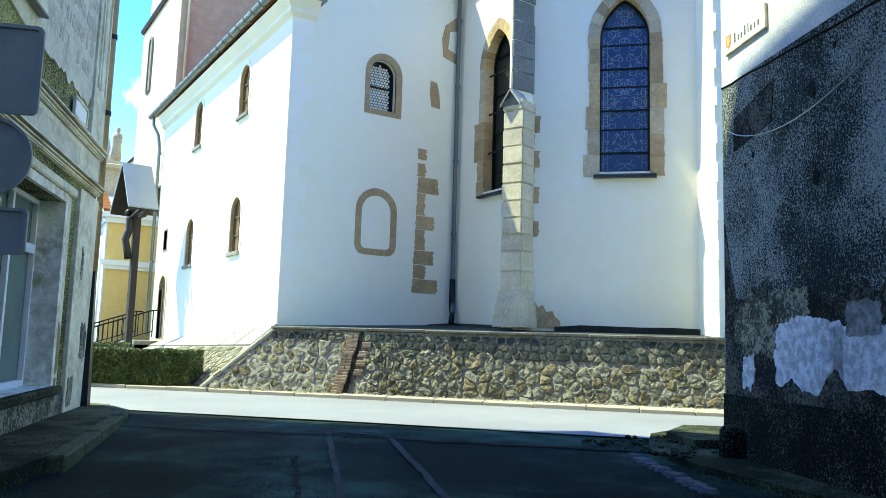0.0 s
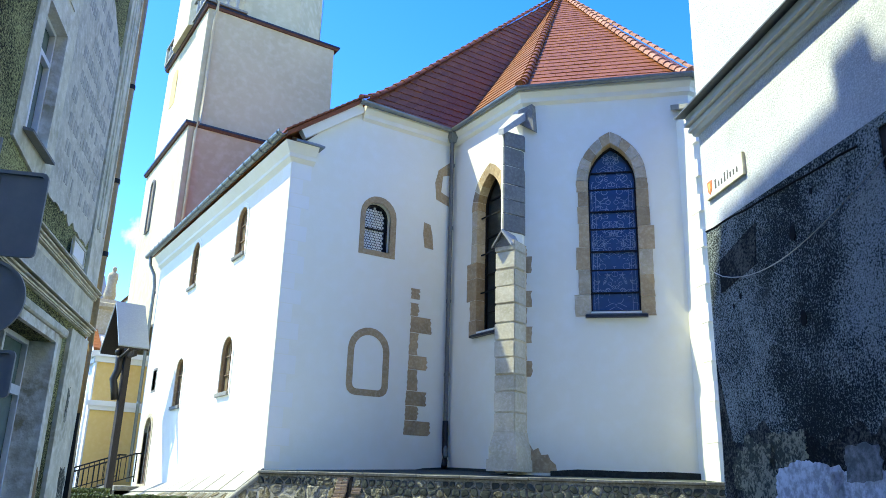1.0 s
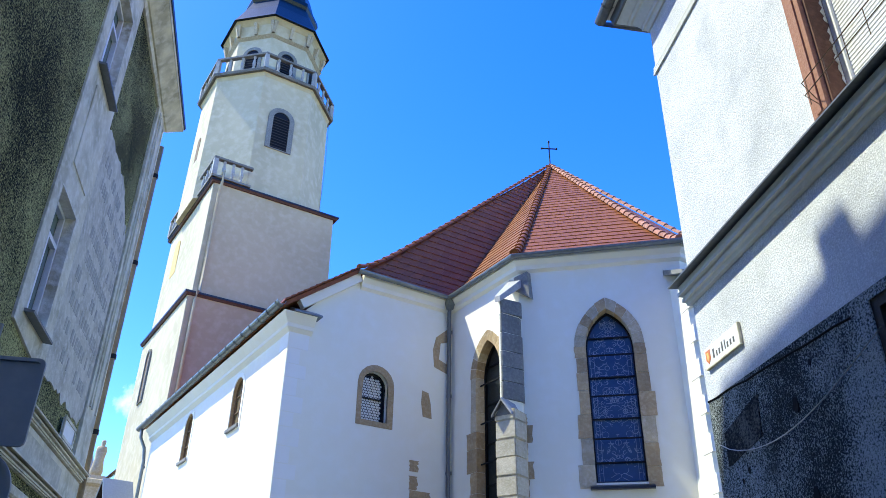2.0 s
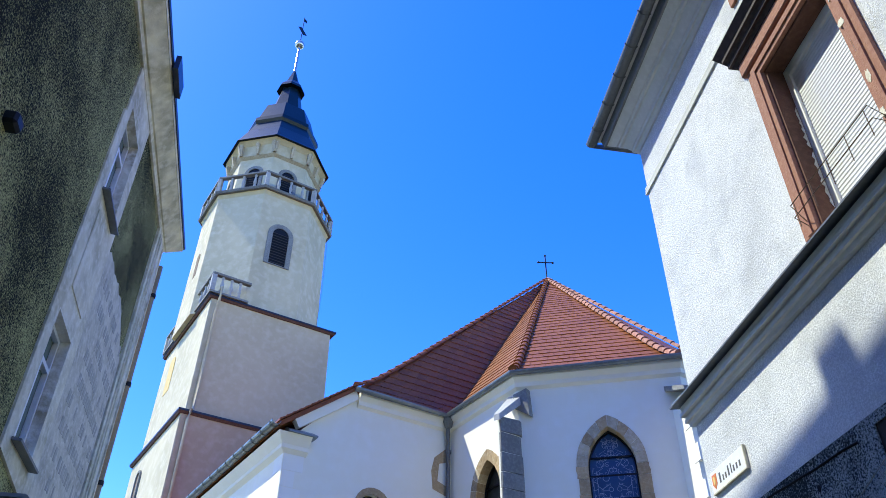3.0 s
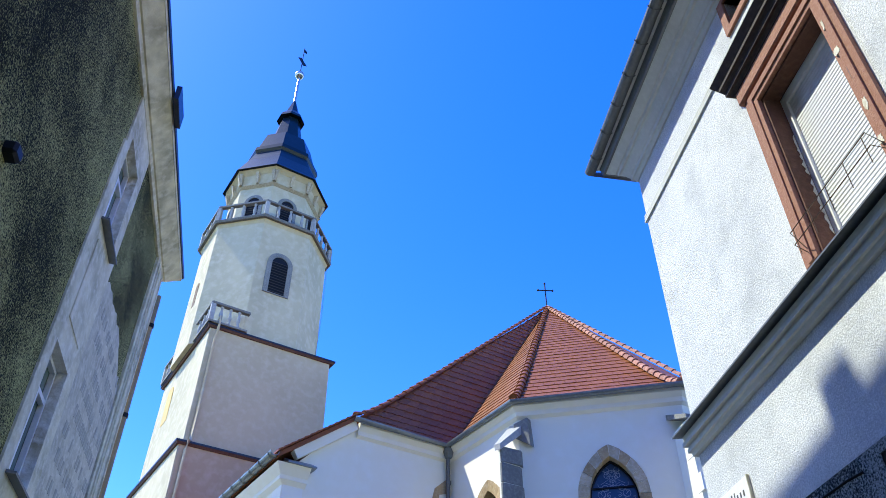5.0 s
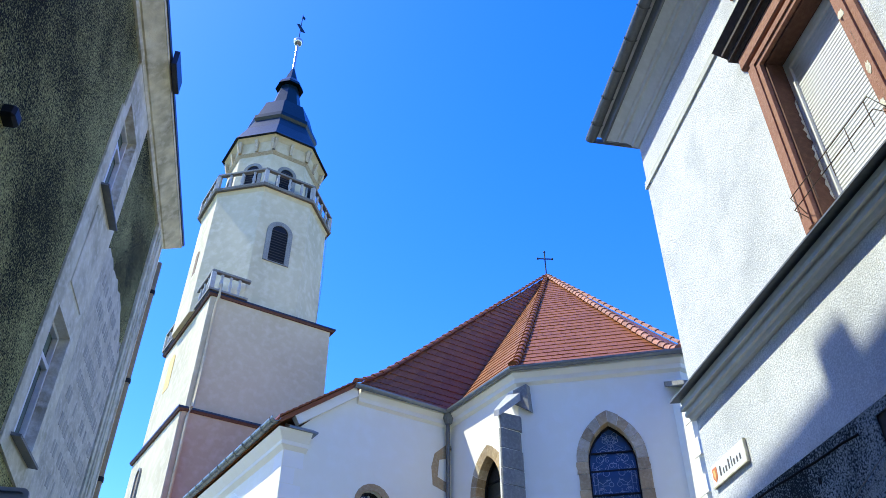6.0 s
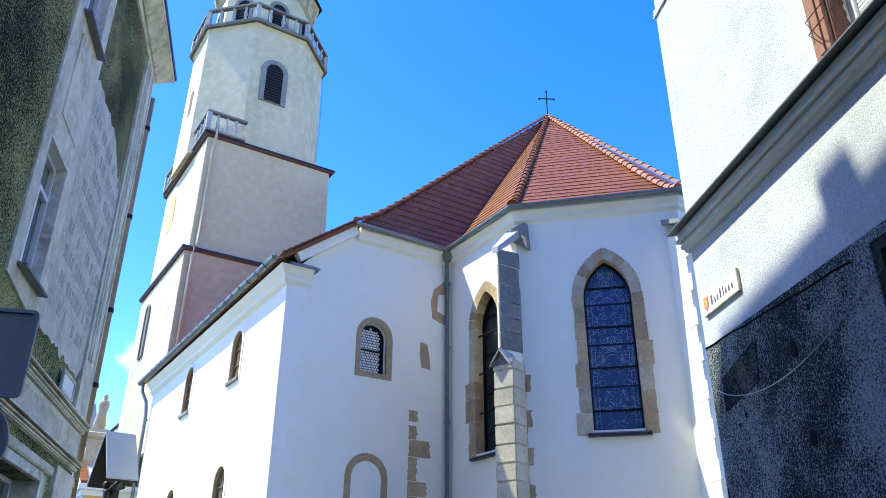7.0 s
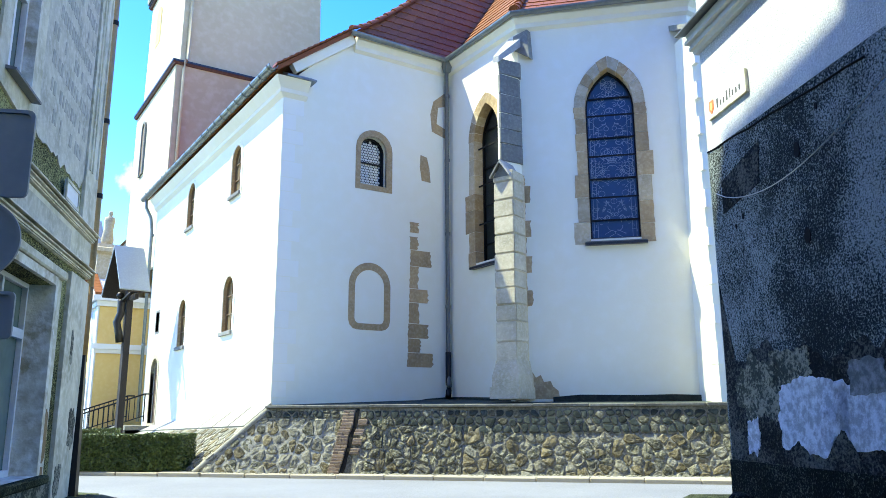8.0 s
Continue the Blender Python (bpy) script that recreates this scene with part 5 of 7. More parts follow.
mortar_bed("mortar_bed", -3.1, CRACK - 0.3, lambda s: min(0.84, max(0.03, 0.05 + 0.95 * (s + 3.2) / 1.5)), 0.014, 0.014, MORTAR_LIGHT)
mortar_bed("mortar_bed", CRACK + 0.02, 8.6, seam_line, 0.006, 0.022, MORTAR)
seed = 0
slope_end = (-3.2, 0.05 * TALL, -0.95 * TALL, 1.5)
nl = math.hypot(slope_end[2], slope_end[3])
slope_end = (slope_end[0], slope_end[1], slope_end[2] / nl, slope_end[3] / nl)
for band, (area4, w, h, jit, mats, proud, rough, joint, drop) in enumerate((
        ((-3.1, CRACK - 0.28, 0.0, 0.86), 0.24, 0.17, 0.42, (RUBBLE_LIGHT, RUBBLE_TAN, RUBBLE, RUBBLE_LIGHT, RUBBLE_TAN), 0.036, 0.02, 0.011, 0.2),
        ((CRACK + 0.06, 2.6, 0.0, 0.84), 0.22, 0.16, 0.45, (RUBBLE, RUBBLE, RUBBLE_LIGHT, RUBBLE, RUBBLE_TAN), 0.046, 0.034, 0.006, 0.22),
        ((2.62, 8.6, 0.0, 0.74), 0.29, 0.165, 0.36, (RUBBLE, RUBBLE_TAN, RUBBLE, RUBBLE_LIGHT, RUBBLE_TAN), 0.042, 0.026, 0.008, 0.16),
        ((CRACK + 0.12, 8.6, 0.64, 0.965), 0.17, 0.155, 0.36, (BASALT, BASALT, BASALT, BASALT, BASALT, RUBBLE), 0.045, 0.006, 0.011, 0.06),
        ((-1.7, CRACK - 0.02, 0.86, 0.97), 0.2, 0.1, 0.4, (RUBBLE, BASALT, RUBBLE), 0.045, 0.01, 0.01, 0.05))):
    for poly in cells(area4, w, h, jit, 20 + band, lines=(slope_end,) if band in (0, 4) else (), joint=joint, drop=drop):
        c = sum(p[0] for p in poly) / len(poly)
        mid = sum(p[1] for p in poly) / len(poly)
        if band in (1, 2) and mid > seam_line(c) - 0.02 or band == 3 and max(p[1] for p in poly) < seam_line(c) + 0.02:
            continue
        if band == 1 and min(p[0] for p in poly) < crack_at(mid) + 0.05:
            continue
        seed += 1
        stone_mesh(poly, wall_point, proud * random.Random(seed).uniform(*((0.5, 1.3) if band < 3 else (0.9, 1.1))), rough, seed, mats[random.Random(seed * 7).randrange(len(mats))], retaining_wall, "stone")
# mortar fillet where the wall's end runs into the embankment
bm = bmesh.new()
tube(bm, [wall_point(-1.66 - 0.145 * i, 0.99 - 0.094 * i, -0.02 + 0.02 * noise.noise((i * 0.8, 2, 2))) for i in range(11)], 0.07, 8)
part("mortar_fillet", bm, MORTAR_LIGHT, retaining_wall, smooth=True)
# brick patch beside the crack
rnd = random.Random(4)
bricks = {}
for size in (0.12, 0.25, 0.19):
    bm = bmesh.new()
    bevel_box(bm, (0, 0, 0), (size, 0.09, 0.058), 0.006)
    bricks[size] = part("brick", bm, BRICK, retaining_wall)
used = set()
for j in range(21):
    v = 0.01 + j * 0.046
    x = crack_at(v) - 0.31
    run_ = ((0.12, 0.12) if j % 2 else (0.25,))
    right = (0.19,) if 6 < j < 19 and j % 3 else ()
    for n, size in enumerate(run_ + right):
        if n == len(run_):
            x = crack_at(v) + 0.055
        p = wall_point(x, v, 0.052 + rnd.uniform(-0.012, 0.012))
        m = wall_frame(p.x, p.y, WD.x, WD.y) @ Matrix.Translation((0, 0, p.z)) @ pose(0, 0, 0, 0, rnd.uniform(-1.5, 1.5), rnd.uniform(-3, 3))
        x += size + 0.008
        if size in used:
            piece("brick", bricks[size].data, retaining_wall, m)
        else:
            used.add(size)
            bricks[size].matrix_basis = m
# the open crack: a black strip paints the darkness inside it
bm = bmesh.new()
along = Vector((WD.x, WD.y, 0))
pr = [(wall_point(crack_at(i / 14) - 0.055, i / 14 * 0.99, 0.036), 0.075 + 0.03 * noise.noise((i * 0.9, 3, 3))) for i in range(15)]
for (a, wa), (b, wb) in zip(pr, pr[1:]):
    q4 = [a, a + along * wa, b + along * wb, b]
    hull(bm, q4, [q + Vector((WN.x, WN.y, 0)) * 0.04 for q in q4])
bmesh.ops.recalc_face_normals(bm, faces=bm.faces)
part("crack", bm, GAP_BLACK, retaining_wall, "dark open crack")
# rubble debris and weeds along the foot
bm = bmesh.new()
rnd = random.Random(9)
for i in range(500):
    s = rnd.uniform(-3.0, 8.6)
    p = wl(s, -rnd.uniform(0.0, 0.16), 0.2)
    r = rnd.uniform(0.01, 0.045)
    bmesh.ops.create_icosphere(bm, subdivisions=1, radius=r, matrix=Matrix.Translation(p) @ Matrix.Diagonal((1, rnd.uniform(0.6, 1.2), rnd.uniform(0.4, 0.8), 1)))
tagged(part("rubble_debris", bm, RUBBLE_LIGHT), "crumbled stone debris along the wall foot", "debris", kind="stuff")
# coping slabs
s = -1.72
k = 0
while s < 9:
    L = 0.9 + 0.25 * ((k * 5) % 3)
    bm = bmesh.new()
    p0 = wl(s, 0.30, 0)
    bevel_box(bm, (0.005, 0.02 + 0.012 * ((k * 3) % 4), 1.53), (L - 0.005, 0.62, 1.585 + 0.006 * (k % 3)), 0.012, wall_frame(p0.x, p0.y, WD.x, WD.y))
    part("coping_slab", bm, COPING, retaining_wall)
    s, k = s + L, k + 1
bm = bmesh.new()
tz = [wl(-1.75, 0.8, 0), wl(12, 0.8, 0), Vector((28, 14, 0)), Vector((11, 18, 0)), Vector((6.6, 18, 0))]
hull(bm, tz, [Vector((p.x, p.y, z)) for p, z in zip(tz, (1.58, 1.60, 1.9, 1.8, 1.64))])
tagged(part("terrace", bm, BASALT), "dark earth and stone strip round the apse foot", "terrace", kind="structure")
# sloping embankment along the side wall


def eb(s, v, out=0.0):
    """On the slope: s from the wall's end backwards in metres, v from foot to wall."""
    f = min(1, max(0, s / 12.5))
    lo = Vector((4.75, 17.3, 0.16)).lerp(Vector((5.35, 30.0, 0.6)), f)
    hi = Vector((6.5, 17.2, 1.66)).lerp(Vector((6.5, 30.0, 1.0)), f)
    return lo.lerp(hi, v) + Vector((-0.6, -0.2, 0.75)) * out


bm = bmesh.new()
grid = [[bm.verts.new(eb(s, v, -0.02)) for v in (0, 0.25, 0.5, 0.75, 1)] for s in (0, 2, 4, 6, 8, 10, 12.5)]
for a, b in zip(grid, grid[1:]):
    for k in range(4):
        bm.faces.new((a[k], b[k], b[k + 1], a[k + 1]))
f0 = [bm.verts.new(p) for p in (Vector((6.12, 16.5, 1.55)), Vector((4.7, 17.28, 0.14)), Vector((5.5, 16.9, 0.1)))]
bm.faces.new((f0[0], f0[1], grid[0][0], grid[0][2], grid[0][4]))
base = [bm.verts.new((p.co.x, p.co.y, -0.2)) for p in (grid[0][0], grid[-1][0], grid[-1][4], grid[0][4])]
bm.faces.new((grid[0][0], base[0], base[1], grid[-1][0]))
bm.faces.new((grid[-1][0], base[1], base[2], grid[-1][4]))
bmesh.ops.recalc_face_normals(bm, faces=bm.faces)
bank = part("embankment", bm, MORTAR_LIGHT)
tagged(bank, "sloping embankment of mortared pale rubble", "embankment", kind="structure")
for poly in cells((0, 6.5, 0.0, 0.64), 0.24, 0.19, 0.42, 77, tall=2.1, joint=0.016, drop=0.15):
    seed += 1
    stone_mesh(poly, eb, 0.006, 0.008, seed, (RUBBLE_LIGHT, RUBBLE_TAN, RUBBLE_LIGHT)[seed % 3], bank, "stone", 2.1)
for i in range(9):
    bm = bmesh.new()
    p = [eb(0.05 + i * 1.25, 0.66, 0.0), eb(1.2 + i * 1.25, 0.66, 0.0), eb(1.2 + i * 1.25, 0.99, 0.0), eb(0.05 + i * 1.25, 0.99, 0.0)]
    hull(bm, [q - Vector((-0.6, -0.2, 0.75)) * 0.05 for q in p], [q + Vector((-0.6, -0.2, 0.75)) * 0.02 for q in p])
    bmesh.ops.recalc_face_normals(bm, faces=bm.faces)
    part("slope_slab", bm, PAVING, bank)


# ---- hedges ----
def hedge(name, label, p, q, width, z0, height, count, sd):
    """Clipped box: a dark twiggy core and a coat of small leaves with an uneven outline."""
    h = thing(name, label, "hedge", ((p[0] + q[0]) / 2, (p[1] + q[1]) / 2, z0))
    d = Vector((q[0] - p[0], q[1] - p[1]))
    f = wall_frame(p[0], p[1], d.x, d.y)
    L = d.length
    bm = bmesh.new()
    bevel_box(bm, (0.08, 0.08, z0), (L - 0.08, width - 0.08, z0 + height - 0.08), 0.1, f)
    part("twigs", bm, LEAF_DARK, h)
    rnd = random.Random(sd)
    verts, faces = [], []
    for i in range(count):
        side = rnd.random()
        u, w, z = rnd.uniform(0, L), rnd.uniform(0, width), rnd.uniform(0.02, height)
        dep = abs(rnd.gauss(0, 0.035))
        if side < 0.52:
            w = dep
        elif side < 0.82:
            z = height - dep
        elif side < 0.9:
            w = width - dep
        else:
            u = rnd.choice((dep, L - dep))
        bump = 0.05 * noise.noise((u * 2.1, w * 2.1 + sd, z * 2.5)) + 0.025 * noise.noise((u * 7, w * 7, z * 7))
        c = Vector((u, w - bump * (1 if side < 0.52 else 0), z + bump * (1 if side >= 0.52 else 0)))
        a = Vector((rnd.gauss(0, 1), rnd.gauss(0, 1), rnd.gauss(0, 1))).normalized()
        b = a.cross(Vector((rnd.gauss(0, 1), rnd.gauss(0, 1), rnd.gauss(0, 1)))).normalized()
        s = rnd.uniform(0.016, 0.034)
        o = len(verts)
        for x in (c - a * s, c + b * s * 0.6, c + a * s, c - b * s * 0.6):
            v = f @ x
            verts.append((v.x, v.y, v.z + z0))
        faces.append((o, o + 1, o + 2, o + 3))
    me = bpy.data.meshes.new("leaves")
    me.from_pydata(verts, [], faces)
    me.materials.append(LEAF)
    ob = new("leaves", me)
    ob.parent = h
    ob.matrix_parent_inverse = h.matrix_world.inverted()
    tagged(ob, "small green box leaves", kind="stuff")


hedge("hedge", "clipped dense green box hedge beside the road", (1.6, 19.85), (4.62, 17.55), 0.85, 0.2, 0.78, 42000, 1)
hedge("hedge", "low clipped green hedge at the church steps", (2.6, 22.0), (4.1, 21.6), 0.7, 0.1, 0.95, 9000, 2)

# ---- crucifix ----
cruc = thing("wayside_crucifix", "tall dark wooden wayside crucifix with a gabled tin roof", "crucifix", (5.1, 27.0, 0.8))
cf = wall_frame(5.12, 27.1, 0.12, -0.99)
CR = cf
bm = bmesh.new()
bevel_box(bm, (-0.13, -0.1, 0.5), (0.13, 0.1, 6.2), 0.015, CR)
bevel_box(bm, (-0.75, -0.06, 5.12), (0.75, 0.06, 5.3), 0.015, CR)
part("cross", bm, WOOD_DARK, cruc)
for sgn in (-1, 1):
    bm = bmesh.new()
    hull(bm, [CR @ Vector(p) for p in ((0, -0.62, 6.9), (sgn * 0.95, -0.62, 5.35), (sgn * 0.95, 0.35, 5.35), (0, 0.35, 6.9))], [CR @ Vector(p) for p in ((0, -0.62, 6.96), (sgn * 0.99, -0.62, 5.38), (sgn * 0.99, 0.35, 5.38), (0, 0.35, 6.96))])
    bmesh.ops.recalc_face_normals(bm, faces=bm.faces)
    part("roof_board", bm, TIN, cruc, "grey tin roof sheet")
bm = bmesh.new()
sheet(bm, [(-0.88, 5.42), (0.88, 5.42), (0, 6.85)], [], 0.3, 0.33, CR)
part("back_board", bm, WOOD_DARK, cruc)
fig = bmesh.new()
tube(fig, [CR @ Vector(p) for p in ((0.0, -0.2, 3.75), (0.02, -0.26, 4.05), (-0.03, -0.33, 4.4), (0.02, -0.24, 4.7), (0.0, -0.24, 5.05), (0.0, -0.25, 5.15))], 0.12, 8)
tube(fig, [CR @ Vector(p) for p in ((-0.6, -0.12, 5.35), (-0.3, -0.2, 5.2), (0, -0.24, 5.08), (0.3, -0.2, 5.2), (0.6, -0.12, 5.35))], 0.055, 6)
bmesh.ops.create_uvsphere(fig, u_segments=10, v_segments=8, radius=0.12, matrix=Matrix.Translation(CR @ Vector((-0.05, -0.28, 5.3))))
for sgn in (-1, 1):
    bm = bmesh.new()
    hull(bm, [CR @ Vector(p) for p in ((0, -0.6, 6.84), (sgn * 0.93, -0.6, 5.30), (sgn * 0.93, 0.34, 5.30), (0, 0.34, 6.84))], [CR @ Vector(p) for p in ((0, -0.6, 6.895), (sgn * 0.94, -0.6, 5.345), (sgn * 0.94, 0.34, 5.345), (0, 0.34, 6.895))])
    bmesh.ops.recalc_face_normals(bm, faces=bm.faces)
    part("lining_board", bm, WOOD_DARK, cruc)
tagged(part("crucifix_statue", fig, BRONZE, smooth=True), "dark bronze statue on the wooden cross", "statue")
# ---- yellow porch beside the tower ----
porch = thing("church_porch", "yellow and white baroque church porch with arch and pediment", "porch", (5.9, 33.5, 0.5))
PF = wall_frame(5.0, 32.0, 1, 0)
PS = wall_frame(5.0, 36.6, 0, -1)
bm = bmesh.new()
sheet(bm, rect(0, 1.85, 0.3, 5.75), [], 0, 0.4, PF)
part("front_wall", bm, YELLOW, porch)
bm = bmesh.new()
big = arch(1.0, 3.5, 0.9, 5.3)
sheet(bm, rect(0, 4.598, 0.3, 5.75), [big], 0, 0.4, PS)
part("side_wall", bm, WHITE_PLASTER, porch)
bm = bmesh.new()
sheet(bm, big, [], 0.06, 0.12, PS)
niche = part("arch_panel", bm, YELLOW, porch)
bm = bmesh.new()
sheet(bm, arch(0.75, 3.75, 0.8, 5.55), [big], -0.08, 0.05, PS)
part("arch_moulding", bm, WHITE_PLASTER, porch)
bm = bmesh.new()
sheet(bm, rect(1.7, 2.8, 0.9, 2.9), [], 0.03, 0.1, PS)
part("door", bm, ZINC, porch, "pale grey door")
for z0, z1, e in ((3.75, 3.9, 0.1), (3.9, 4.1, 0.16), (5.55, 5.75, 0.12), (5.75, 5.95, 0.25)):
    bm = bmesh.new()
    hull(bm, [Vector(p) for p in ((5.0 - e, 32.0 - e, z0), (6.85, 32.0 - e, z0), (6.85, 32.1, z0), (5.1, 32.1, z0))], [Vector(p) for p in ((5.0 - e, 32.0 - e, z1), (6.85, 32.0 - e, z1), (6.85, 32.1, z1), (5.1, 32.1, z1))])
    if z0 > 5:
        hull(bm, [Vector(p) for p in ((5.0 - e, 32.0, z0), (5.1, 32.1, z0), (5.1, 36.6, z0), (5.0 - e, 36.6, z0))], [Vector(p) for p in ((5.0 - e, 32.0, z1), (5.1, 32.1, z1), (5.1, 36.6, z1), (5.0 - e, 36.6, z1))])
    bmesh.ops.recalc_face_normals(bm, faces=bm.faces)
    part("cornice", bm, WHITE_PLASTER, porch)
for u0, u1 in ((4.1, 4.58), (0.1, 0.6)):
    bm = bmesh.new()
    box(bm, (u0, -0.06, 0.5), (u1, 0.02, 5.55), PS)
    part("pilaster", bm, WHITE_PLASTER, porch)
bm = bmesh.new()
sheet(bm, [(-0.1, 5.95), (4.7, 5.95), (2.3, 7.25)], [], -0.1, 0.4, PS)
part("pediment", bm, WHITE_PLASTER, porch)
for a, b in (((-0.25, 5.95), (2.3, 7.35)), ((4.85, 5.95), (2.3, 7.35))):
    bm = bmesh.new()
    for i in range(9):
        p = [a[0] + (b[0] - a[0]) * (i + q) / 9 for q in (0.0, 0.92)]
        z = [a[1] + (b[1] - a[1]) * (i + q) / 9 for q in (0.0, 0.92)]
        hull(bm, [PS @ Vector(v) for v in ((p[0], -0.24, z[0]), (p[1], -0.24, z[1]), (p[1], 0.05, z[1]), (p[0], 0.05, z[0]))], [PS @ Vector(v) for v in ((p[0], -0.24, z[0] + 0.1), (p[1], -0.24, z[1] + 0.1), (p[1], 0.05, z[1] + 0.1), (p[0], 0.05, z[0] + 0.1))])
    bmesh.ops.recalc_face_normals(bm, faces=bm.faces)
    part("raking_tiles", bm, TILE_RED, porch)
slab("roof", [Vector((4.8, 31.8, 5.97)), Vector((4.8, 36.8, 5.97)), Vector((6.9, 36.8, 7.3)), Vector((6.9, 31.8, 7.3))], TIN, porch, 0.08)
bm = bmesh.new()
sheet(bm, [(1.45, 1.7), (1.75, 1.65), (1.8, 2.5), (1.6, 2.8), (1.42, 2.5)], [], -0.05, 0.02, wall_frame(5.0, 36.6 - 2.4, 0, -1))
part("memorial_plaque", bm, GREYSTONE, porch, "grey stone plaque")
# statue column
col = thing("statue_column", "weathered sandstone column with stepped moulded base", "column", (5.35, 34.0, 5.9))
bm = bmesh.new()
for (a0, z0), (a1, z1) in zip(((0.75, 5.9), (0.7, 6.2), (0.45, 6.45), (0.42, 6.7), (0.34, 7.9), (0.55, 8.0), (0.55, 8.15), (0.4, 8.2)), ((0.7, 6.2), (0.45, 6.45), (0.42, 6.7), (0.34, 7.9), (0.55, 8.0), (0.55, 8.15), (0.4, 8.2), (0.35, 8.35))):
    hull(bm, ring4(5.35 - a0, 5.35 + a0, 34.0 - a0, 34.0 + a0, z0), ring4(5.35 - a1, 5.35 + a1, 34.0 - a1, 34.0 + a1, z1))
part("shaft", bm, STONE_PALE, col)


def figure(x, y, z, h, lean, name):
    bm = bmesh.new()
    prof = [(0.20, 0), (0.22, 0.15), (0.17, 0.45), (0.20, 0.7), (0.16, 0.8), (0.06, 0.84), (0.085, 0.9), (0.07, 0.97), (0.02, 1.0)]
    rings = [[bm.verts.new((x + lean * t * h + r * h * 0.75 * math.cos(k * math.pi / 5) * (1 + 0.15 * noise.noise((k, t * 7, x))), y + r * h * 0.6 * math.sin(k * math.pi / 5), z + t * h)) for k in range(10)] for r, t in prof]
    for a, b in zip(rings, rings[1:]):
        for k in range(10):
            bm.faces.new((a[k], a[(k + 1) % 10], b[(k + 1) % 10], b[k]))
    bm.faces.new(rings[0][::-1])
    bm.faces.new(rings[-1])
    tagged(part(name, bm, STONE_PALE, smooth=True), "weathered grey stone figure on a pedestal", "statue")


figure(5.35, 34.0, 8.34, 1.5, 0.05, "stone_statue")
figure(6.3, 33.2, 6.9, 1.2, 0.0, "stone_statue")
# steps and railings
stair = thing("church_stair", "stone steps with iron railings up to the porch", "stair", (4.6, 30.0, 0.3))
for i in range(6):
    bm = bmesh.new()
    bevel_box(bm, (4.0 + 0.32 * i, 28.6, 0.0), (6.4, 31.8, 0.42 + 0.13 * i), 0.015)
    part("step", bm, COPING, stair)
for y in (28.7, 31.6):
    rail = thing("railing", "black wrought iron railing beside the church steps", "railing", (4.6, y, 0.4), "stair railings")
    p, q = Vector((3.6, y, 1.25)), Vector((6.2, y, 2.15))
    bm = bmesh.new()
    tube(bm, [p, q, Vector((6.45, y, 2.15))], 0.03, 6)
    tube(bm, [p + Vector((0, 0, -0.7)), q + Vector((0, 0, -0.75))], 0.02, 6)
    part("handrail", bm, IRON, rail)
    for i in range(17):
        a = p.lerp(q, i / 16)
        bm = bmesh.new()
        tube(bm, [a, a + Vector((0, 0, -0.95 if i % 8 == 0 else -0.72))], 0.014 if i % 8 else 0.025, 5)
        part("rail_bar", bm, IRON, rail)
# far white house beyond the porch
far = thing("far_house", "white plastered house with grey gutter behind the porch", "house", (4, 48, 0))
bm = bmesh.new()
hull(bm, ring4(-2, 7.0, 46, 54, 0), ring4(-2, 7.0, 46, 54, 9.6))
part("wall", bm, WHITE_PLASTER, far)
bm = bmesh.new()
hull(bm, ring4(-2.4, 7.4, 45.6, 54.4, 9.6), ring4(-2.4, 7.4, 49.5, 50.5, 13))
part("roof", bm, ZINC, far)
bm = bmesh.new()
hull(bm, ring4(5.6, 6.1, 45.9, 46.1, 7.6), ring4(5.6, 6.1, 45.9, 46.1, 8.6))
part("window", bm, DARK_GLASS, far)

# ---- corner house on the right of the lane ----
RIGHT = wall_frame(7.93, 6.06, -0.4305, -0.9026)
house = thing("corner_house", "white rendered corner house with damp dirty lower wall", "house", (8, 3, 0))
WIN = rect(3.54, 4.82, 6.52, 8.9)
WIN2 = rect(3.55, 4.75, 10.42, 10.9)
DARKWIN = rect(3.28, 4.56, 3.3, 4.65)
WIN_B = rect(6.9, 8.18, 6.52, 8.9)
bm = bmesh.new()
sheet(bm, rect(0, 24, 4.6, 11.72), [WIN, WIN2, WIN_B], 0, 0.55, RIGHT)
upper = part("upper_wall", bm, WHITE_RENDER, house)
bm = bmesh.new()
crk = [(0.0 + 0.25 * i, 4.6 - 0.012 * i + 0.02 * noise.noise((i * 0.6, 4, 1))) for i in range(20)]
sheet(bm, [(24, -0.3), (24, 4.598), (4.9, 4.598)] + [(u, 4.598) for u, z in crk[::-1]] + [(0, 3.0), (0.03, 2.2), (-0.02, 1.4), (0.0, -0.3)], [[(DARKWIN[0][0], DARKWIN[0][1]), DARKWIN[1], (4.56, 4.5), (3.28, 4.5)]], 0.0, 0.55, RIGHT)
lower = part("lower_wall", bm, DIRTY_RENDER, house, "damp speckled grey render")
bm = bmesh.new()
for (u, z), (u2, z2) in zip(crk, crk[1:]):
    if u2 < 3.1:
        tube(bm, [RIGHT @ Vector((u, -0.002, z)), RIGHT @ Vector((u2, -0.002, z2))], 0.014, 4)
part("render_joint", bm, GAP_BLACK, house, "dark joint between two renders")
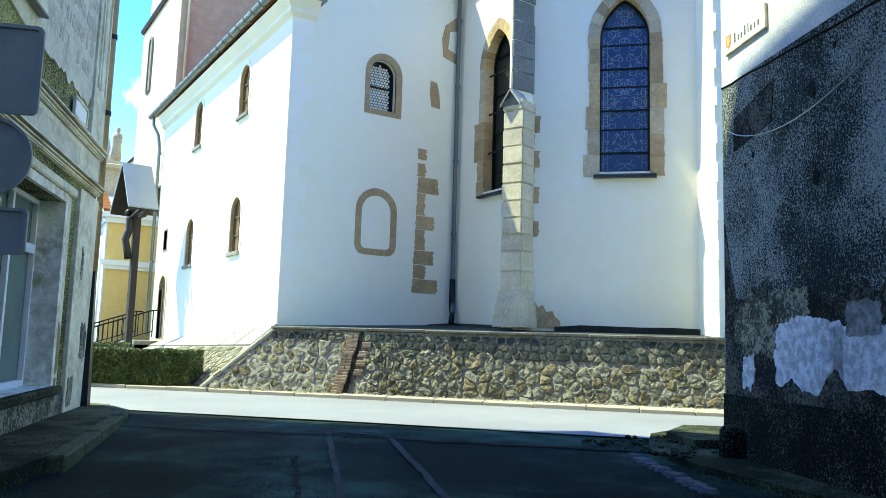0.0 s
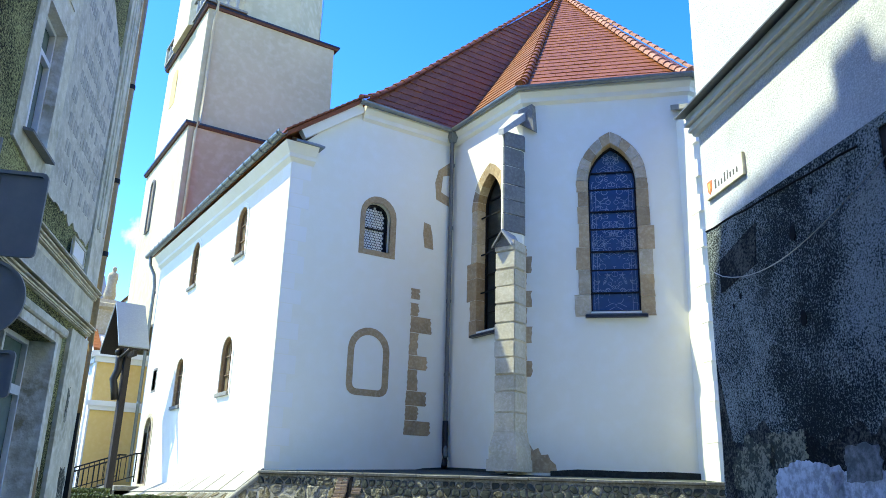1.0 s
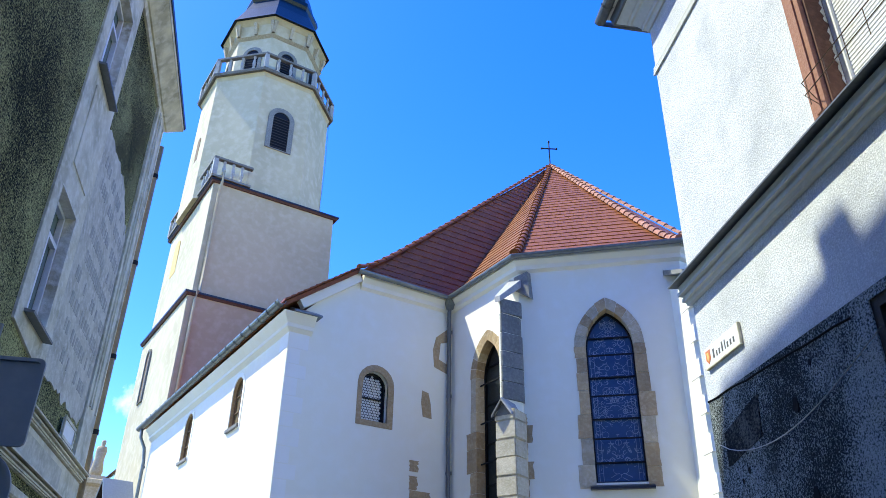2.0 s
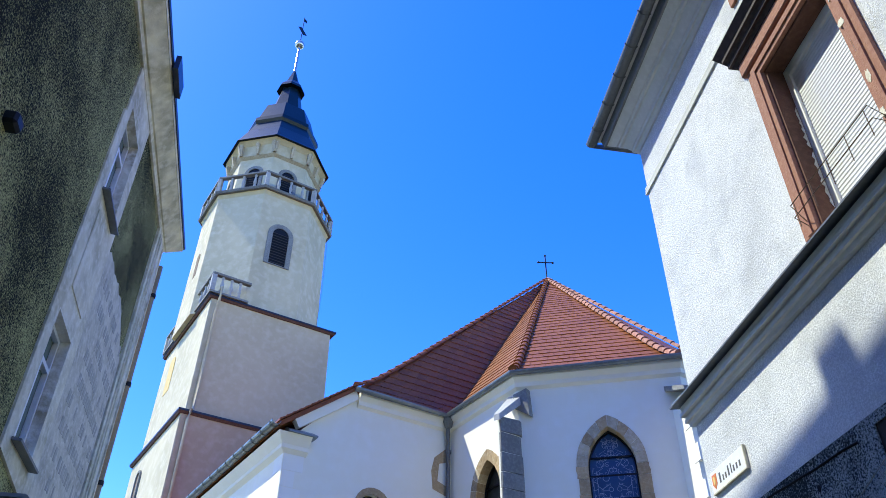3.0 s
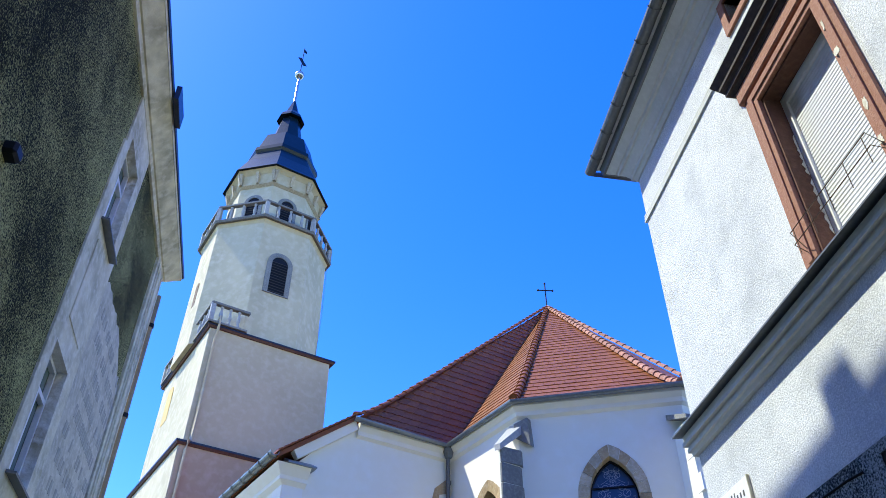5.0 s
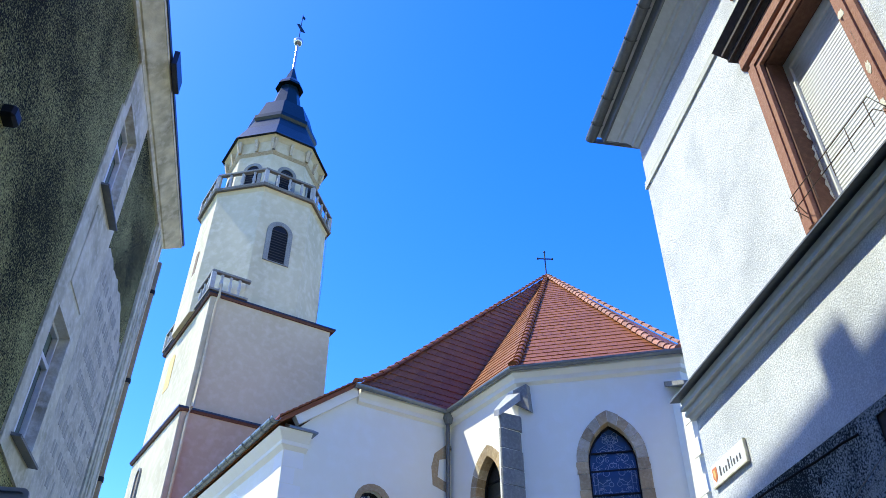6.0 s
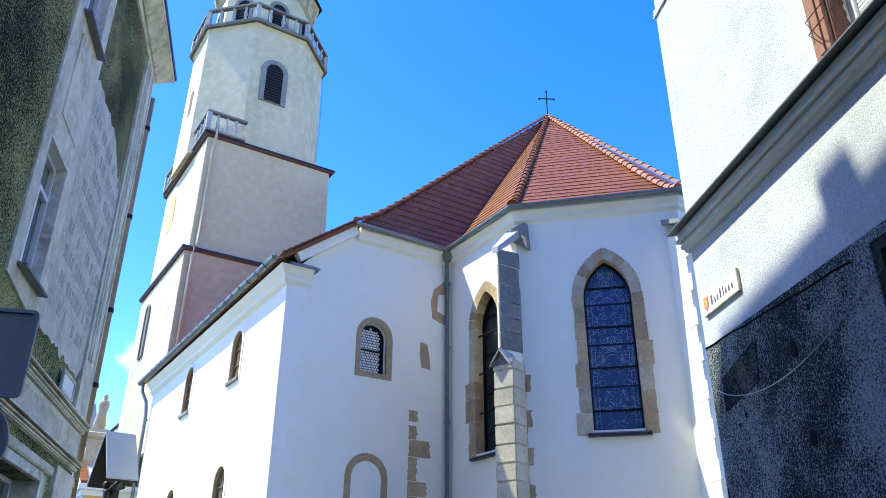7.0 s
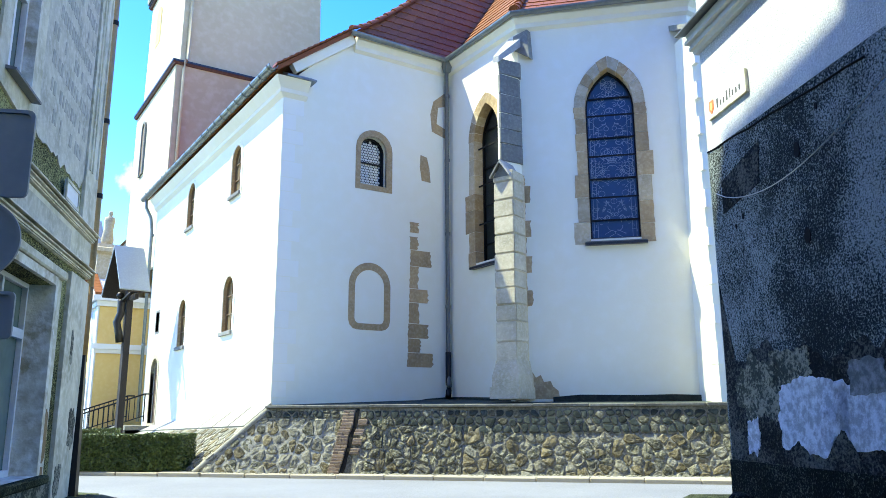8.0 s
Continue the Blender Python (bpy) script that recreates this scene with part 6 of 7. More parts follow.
# blackened lower zone, flaked patches and plinth
def blob(u0, u1, z0, z1, amp, sd, n=150):
    """A flake's outline."""
    cu, cz = (u0 + u1) / 2, (z0 + z1) / 2
    pts = []
    for i in range(n):
        t = 2 * math.pi * i / n
        k = 1 + amp * noise.noise((math.cos(t) * 2.2 + sd, math.sin(t) * 2.2, sd)) + 0.3 * amp * noise.noise((math.cos(t) * 7 + sd, math.sin(t) * 7, sd + 4)) + 0.16 * amp * noise.noise((math.cos(t) * 21 + sd, math.sin(t) * 21, sd + 9))
        c, s = math.cos(t), math.sin(t)
        sq = 1 / max(abs(c), abs(s)) ** 0.75
        pts.append((cu + (u1 - u0) / 2 * c * k * sq * 0.93, cz + (z1 - z0) / 2 * s * k * sq * 0.93))
    return pts


bm = bmesh.new()
top = [(0.03 + i * 0.04, 1.98 + 0.32 * noise.noise((i * 0.07, 2, 7)) + 0.08 * noise.noise((i * 0.23, 5, 7)) + 0.03 * noise.noise((i * 0.83, 5, 3)) + max(0.0, 0.9 - i * 0.15)) for i in range(180)]
sheet(bm, [(top[-1][0], 0.78)] + top[::-1] + [(0.03, 0.78)], [], -0.008, 0.01, RIGHT)
part("damp_zone", bm, DAMP_RENDER, house, "black damp flaking render")
bm = bmesh.new()
sheet(bm, [(24, -0.3), (24, 0.86)] + [(6.5 - i * 0.25, 0.84 + 0.015 * noise.noise((i, 3, 3))) for i in range(27)] + [(-0.02, -0.3)], [], -0.03, 0.01, RIGHT)
part("plinth", bm, BLACK_CEMENT, house, "dark cement plinth")
for args, mat, nm in (((1.06, 2.3, 0.93, 1.72, 0.22, 3), PATCH_WHITE, "whitewash_patch"), ((1.9, 3.6, 0.98, 1.62, 0.3, 8), PATCH_WHITE, "whitewash_patch"), ((0.42, 0.68, 0.92, 1.3, 0.5, 21), PATCH_WHITE, "whitewash_patch"),
                      ((0.28, 1.2, 1.25, 1.95, 0.5, 14), EARTH_RENDER, "render_flake"), ((1.0, 1.75, 1.62, 2.02, 0.5, 17), EARTH_RENDER, "render_flake")):
    bm = bmesh.new()
    sheet(bm, blob(*args), [], -0.014 if mat is PATCH_WHITE else -0.011, 0.01, RIGHT)
    part(nm, bm, mat, house)
bm = bmesh.new()
def peak(u0, u1, high, sd):
    """A ragged rounded notch standing on the plinth."""
    pts = []
    for i in range(29):
        x = -1 + 2 * i / 28
        pts.append(((u0 + u1) / 2 - (u1 - u0) / 2 * x, 0.845 + high * (1 - abs(x) ** 1.25) * (1 + 0.22 * noise.noise((x * 3, sd, 1)) + 0.1 * noise.noise((x * 9, sd, 5)))))
    return [(u0, 0.82), (u1, 0.82)] + pts


sheet(bm, peak(1.1, 1.7, 0.24, 41), [], -0.0205, 0.0, RIGHT)
part("damp_stain_flake", bm, DAMP_RENDER, house)
bm = bmesh.new()
sheet(bm, peak(1.8, 2.42, 0.36, 47), [], -0.0205, 0.0, RIGHT)
part("damp_stain_flake", bm, DAMP_RENDER, house)
bm = bmesh.new()
sheet(bm, blob(2.28, 2.8, 1.5, 1.84, 0.2, 52, 80), [], -0.018, 0.0, RIGHT)
part("plaster_flake", bm, FADED_GREY, house, "loose grey plaster flake")
bm = bmesh.new()
sheet(bm, [(0.28, 3.72), (1.12, 3.86), (1.18, 4.32), (1.08, 4.31), (0.3, 4.12)], [], -0.008, 0.01, RIGHT)
part("cement_repair", bm, DAMP_RENDER, house, "dark cement repair patch")
# thin black plates paint the darkness inside small holes
for u, z, r in ((1.87, 3.98, 0.07), (1.9, 3.08, 0.07), (0.55, 3.5, 0.025), (0.72, 3.58, 0.03), (2.25, 4.3, 0.03)):
    bm = bmesh.new()
    sheet(bm, [(u + r * 0.7 * math.cos(t) * (1 + 0.4 * noise.noise((u, t, 1))), z + r * 1.2 * math.sin(t)) for t in [k * 0.7 for k in range(9)]], [], -0.01, 0.02, RIGHT)
    part("wall_hole", bm, GAP_BLACK, house)
bm = bmesh.new()
tube(bm, [RIGHT @ Vector((0.2 + 3.2 * i / 16, -0.03, 4.0 - 0.62 * math.sin(math.pi * (i / 16) ** 0.8) * 0.55 + 0.2 * i / 16)) for i in range(17)], 0.006, 5)
part("slack_cable", bm, ZINC_BRIGHT, house)
# storey ledge: sheet cover over a moulding
def ledge(m, u0, u1, z, parent, mat_top, mat_mould, out=0.3, tall=1.0):
    bm = bmesh.new()
    hull(bm, [m @ Vector(p) for p in ((u0, -0.06, z - 0.30 * tall), (u1, -0.06, z - 0.30 * tall), (u1, 0.02, z - 0.30 * tall), (u0, 0.02, z - 0.30 * tall))], [m @ Vector(p) for p in ((u0, -out + 0.1, z - 0.04), (u1, -out + 0.1, z - 0.04), (u1, 0.02, z - 0.04), (u0, 0.02, z - 0.04))])
    bmesh.ops.recalc_face_normals(bm, faces=bm.faces)
    part("ledge_moulding", bm, mat_mould, parent)
    for k, (o, h) in enumerate(((0.085 * out / 0.26, 0.22 * tall), (0.14 * out / 0.26, 0.14 * tall))):
        bm = bmesh.new()
        box(bm, (u0 - 0.02, -o - 0.03, z - h - 0.03 * tall), (u1, 0.0, z - h + 0.02 * tall), m)
        part("ledge_fillet", bm, mat_mould, parent)
    bm = bmesh.new()
    hull(bm, [m @ Vector(p) for p in ((u0 - 0.06, -out - 0.02, z - 0.04), (u1, -out - 0.02, z - 0.04), (u1, 0.01, z), (u0 - 0.06, 0.01, z))], [m @ Vector(p) for p in ((u0 - 0.06, -out - 0.02, z - 0.02), (u1, -out - 0.02, z - 0.02), (u1, 0.01, z + 0.06), (u0 - 0.06, 0.01, z + 0.06))])
    bmesh.ops.recalc_face_normals(bm, faces=bm.faces)
    part("ledge_cover", bm, mat_top, parent, "dark sheet metal cover")


ledge(RIGHT, -0.05, 24, 6.26, house, ZINC_DARK, LEDGE_GREY, 0.26)
END_R = wall_frame(7.93 + 0.6 * 14, 6.06 - 0.8 * 14, -0.6, 0.8)
bm = bmesh.new()
ends = [(7.93, 6.06), (7.93 + 8, 6.06 - 5.4), (7.93 + 8 - 2, 6.06 - 5.4 - 0.8), (8.4, 5.4)]
hull(bm, [Vector((*p, -0.3)) for p in ends], [Vector((*p, 11.72)) for p in ends])
bmesh.ops.recalc_face_normals(bm, faces=bm.faces)
part("road_wall", bm, WHITE_RENDER, house)
for z0, z1, o in ((10.05, 10.085, 0.03), (10.11, 10.145, 0.022), (10.17, 10.2, 0.016)):
    bm = bmesh.new()
    box(bm, (-0.05, -o, z0), (24, 0.01, z1), RIGHT)
    part("string_moulding", bm, LEDGE_GREY, house)
# main cornice and gutter
for k, (z0, z1, o0, o1) in enumerate(((10.98, 11.06, 0.03, 0.06), (11.06, 11.13, 0.09, 0.10), (11.13, 11.30, 0.11, 0.2), (11.30, 11.36, 0.24, 0.26), (11.36, 11.48, 0.28, 0.40), (11.48, 11.66, 0.44, 0.47))):
    bm = bmesh.new()
    hull(bm, [RIGHT @ Vector(p) for p in ((-o0, -o0, z0), (24, -o0, z0), (24, 0.1, z0), (-o0, 0.1, z0))], [RIGHT @ Vector(p) for p in ((-o1, -o1, z1), (24, -o1, z1), (24, 0.1, z1), (-o1, 0.1, z1))])
    bmesh.ops.recalc_face_normals(bm, faces=bm.faces)
    part("cornice", bm, LEDGE_GREY if k < 5 else ZINC_DARK, house)
bm = bmesh.new()
hull(bm, [RIGHT @ Vector(p) for p in ((-0.51, -0.51, 11.662), (24, -0.51, 11.662), (24, 0.1, 11.662), (-0.51, 0.1, 11.662))], [RIGHT @ Vector(p) for p in ((-0.53, -0.53, 11.735), (24, -0.53, 11.735), (24, 0.1, 11.735), (-0.53, 0.1, 11.735))])
bmesh.ops.recalc_face_normals(bm, faces=bm.faces)
part("eave_board", bm, LEDGE_GREY, house)
gg = gutter("eave_gutter", [RIGHT @ Vector((24, -0.6, 11.72)), RIGHT @ Vector((10, -0.6, 11.72)), RIGHT @ Vector((-0.62, -0.6, 11.72)), RIGHT @ Vector((-0.62, 0.4, 11.72))], 0.1, house, ZINC_DARK)
for i in range(14):
    bm = bmesh.new()
    u = -0.2 + i * 0.62
    tube(bm, [RIGHT @ Vector((u, -0.6 + 0.11 * math.cos(t), 11.72 - 0.11 * math.sin(t))) for t in [math.pi * k / 6 for k in range(7)]], 0.012, 4)
    part("gutter_bracket", bm, ZINC_DARK, gg)
bm = bmesh.new()
hull(bm, [RIGHT @ Vector(p) for p in ((-0.5, -0.5, 11.74), (24, -0.5, 11.74), (24, 10, 11.74), (-0.5, 10, 11.74))], [RIGHT @ Vector(p) for p in ((5, 5, 16.5), (20, 5, 16.5), (20, 5.2, 16.5), (5, 5.2, 16.5))])
bmesh.ops.recalc_face_normals(bm, faces=bm.faces)
part("roof", bm, TILE_RED, house)


def shutter_window(op, parent):
    """A window in a moulded red-brown frame with a hood and a white roller shutter."""
    u0, u1, z0, z1 = op[0][0], op[1][0], op[0][1], op[2][1]
    bm = bmesh.new()
    sheet(bm, op, [], 0.28, 0.32, RIGHT)
    w = part("window", bm, SHUTTER, parent, "white roller shutter window")
    for k, (e, d) in enumerate(((0.24, -0.05), (0.15, -0.075), (0.07, -0.055))):
        bm = bmesh.new()
        inner = rect(u0, u1, z0, z1) if k == 2 else rect(u0 - (0.15, 0.07)[k], u1 + (0.15, 0.07)[k], z0, z1 + (0.15, 0.07)[k])
        sheet(bm, [(u0 - e, z0 - 0.02), (u0 - e, z1 + e), (u1 + e, z1 + e), (u1 + e, z0 - 0.02), (inner[1][0], z0 - 0.02), inner[2], inner[3], (inner[0][0], z0 - 0.02)], [], d, 0.02, RIGHT)
        part("frame", bm, RED_FRAME, w, "peeling red-brown frame")
    bm = bmesh.new()
    sheet(bm, [(u0, z0), (u0, z1), (u1, z1), (u1, z0), (u1 - 0.035, z0), (u1 - 0.035, z1 - 0.035), (u0 + 0.035, z1 - 0.035), (u0 + 0.035, z0)], [], 0.0, 0.24, RIGHT)
    part("reveal", bm, RED_DARK, w)
    # old pale paint flaking off the jamb beside the shutter
    for k, (za, zb) in enumerate(((z0 + 0.25, z0 + 1.05), (z0 + 1.1, z0 + 1.75))):
        ring = [(0.2, za), (0.2, zb)] + [(0.19 - 0.05 * abs(noise.noise((i * 0.7, k, 6))) - 0.05 * abs(noise.noise((i * 0.23, k, 2))) * math.sin(math.pi * i / 20), zb + (za - zb) * i / 20) for i in range(1, 20)]
        bm = bmesh.new()
        hull(bm, [RIGHT @ Vector((u0 + 0.034, d, z)) for d, z in ring], [RIGHT @ Vector((u0 + 0.04, d, z)) for d, z in ring])
        bmesh.ops.recalc_face_normals(bm, faces=bm.faces)
        part("paint_flake", bm, PEELING, w, "flaking pale paint")
    for k in range(5):
        zc = z0 + 0.2 + k * 0.42
        bm = bmesh.new()
        sheet(bm, blob(u1 + 0.02 + 0.03 * (k % 3), u1 + 0.08 + 0.03 * (k % 2), zc, zc + 0.1 + 0.05 * (k % 3), 0.6, 90 + k, 24), [], -0.079, -0.05, RIGHT)
        part("paint_flake", bm, PEELING, w, "flaking pale paint")
    bm = bmesh.new()
    sheet(bm, rect(u0 + 0.035, u1 - 0.035, z0, z1 - 0.035), [rect(u0 + 0.12, u1 - 0.12, z0 + 0.04, z1 - 0.16)], 0.21, 0.275, RIGHT)
    part("shutter_guide", bm, WHITE_PAINT, w)
    bm = bmesh.new()
    bevel_box(bm, (u0 + 0.11, 0.245, 0), (u1 - 0.11, 0.279, 0.046), 0.008, Matrix.Identity(4))
    slat = None
    n = int((z1 - z0 - 0.18) / 0.05)
    for i in range(n):
        m = RIGHT @ Matrix.Translation((0, 0, z0 + 0.03 + i * 0.05))
        if slat is None:
            slat = part("slat", bm, SHUTTER, w)
            slat.matrix_basis = m
        else:
            piece("slat", slat.data, w, m)
    bm = bmesh.new()
    hull(bm, [RIGHT @ Vector(p) for p in ((u0 - 0.34, -0.1, z1 + 0.42), (u1 + 0.34, -0.1, z1 + 0.42), (u1 + 0.34, 0.02, z1 + 0.42), (u0 - 0.34, 0.02, z1 + 0.42))], [RIGHT @ Vector(p) for p in ((u0 - 0.46, -0.3, z1 + 0.72), (u1 + 0.46, -0.3, z1 + 0.72), (u1 + 0.46, 0.02, z1 + 0.72), (u0 - 0.46, 0.02, z1 + 0.72))])
    for z, o in ((0.5, 0.17), (0.6, 0.23)):
        box(bm, (u0 - 0.38, -o, z1 + z - 0.03), (u1 + 0.38, 0.0, z1 + z + 0.03), RIGHT)
    bmesh.ops.recalc_face_normals(bm, faces=bm.faces)
    part("hood", bm, HOOD, w, "dark stained window hood")
    bm = bmesh.new()
    bevel_box(bm, (u0 - 0.3, -0.1, z1 + 0.2), (u1 + 0.3, 0.02, z1 + 0.42), 0.02, RIGHT)
    part("frieze", bm, RED_FRAME, w)
    bm = bmesh.new()
    for k, (z, r) in enumerate(((0.14, 0.0), (0.3, 0.0))):
        tube(bm, [RIGHT @ Vector((u0 - 0.1, 0.0, z0 + 0.05)), RIGHT @ Vector((u0 - 0.06, -0.22, z0 + z)), RIGHT @ Vector((u1 + 0.06, -0.22, z0 + z)), RIGHT @ Vector((u1 + 0.1, 0.0, z0 + 0.05))], 0.006, 5)
    for i in range(5):
        u = u0 + (u1 - u0) * i / 4
        tube(bm, [RIGHT @ Vector((u, -0.22, z0 - 0.02)), RIGHT @ Vector((u, -0.22, z0 + 0.3))], 0.005, 4)
    part("flower_rail", bm, RUST, w, "thin rusty wire rail")
    return w


shutter_window(WIN, house)
shutter_window(WIN_B, house)
bm = bmesh.new()
sheet(bm, WIN2, [], 0.3, 0.34, RIGHT)
w = part("window", bm, DARK_GLASS, house)
bm = bmesh.new()
sheet(bm, rect(3.42, 4.88, 10.32, 10.97), [WIN2], -0.04, 0.28, RIGHT)
part("frame", bm, RED_FRAME, w)
bm = bmesh.new()
sheet(bm, [DARKWIN[0], DARKWIN[1], (4.56, 4.5), (3.28, 4.5)], [], 0.2, 0.24, RIGHT)
w = part("window", bm, DARK_GLASS, house)
bm = bmesh.new()
sheet(bm, [DARKWIN[0], DARKWIN[1], (4.56, 4.5), (3.28, 4.5)], [rect(3.38, 4.46, 3.4, 4.4)], 0.02, 0.19, RIGHT)
part("frame", bm, WOOD_DARK, w)
# street name plate: coat of arms as a plain shield, name as bars
plate = thing("street_sign", "white enamel street name plate with orange shield", "sign", RIGHT @ Vector((0.6, -0.03, 5.1)))
PM = RIGHT @ Matrix.Translation((0.16, 0, 4.97))
bm = bmesh.new()
bevel_box(bm, (0, -0.035, 0), (0.92, -0.012, 0.27), 0.008, PM)
part("plate", bm, WHITE_PAINT, plate)
bm = bmesh.new()
box(bm, (0.0, -0.04, -0.012), (0.92, -0.004, 0.004), PM)
box(bm, (0.915, -0.04, -0.012), (0.93, -0.004, 0.27), PM)
part("edge", bm, OLD_CREAM, plate)
bm = bmesh.new()
sheet(bm, [(0.04, 0.22), (0.04, 0.1), (0.1, 0.04), (0.16, 0.1), (0.16, 0.22)], [], -0.04, -0.034, PM)
part("shield", bm, ORANGE, plate)
bm = bmesh.new()
sheet(bm, [(0.07, 0.19), (0.08, 0.11), (0.1, 0.08), (0.13, 0.12), (0.12, 0.19)], [], -0.044, -0.039, PM)
part("shield_mark", bm, YELLOW, plate)
for i, (u, w_, z0, z1) in enumerate(((0.23, 0.07, 0.07, 0.21), (0.32, 0.05, 0.07, 0.16), (0.39, 0.06, 0.07, 0.16), (0.47, 0.06, 0.07, 0.21), (0.55, 0.04, 0.07, 0.21), (0.61, 0.06, 0.07, 0.16), (0.69, 0.06, 0.07, 0.16), (0.77, 0.06, 0.07, 0.16))):
    bm = bmesh.new()
    box(bm, (u, -0.038, z0), (u + w_ * 0.55, -0.034, z1 - 0.02), PM)
    part("bar", bm, SIGN_INK, plate)

# ---- old house on the left of the lane ----
LO = (1.84 - 0.342 * 22, 13.3 - 0.9397 * 22)
LEFT = wall_frame(*LO, 0.342, 0.9397)
old = thing("old_house", "old house with grey roughcast, peeling cream plaster and shop window", "house", (0.5, 9, 0))
LW1, LW2 = rect(17.38, 18.26, 5.02, 6.66), rect(17.38, 18.3, 8.6, 10.2)
SHOP = rect(17.0, 20.1, 0.62, 3.08)
LWX = [rect(11.3, 15.3, 0.62, 3.08)]
bm = bmesh.new()
sheet(bm, rect(0, 22, -0.3, 11.2), [LW1, LW2, SHOP] + LWX, 0, 0.5, LEFT)
part("roughcast_wall", bm, ROUGH_GREY, old, "dark grey roughcast")
# cream parts standing a little proud
def proud(name, outer, holes, d, mat, label=""):
    bm = bmesh.new()
    sheet(bm, outer, holes, -d, 0.02, LEFT)
    return part(name, bm, mat, old, label)


proud("corner_pilaster", rect(21.2, 22.02, 4.2, 10.95), [], 0.05, OLD_CREAM)
for u in (21.34, 21.5, 21.84):
    proud("pilaster_fillet", rect(u, u + 0.06, 5.1, 10.85), [], 0.075, OLD_CREAM)
edge = [(18.63, 4.8)] + [(18.66 + 0.1 * i, 4.72 + 0.14 * noise.noise((i * 0.55, 2, 9)) + 0.05 * noise.noise((i * 1.7, 6, 9))) for i in range(25)] + [(21.18, 4.9), (21.18, 7.98)]
edge += [(21.15 - 0.1 * i, 7.98 + 0.5 * min(1, i / 9) + 0.07 * noise.noise((i * 0.5, 3, 4)) + 0.03 * noise.noise((i * 1.9, 3, 4))) for i in range(1, 25)] + [(18.63, 8.4)]
proud("cream_plaster_patch", edge, [], 0.018, FADED_PLASTER, "peeling cream plaster with faded lettering")
proud("window_band", [(17.1, 4.78), (18.6, 4.6), (18.6, 10.95), (17.2, 10.95), (17.2, 9.9), (17.12, 9.88)], [LW1, LW2], 0.03, OLD_CREAM, "smooth cream plaster round the windows")
proud("band_panel", rect(17.5, 18.3, 7.05, 8.3), [], 0.045, OLD_CREAM)
proud("frieze", rect(0, 22.04, 3.5, 4.06), [], 0.03, OLD_CREAM)
proud("ground_floor_plaster", [(20.22, 0.55), (20.5, 0.55), (20.5, 3.2), (20.22, 3.2)], [], 0.03, OLD_CREAM)
proud("ground_floor_pilaster", rect(20.86, 22.02, -0.1, 3.42), [], 0.06, OLD_CREAM)
proud("ochre_flake", blob(20.26, 20.48, 0.75, 1.45, 0.4, 31, 40), [], 0.036, OCHRE, "ochre brown bare plaster")
for u0, u1, z0, z1, sd in ((20.95, 21.3, 0.25, 0.7, 61), (21.5, 21.9, 0.9, 1.5, 62), (21.2, 21.35, 2.1, 2.6, 63)):
    proud("bare_patch", blob(u0, u1, z0, z1, 0.45, sd, 60), [], 0.0645, EARTH_RENDER, "bare patch of fallen plaster")
proud("ochre_flake", blob(20.25, 20.44, 0.56, 0.72, 0.3, 66, 50), [], 0.036, OCHRE, "ochre brown bare plaster")
proud("frieze_panel", rect(17.0, 20.7, 3.6, 3.98), [], 0.04, FADED_PLASTER)
ledge(LEFT, 0, 22.1, 4.22, old, OLD_CREAM, OLD_CREAM, 0.13, 0.45)
ledge(LEFT, 0, 22.1, 3.64, old, OLD_CREAM, OLD_CREAM, 0.12, 0.45)
# faded lettering: rows of plain worn bars, tilted across the patch
rnd = random.Random(5)
for row in range(9):
    z = 7.95 - row * 0.36
    u = 18.9 + 0.06 * row % 0.3
    while u < 21.05:
        w_ = rnd.uniform(0.06, 0.13)
        if rnd.random() < 0.82 and not (row % 3 == 2 and rnd.random() < 0.35):
            proud("faded_bar", [(u, z), (u + w_, z + 0.01), (u + w_ + 0.02, z + 0.2), (u + 0.02, z + 0.19)], [], 0.0215, FADED_INK)
        u += w_ + rnd.uniform(0.03, 0.06)


def casement(op, parent, mat=None):
    u0, u1, z0, z1 = op[0][0], op[1][0], op[0][1], op[2][1]
    bm = bmesh.new()
    sheet(bm, op, [], 0.17, 0.19, LEFT)
    w = part("window", bm, SHOP_GLASS, parent, "white framed casement window")
    bm = bmesh.new()
    c = (u0 + u1) / 2
    sheet(bm, op, [rect(u0 + 0.06, c - 0.03, z0 + 0.06, z1 - 0.5), rect(c + 0.03, u1 - 0.06, z0 + 0.06, z1 - 0.5), rect(u0 + 0.06, u1 - 0.06, z1 - 0.44, z1 - 0.06)], 0.1, 0.165, LEFT)
    part("frame", bm, WHITE_PAINT, w)
    bm = bmesh.new()
    sheet(bm, rect(u0 - 0.004, u1 + 0.004, z0, z1 + 0.004), [rect(u0 + 0.012, u1 - 0.012, z0 + 0.004, z1 - 0.012)], -0.032, 0.1, LEFT)
    part("reveal", bm, PEELING, w, "peeling white reveal")
    bm = bmesh.new()
    hull(bm, [LEFT @ Vector(p) for p in ((u0 - 0.05, -0.14, z0 - 0.08), (u1 + 0.05, -0.14, z0 - 0.08), (u1 + 0.05, 0.2, z0 - 0.04), (u0 - 0.05, 0.2, z0 - 0.04))], [LEFT @ Vector(p) for p in ((u0 - 0.05, -0.14, z0 - 0.05), (u1 + 0.05, -0.14, z0 - 0.05), (u1 + 0.05, 0.2, z0 + 0.01), (u0 - 0.05, 0.2, z0 + 0.01))])
    bmesh.ops.recalc_face_normals(bm, faces=bm.faces)
    part("sill", bm, ZINC_DARK, w, "dark sheet metal sill")


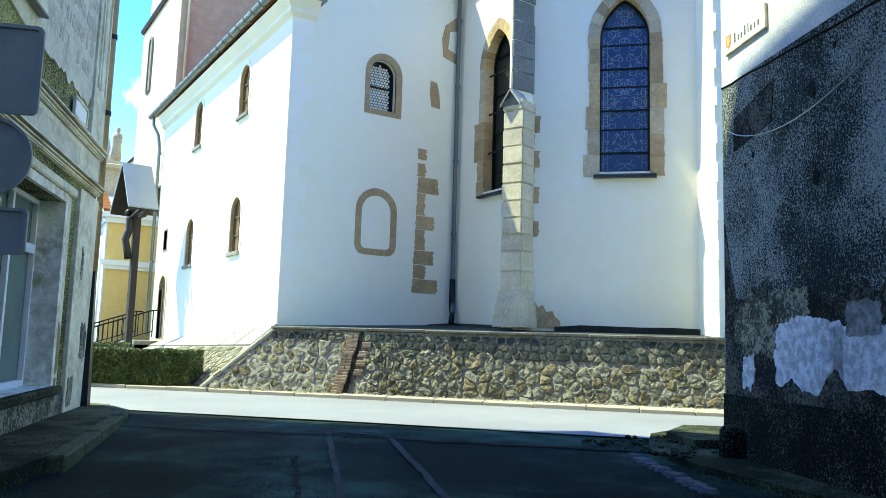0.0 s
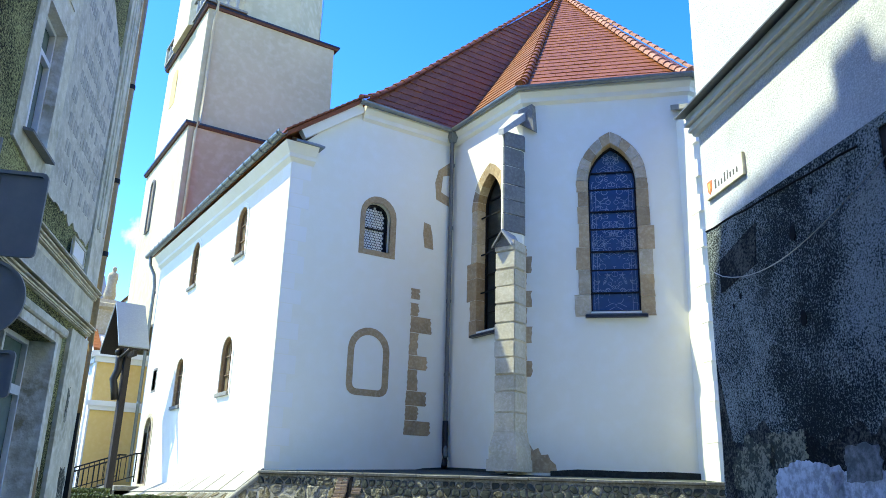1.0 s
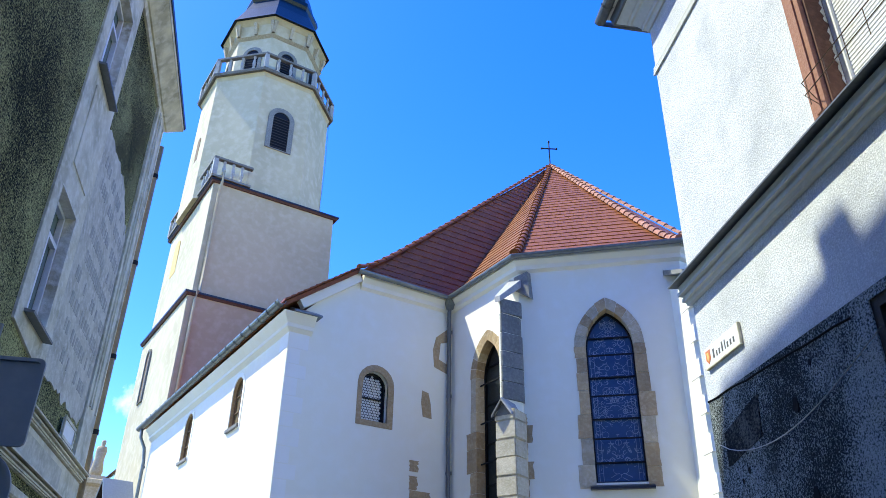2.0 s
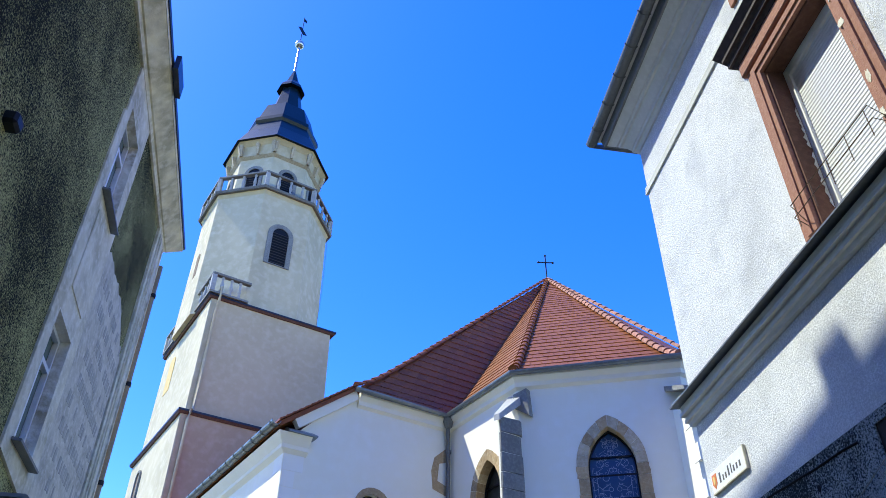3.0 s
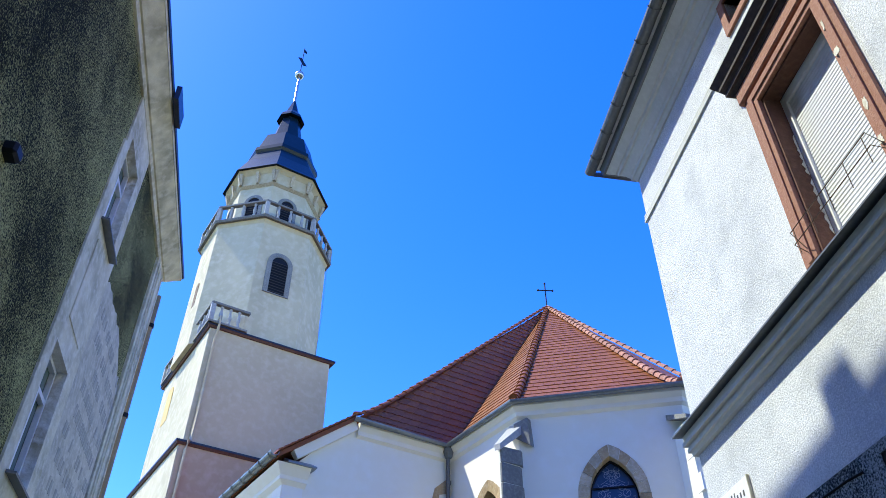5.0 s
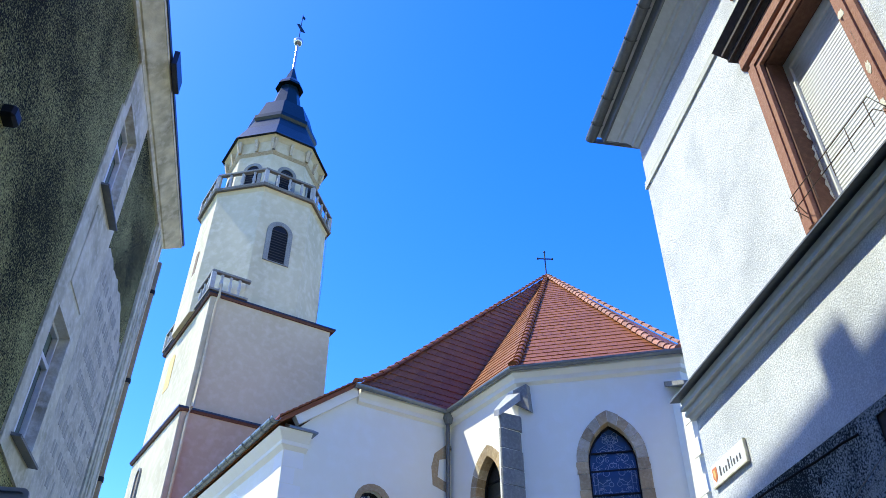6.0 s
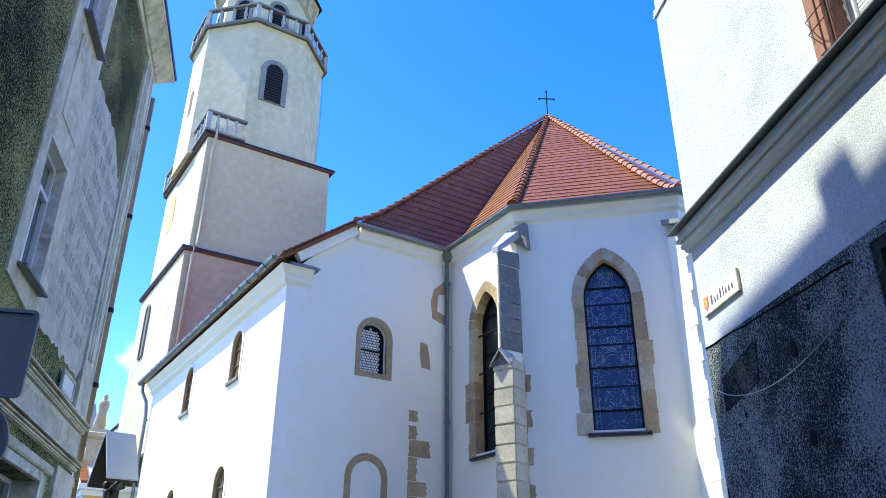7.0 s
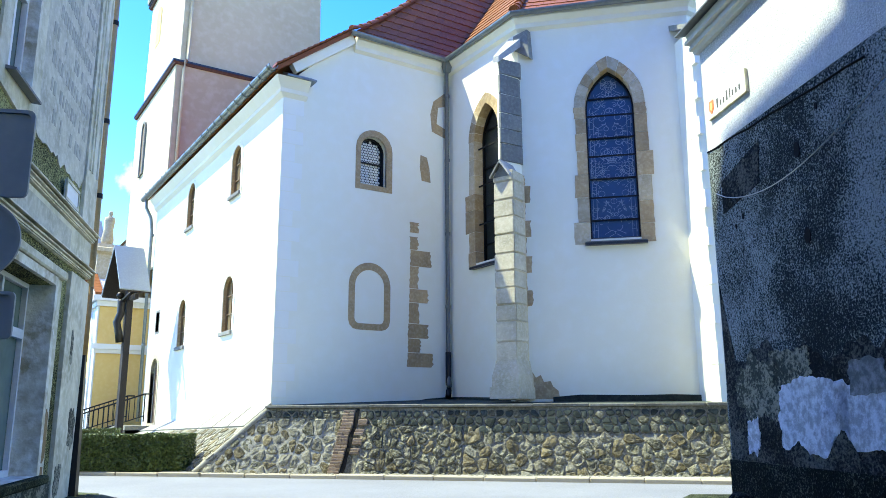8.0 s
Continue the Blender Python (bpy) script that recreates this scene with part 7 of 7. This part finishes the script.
for op in (LW1, LW2):
    casement(op, old)
for sh in (SHOP, LWX[0]):
    u0, u1 = sh[0][0], sh[1][0]
    bm = bmesh.new()
    sheet(bm, sh, [], 0.34, 0.36, LEFT)
    w = part("shop_window", bm, SHOP_GLASS, old, "large shop window with white frame")
    bm = bmesh.new()
    hs, u = [], u0
    k = 3
    for i in range(k):
        a, b = u0 + 0.07 + (u1 - u0 - 0.07) * i / k, u0 + (u1 - u0 - 0.07) * (i + 1) / k
        hs += [rect(a, b, 0.70, 2.35), rect(a, b, 2.47, 3.02)]
    sheet(bm, sh, hs, 0.27, 0.335, LEFT)
    part("frame", bm, WHITE_PAINT, w)
    bm = bmesh.new()
    sheet(bm, rect(u0 - 0.1, u1 + 0.11, 0.62, 3.2), [rect(u0 + 0.015, u1 - 0.015, 0.6205, 3.085)], -0.06, 0.27, LEFT)
    part("reveal", bm, PEELING, w)
    bm = bmesh.new()
    bevel_box(bm, (u0 - 0.2, -0.14, 0.50), (u1 + 0.3, 0.3, 0.61), 0.02, LEFT)
    part("sill_stone", bm, CONCRETE_DARK, w)
    bm = bmesh.new()
    bevel_box(bm, (u0 - 0.15, -0.1, 3.21), (u1 + 0.42, 0.02, 3.33), 0.02, LEFT)
    part("head_moulding", bm, OLD_CREAM, w)
proud("plinth", [(0, -0.2), (21.2, -0.2), (21.2, 0.42), (20.9, 0.5), (0, 0.5)], [], 0.04, EARTH_RENDER, "dark damp plinth")
bm = bmesh.new()
m = LEFT @ pose(20.05, -0.04, 4.3, 0, 0, 0)
bevel_box(bm, (0, -0.03, 0), (0.72, 0.0, 0.26), 0.01, m)
sgn = part("wall_plate", bm, WHITE_PAINT, old, "small white metal plate")
bm = bmesh.new()
sheet(bm, rect(-0.02, 0.74, -0.02, 0.28), [rect(0.02, 0.70, 0.02, 0.24)], -0.045, -0.02, m)
part("plate_rim", bm, OLD_CREAM, sgn)
# eaves: soffit moulding, board and gutter
for z0, z1, o0, o1, mat in ((10.88, 10.95, 0.04, 0.07, OLD_CREAM), (10.95, 11.2, 0.1, 0.34, STAINED_EAVE), (11.2, 11.28, 0.35, 0.36, STAINED_EAVE)):
    bm = bmesh.new()
    hull(bm, [LEFT @ Vector(p) for p in ((0, -o0, z0), (22.0 + o0, -o0, z0), (22.0 + o0, 0.3, z0), (0, 0.3, z0))], [LEFT @ Vector(p) for p in ((0, -o1, z1), (22.0 + o1, -o1, z1), (22.0 + o1, 0.3, z1), (0, 0.3, z1))])
    bmesh.ops.recalc_face_normals(bm, faces=bm.faces)
    part("eave_moulding", bm, mat, old)
bm = bmesh.new()
hull(bm, [LEFT @ Vector(p) for p in ((0, -0.38, 11.27), (22.38, -0.38, 11.27), (22.38, 0.4, 11.27), (0, 0.4, 11.27))], [LEFT @ Vector(p) for p in ((0, -0.39, 11.33), (22.4, -0.39, 11.33), (22.4, 0.4, 11.33), (0, 0.4, 11.33))])
part("eave_edge", bm, DARK_SHEET, old)
# steep unseen mansard with a low top, added to shade the corner house
bm = bmesh.new()
hull(bm, [LEFT @ Vector(p) for p in ((0, -0.35, 11.32), (22.34, -0.35, 11.32), (22.34, 11, 11.32), (0, 11, 11.32))],
     [LEFT @ Vector(p) for p in ((0, 2.4, 21.3), (21.0, 2.4, 21.3), (21.0, 9, 21.3), (0, 9, 21.3))])
bmesh.ops.recalc_face_normals(bm, faces=bm.faces)
part("roof", bm, TILE_RED, old)
# chimney, unseen too, set where its shadow meets the corner house wall
bm = bmesh.new()
bevel_box(bm, (18.0, 2.4, 20.5), (18.56, 3.0, 21.76), 0.03, LEFT)
part("chimney", bm, BRICK, old)
bm = bmesh.new()
box(bm, (17.4, -0.47, 11.2), (18.05, -0.39, 11.5), LEFT)
part("eave_box", bm, DARK_SHEET, old)
bm = bmesh.new()
p0 = LEFT @ Vector((22.0, 0.02, 0))
ends = [(p0.x, p0.y), (p0.x - 8.2, p0.y + 6.3), (p0.x - 8.7, p0.y + 5.7), (p0.x - 0.5, p0.y - 0.3)]
hull(bm, [Vector((*p, -0.3)) for p in ends], [Vector((*p, 11.2)) for p in ends])
bmesh.ops.recalc_face_normals(bm, faces=bm.faces)
part("road_wall", bm, OLD_CREAM, old)
dp = [LEFT @ Vector((22.12, -0.06, z)) for z in (10.6, 9, 6, 3.4)]
bm = bmesh.new()
tube(bm, dp, 0.05)
pipe = part("downpipe", bm, PIPE_BROWN, old, "brown drainpipe", smooth=True)
for z in (9.9, 8.0, 6.2, 4.9):
    bm = bmesh.new()
    tube(bm, [LEFT @ Vector((22.12, -0.06, z - 0.04)), LEFT @ Vector((22.12, -0.06, z + 0.04))], 0.065)
    part("pipe_collar", bm, IRON, pipe)
bm = bmesh.new()
tube(bm, [LEFT @ Vector((22.12, -0.06, z)) for z in (3.4, 2.2)], 0.05)
part("pipe_foot", bm, OCHRE, pipe, smooth=True)
bm = bmesh.new()
hull(bm, [LEFT @ Vector(p) for p in ((21.9, -0.16, 0.05), (22.14, -0.16, 0.05), (22.14, 0.1, 0.05), (21.9, 0.1, 0.05))], [LEFT @ Vector(p) for p in ((22.03, -0.1, 2.3), (22.14, -0.1, 2.3), (22.14, 0.1, 2.3), (22.03, 0.1, 2.3))])
bmesh.ops.recalc_face_normals(bm, faces=bm.faces)
part("corner_guard", bm, IRON, old, "black iron corner guard")
bm = bmesh.new()
bevel_box(bm, (14.25, -0.12, 6.68), (14.45, 0.05, 6.83), 0.03, LEFT)
part("wire_bracket", bm, IRON, old)

# ---- pavements of the lane ----
bm = bmesh.new()
inner = [(-7.0, -6.5), (0.9, 8.1), (1.5, 9.9), (2.05, 11.6), (2.28, 12.5), (2.2, 13.2), (1.75, 14.0), (0.9, 14.9), (-6, 20.5), (-8, 19), (1.0, 12.5), (-8, -7.5)]
hull(bm, [Vector((*p, -0.2)) for p in inner], [Vector((*p, 0.2)) for p in inner])
tagged(part("pavement_left", bm, CONCRETE_DARK), "cracked concrete pavement and kerb, coloured dark green as in shade", "pavement", kind="structure")
kerb_l = thing("kerb_left", "worn dark kerb stones along the lane", "kerb", (1.5, 10, 0.1), kind="structure")
line = [Vector(p) for p in inner[1:8]]
for a, b in zip(line, line[1:]):
    d = b - a
    n_ = max(1, round(d.length / 0.85))
    for i in range(n_):
        p, L = a + d * (i / n_), d.length / n_
        bm = bmesh.new()
        bevel_box(bm, (0.006, -0.16, -0.2), (L - 0.006, 0.03, 0.212 + rnd.uniform(-0.008, 0.008)), 0.02, wall_frame(p.x, p.y, d.x, d.y))
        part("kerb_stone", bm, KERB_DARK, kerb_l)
bm = bmesh.new()
rp = [(6.85, 5.6), (7.35, 6.75), (8.6, 7.85), (9.4, 8.1), (11.5, 6.6), (16, 2.0), (12, 0), (6.2, 3.2)]
hull(bm, [Vector((*p, -0.2)) for p in rp], [Vector((*p, 0.14)) for p in rp])
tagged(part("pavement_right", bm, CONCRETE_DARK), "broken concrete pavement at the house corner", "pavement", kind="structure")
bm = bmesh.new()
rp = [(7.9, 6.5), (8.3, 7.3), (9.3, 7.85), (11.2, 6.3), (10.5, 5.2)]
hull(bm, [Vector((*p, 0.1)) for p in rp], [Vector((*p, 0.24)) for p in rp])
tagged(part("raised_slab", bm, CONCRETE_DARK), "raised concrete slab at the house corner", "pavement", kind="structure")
setts = thing("sett_edge", "row of worn granite setts edging the pavement", "setts", (6.8, 5.6, 0.05), kind="structure")
for i in range(12):
    p = Vector((6.95, 6.6)) + Vector((-0.47, -0.88)) * (0.19 * i) + Vector((0.3, 0)) * 0
    for k in range(1):
        q = p + Vector((0.88, -0.47)) * (0.17 * k)
        bm = bmesh.new()
        bevel_box(bm, (-0.10, -0.09, -0.1), (0.10, 0.09, 0.06 + rnd.uniform(0, 0.025)), 0.035, Matrix.Translation((q.x, q.y, 0.03)) @ pose(0, 0, 0, rnd.uniform(-5, 5), rnd.uniform(-5, 5), 28 + rnd.uniform(-8, 8)))
        part("sett", bm, SETT, setts)
bm = bmesh.new()
bevel_box(bm, (-0.16, -0.14, 0), (0.13, 0.12, 0.36), 0.04, Matrix.Translation((7.74, 5.86, 0.13)) @ pose(0, 0, 0, 3, -4, 30))
tagged(part("guard_stone", bm, BLACK_CEMENT), "low dark guard stone at the house corner", "guard stone")
# tar seams and patches on the asphalt
def seam(pts, w, mat, name, label):
    bm = bmesh.new()
    P = [Vector((*p, ground_z(*p) + 0.016)) for p in pts]
    L, Rr = [], []
    for i, p in enumerate(P):
        d = (P[min(i + 1, len(P) - 1)] - P[max(0, i - 1)]).normalized()
        s = Vector((d.y, -d.x, 0)) * w / 2 * (1 + 0.5 * noise.noise((i * 0.9, w, 2)))
        L.append(bm.verts.new(p - s)); Rr.append(bm.verts.new(p + s))
    for i in range(len(P) - 1):
        bm.faces.new((L[i], Rr[i], Rr[i + 1], L[i + 1]))
    tagged(part(name, bm, mat), label, "road seam", kind="structure")


def run(a, b, amp, sd, n=24):
    a, b = Vector(a), Vector(b)
    d = (b - a)
    s = Vector((d.y, -d.x)).normalized()
    return [tuple(a.lerp(b, i / n) + s * amp * noise.noise((i * 0.35, sd, 1))) for i in range(n + 1)]


seam(run((4.46, 9.74), (2.76, 5.71), 0.03, 1), 0.07, SEAM_PALE, "tar_seam", "pale worn seam of a trench patch in the asphalt")
seam(run((4.97, 8.95), (3.56, 5.34), 0.05, 2), 0.08, SEAM_PALE, "tar_seam", "pale worn seam of a trench patch in the asphalt")
seam(run((2.04, 11.35), (4.97, 8.95), 0.12, 3), 0.08, BLACK_CEMENT, "tar_seam", "dark crack across the asphalt")
seam(run((4.92, 8.85), (7.44, 6.63), 0.12, 4), 0.1, BLACK_CEMENT, "tar_seam", "dark crack across the asphalt")
seam(run((4.6, 9.69), (5.03, 9.05), 0.04, 7), 0.08, SEAM_PALE, "tar_seam", "pale worn edge of a patch in the asphalt")
seam(run((2.79, 8.04), (3.34, 8.07), 0.06, 5), 0.05, BLACK_CEMENT, "tar_seam", "dark crack across the asphalt")
seam(run((3.31, 8.08), (2.5, 5.95), 0.05, 6), 0.05, BLACK_CEMENT, "tar_seam", "dark crack across the asphalt")
# ---- road signs seen from behind ----
post = thing("sign_post", "grey steel post with road signs seen from behind", "road sign", (-0.05, 6.8, 0.1))
SM = wall_frame(0.06, 6.82, 0.93, -0.36)
bm = bmesh.new()
tube(bm, [SM @ Vector((0, 0, 0.1)), SM @ Vector((0, 0, 4.0))], 0.03, 10)
part("post", bm, ZINC, post)


def rounded(u0, u1, z0, z1, r):
    pts = []
    for cu, cz, t0 in ((u1 - r, z1 - r, 0), (u0 + r, z1 - r, 90), (u0 + r, z0 + r, 180), (u1 - r, z0 + r, 270)):
        pts += [(cu + r * math.cos(radians(t0 + a)), cz + r * math.sin(radians(t0 + a))) for a in (0, 30, 60, 90)]
    return pts


def plate_back(pts, inner):
    bm = bmesh.new()
    sheet(bm, pts, [], 0.05, 0.058, SM)
    ob = part("sign_plate", bm, SIGN_GREY, post, "grey back of a road sign")
    bm = bmesh.new()
    sheet(bm, pts, [inner], 0.025, 0.052, SM)
    part("rim", bm, SIGN_GREY, ob)


plate_back(rounded(-0.42, 0.42, 3.02, 3.74, 0.05), rounded(-0.39, 0.39, 3.05, 3.71, 0.04))
disc = lambda r: [(0.1 + r * math.cos(t), 2.68 + r * math.sin(t)) for t in [2 * math.pi * k / 40 for k in range(40)]]
plate_back(disc(0.31), disc(0.285))
plate_back(rounded(-0.25, 0.42, 1.92, 2.28, 0.04), rounded(-0.225, 0.395, 1.945, 2.255, 0.03))
for z in (3.65, 3.2, 2.68, 2.1):
    bm = bmesh.new()
    box(bm, (-0.06, -0.035, z - 0.025), (0.06, 0.05, z + 0.025), SM)
    part("clamp", bm, ZINC, post)
# lane behind the camera
bm = bmesh.new()
e = [Vector((-12, -14, -0.3)), Vector((3, -20, -0.3)), Vector((3.2, -20.6, -0.3)), Vector((-12.2, -14.6, -0.3))]
hull(bm, e, [Vector((p.x, p.y, 9)) for p in e])
bmesh.ops.recalc_face_normals(bm, faces=bm.faces)
tagged(part("wall_back", bm, OLD_CREAM), "plain plastered wall closing the lane", "wall", kind="structure")
# crumbled stones and grit on the broken pavement at the corner
bm = bmesh.new()
rnd = random.Random(33)
for i in range(160):
    p = Vector((rnd.uniform(6.9, 9.0), rnd.uniform(5.9, 7.6), 0.2))
    r_ = rnd.uniform(0.012, 0.05)
    bmesh.ops.create_icosphere(bm, subdivisions=1, radius=r_, matrix=Matrix.Translation((p.x, p.y, 0.14 + r_ * 0.3)) @ Matrix.Diagonal((1.3, rnd.uniform(0.6, 1.2), rnd.uniform(0.4, 0.8), 1)))
tagged(part("pavement_rubble", bm, CONCRETE_DARK), "crumbled concrete grit on the broken pavement", "debris", kind="stuff")
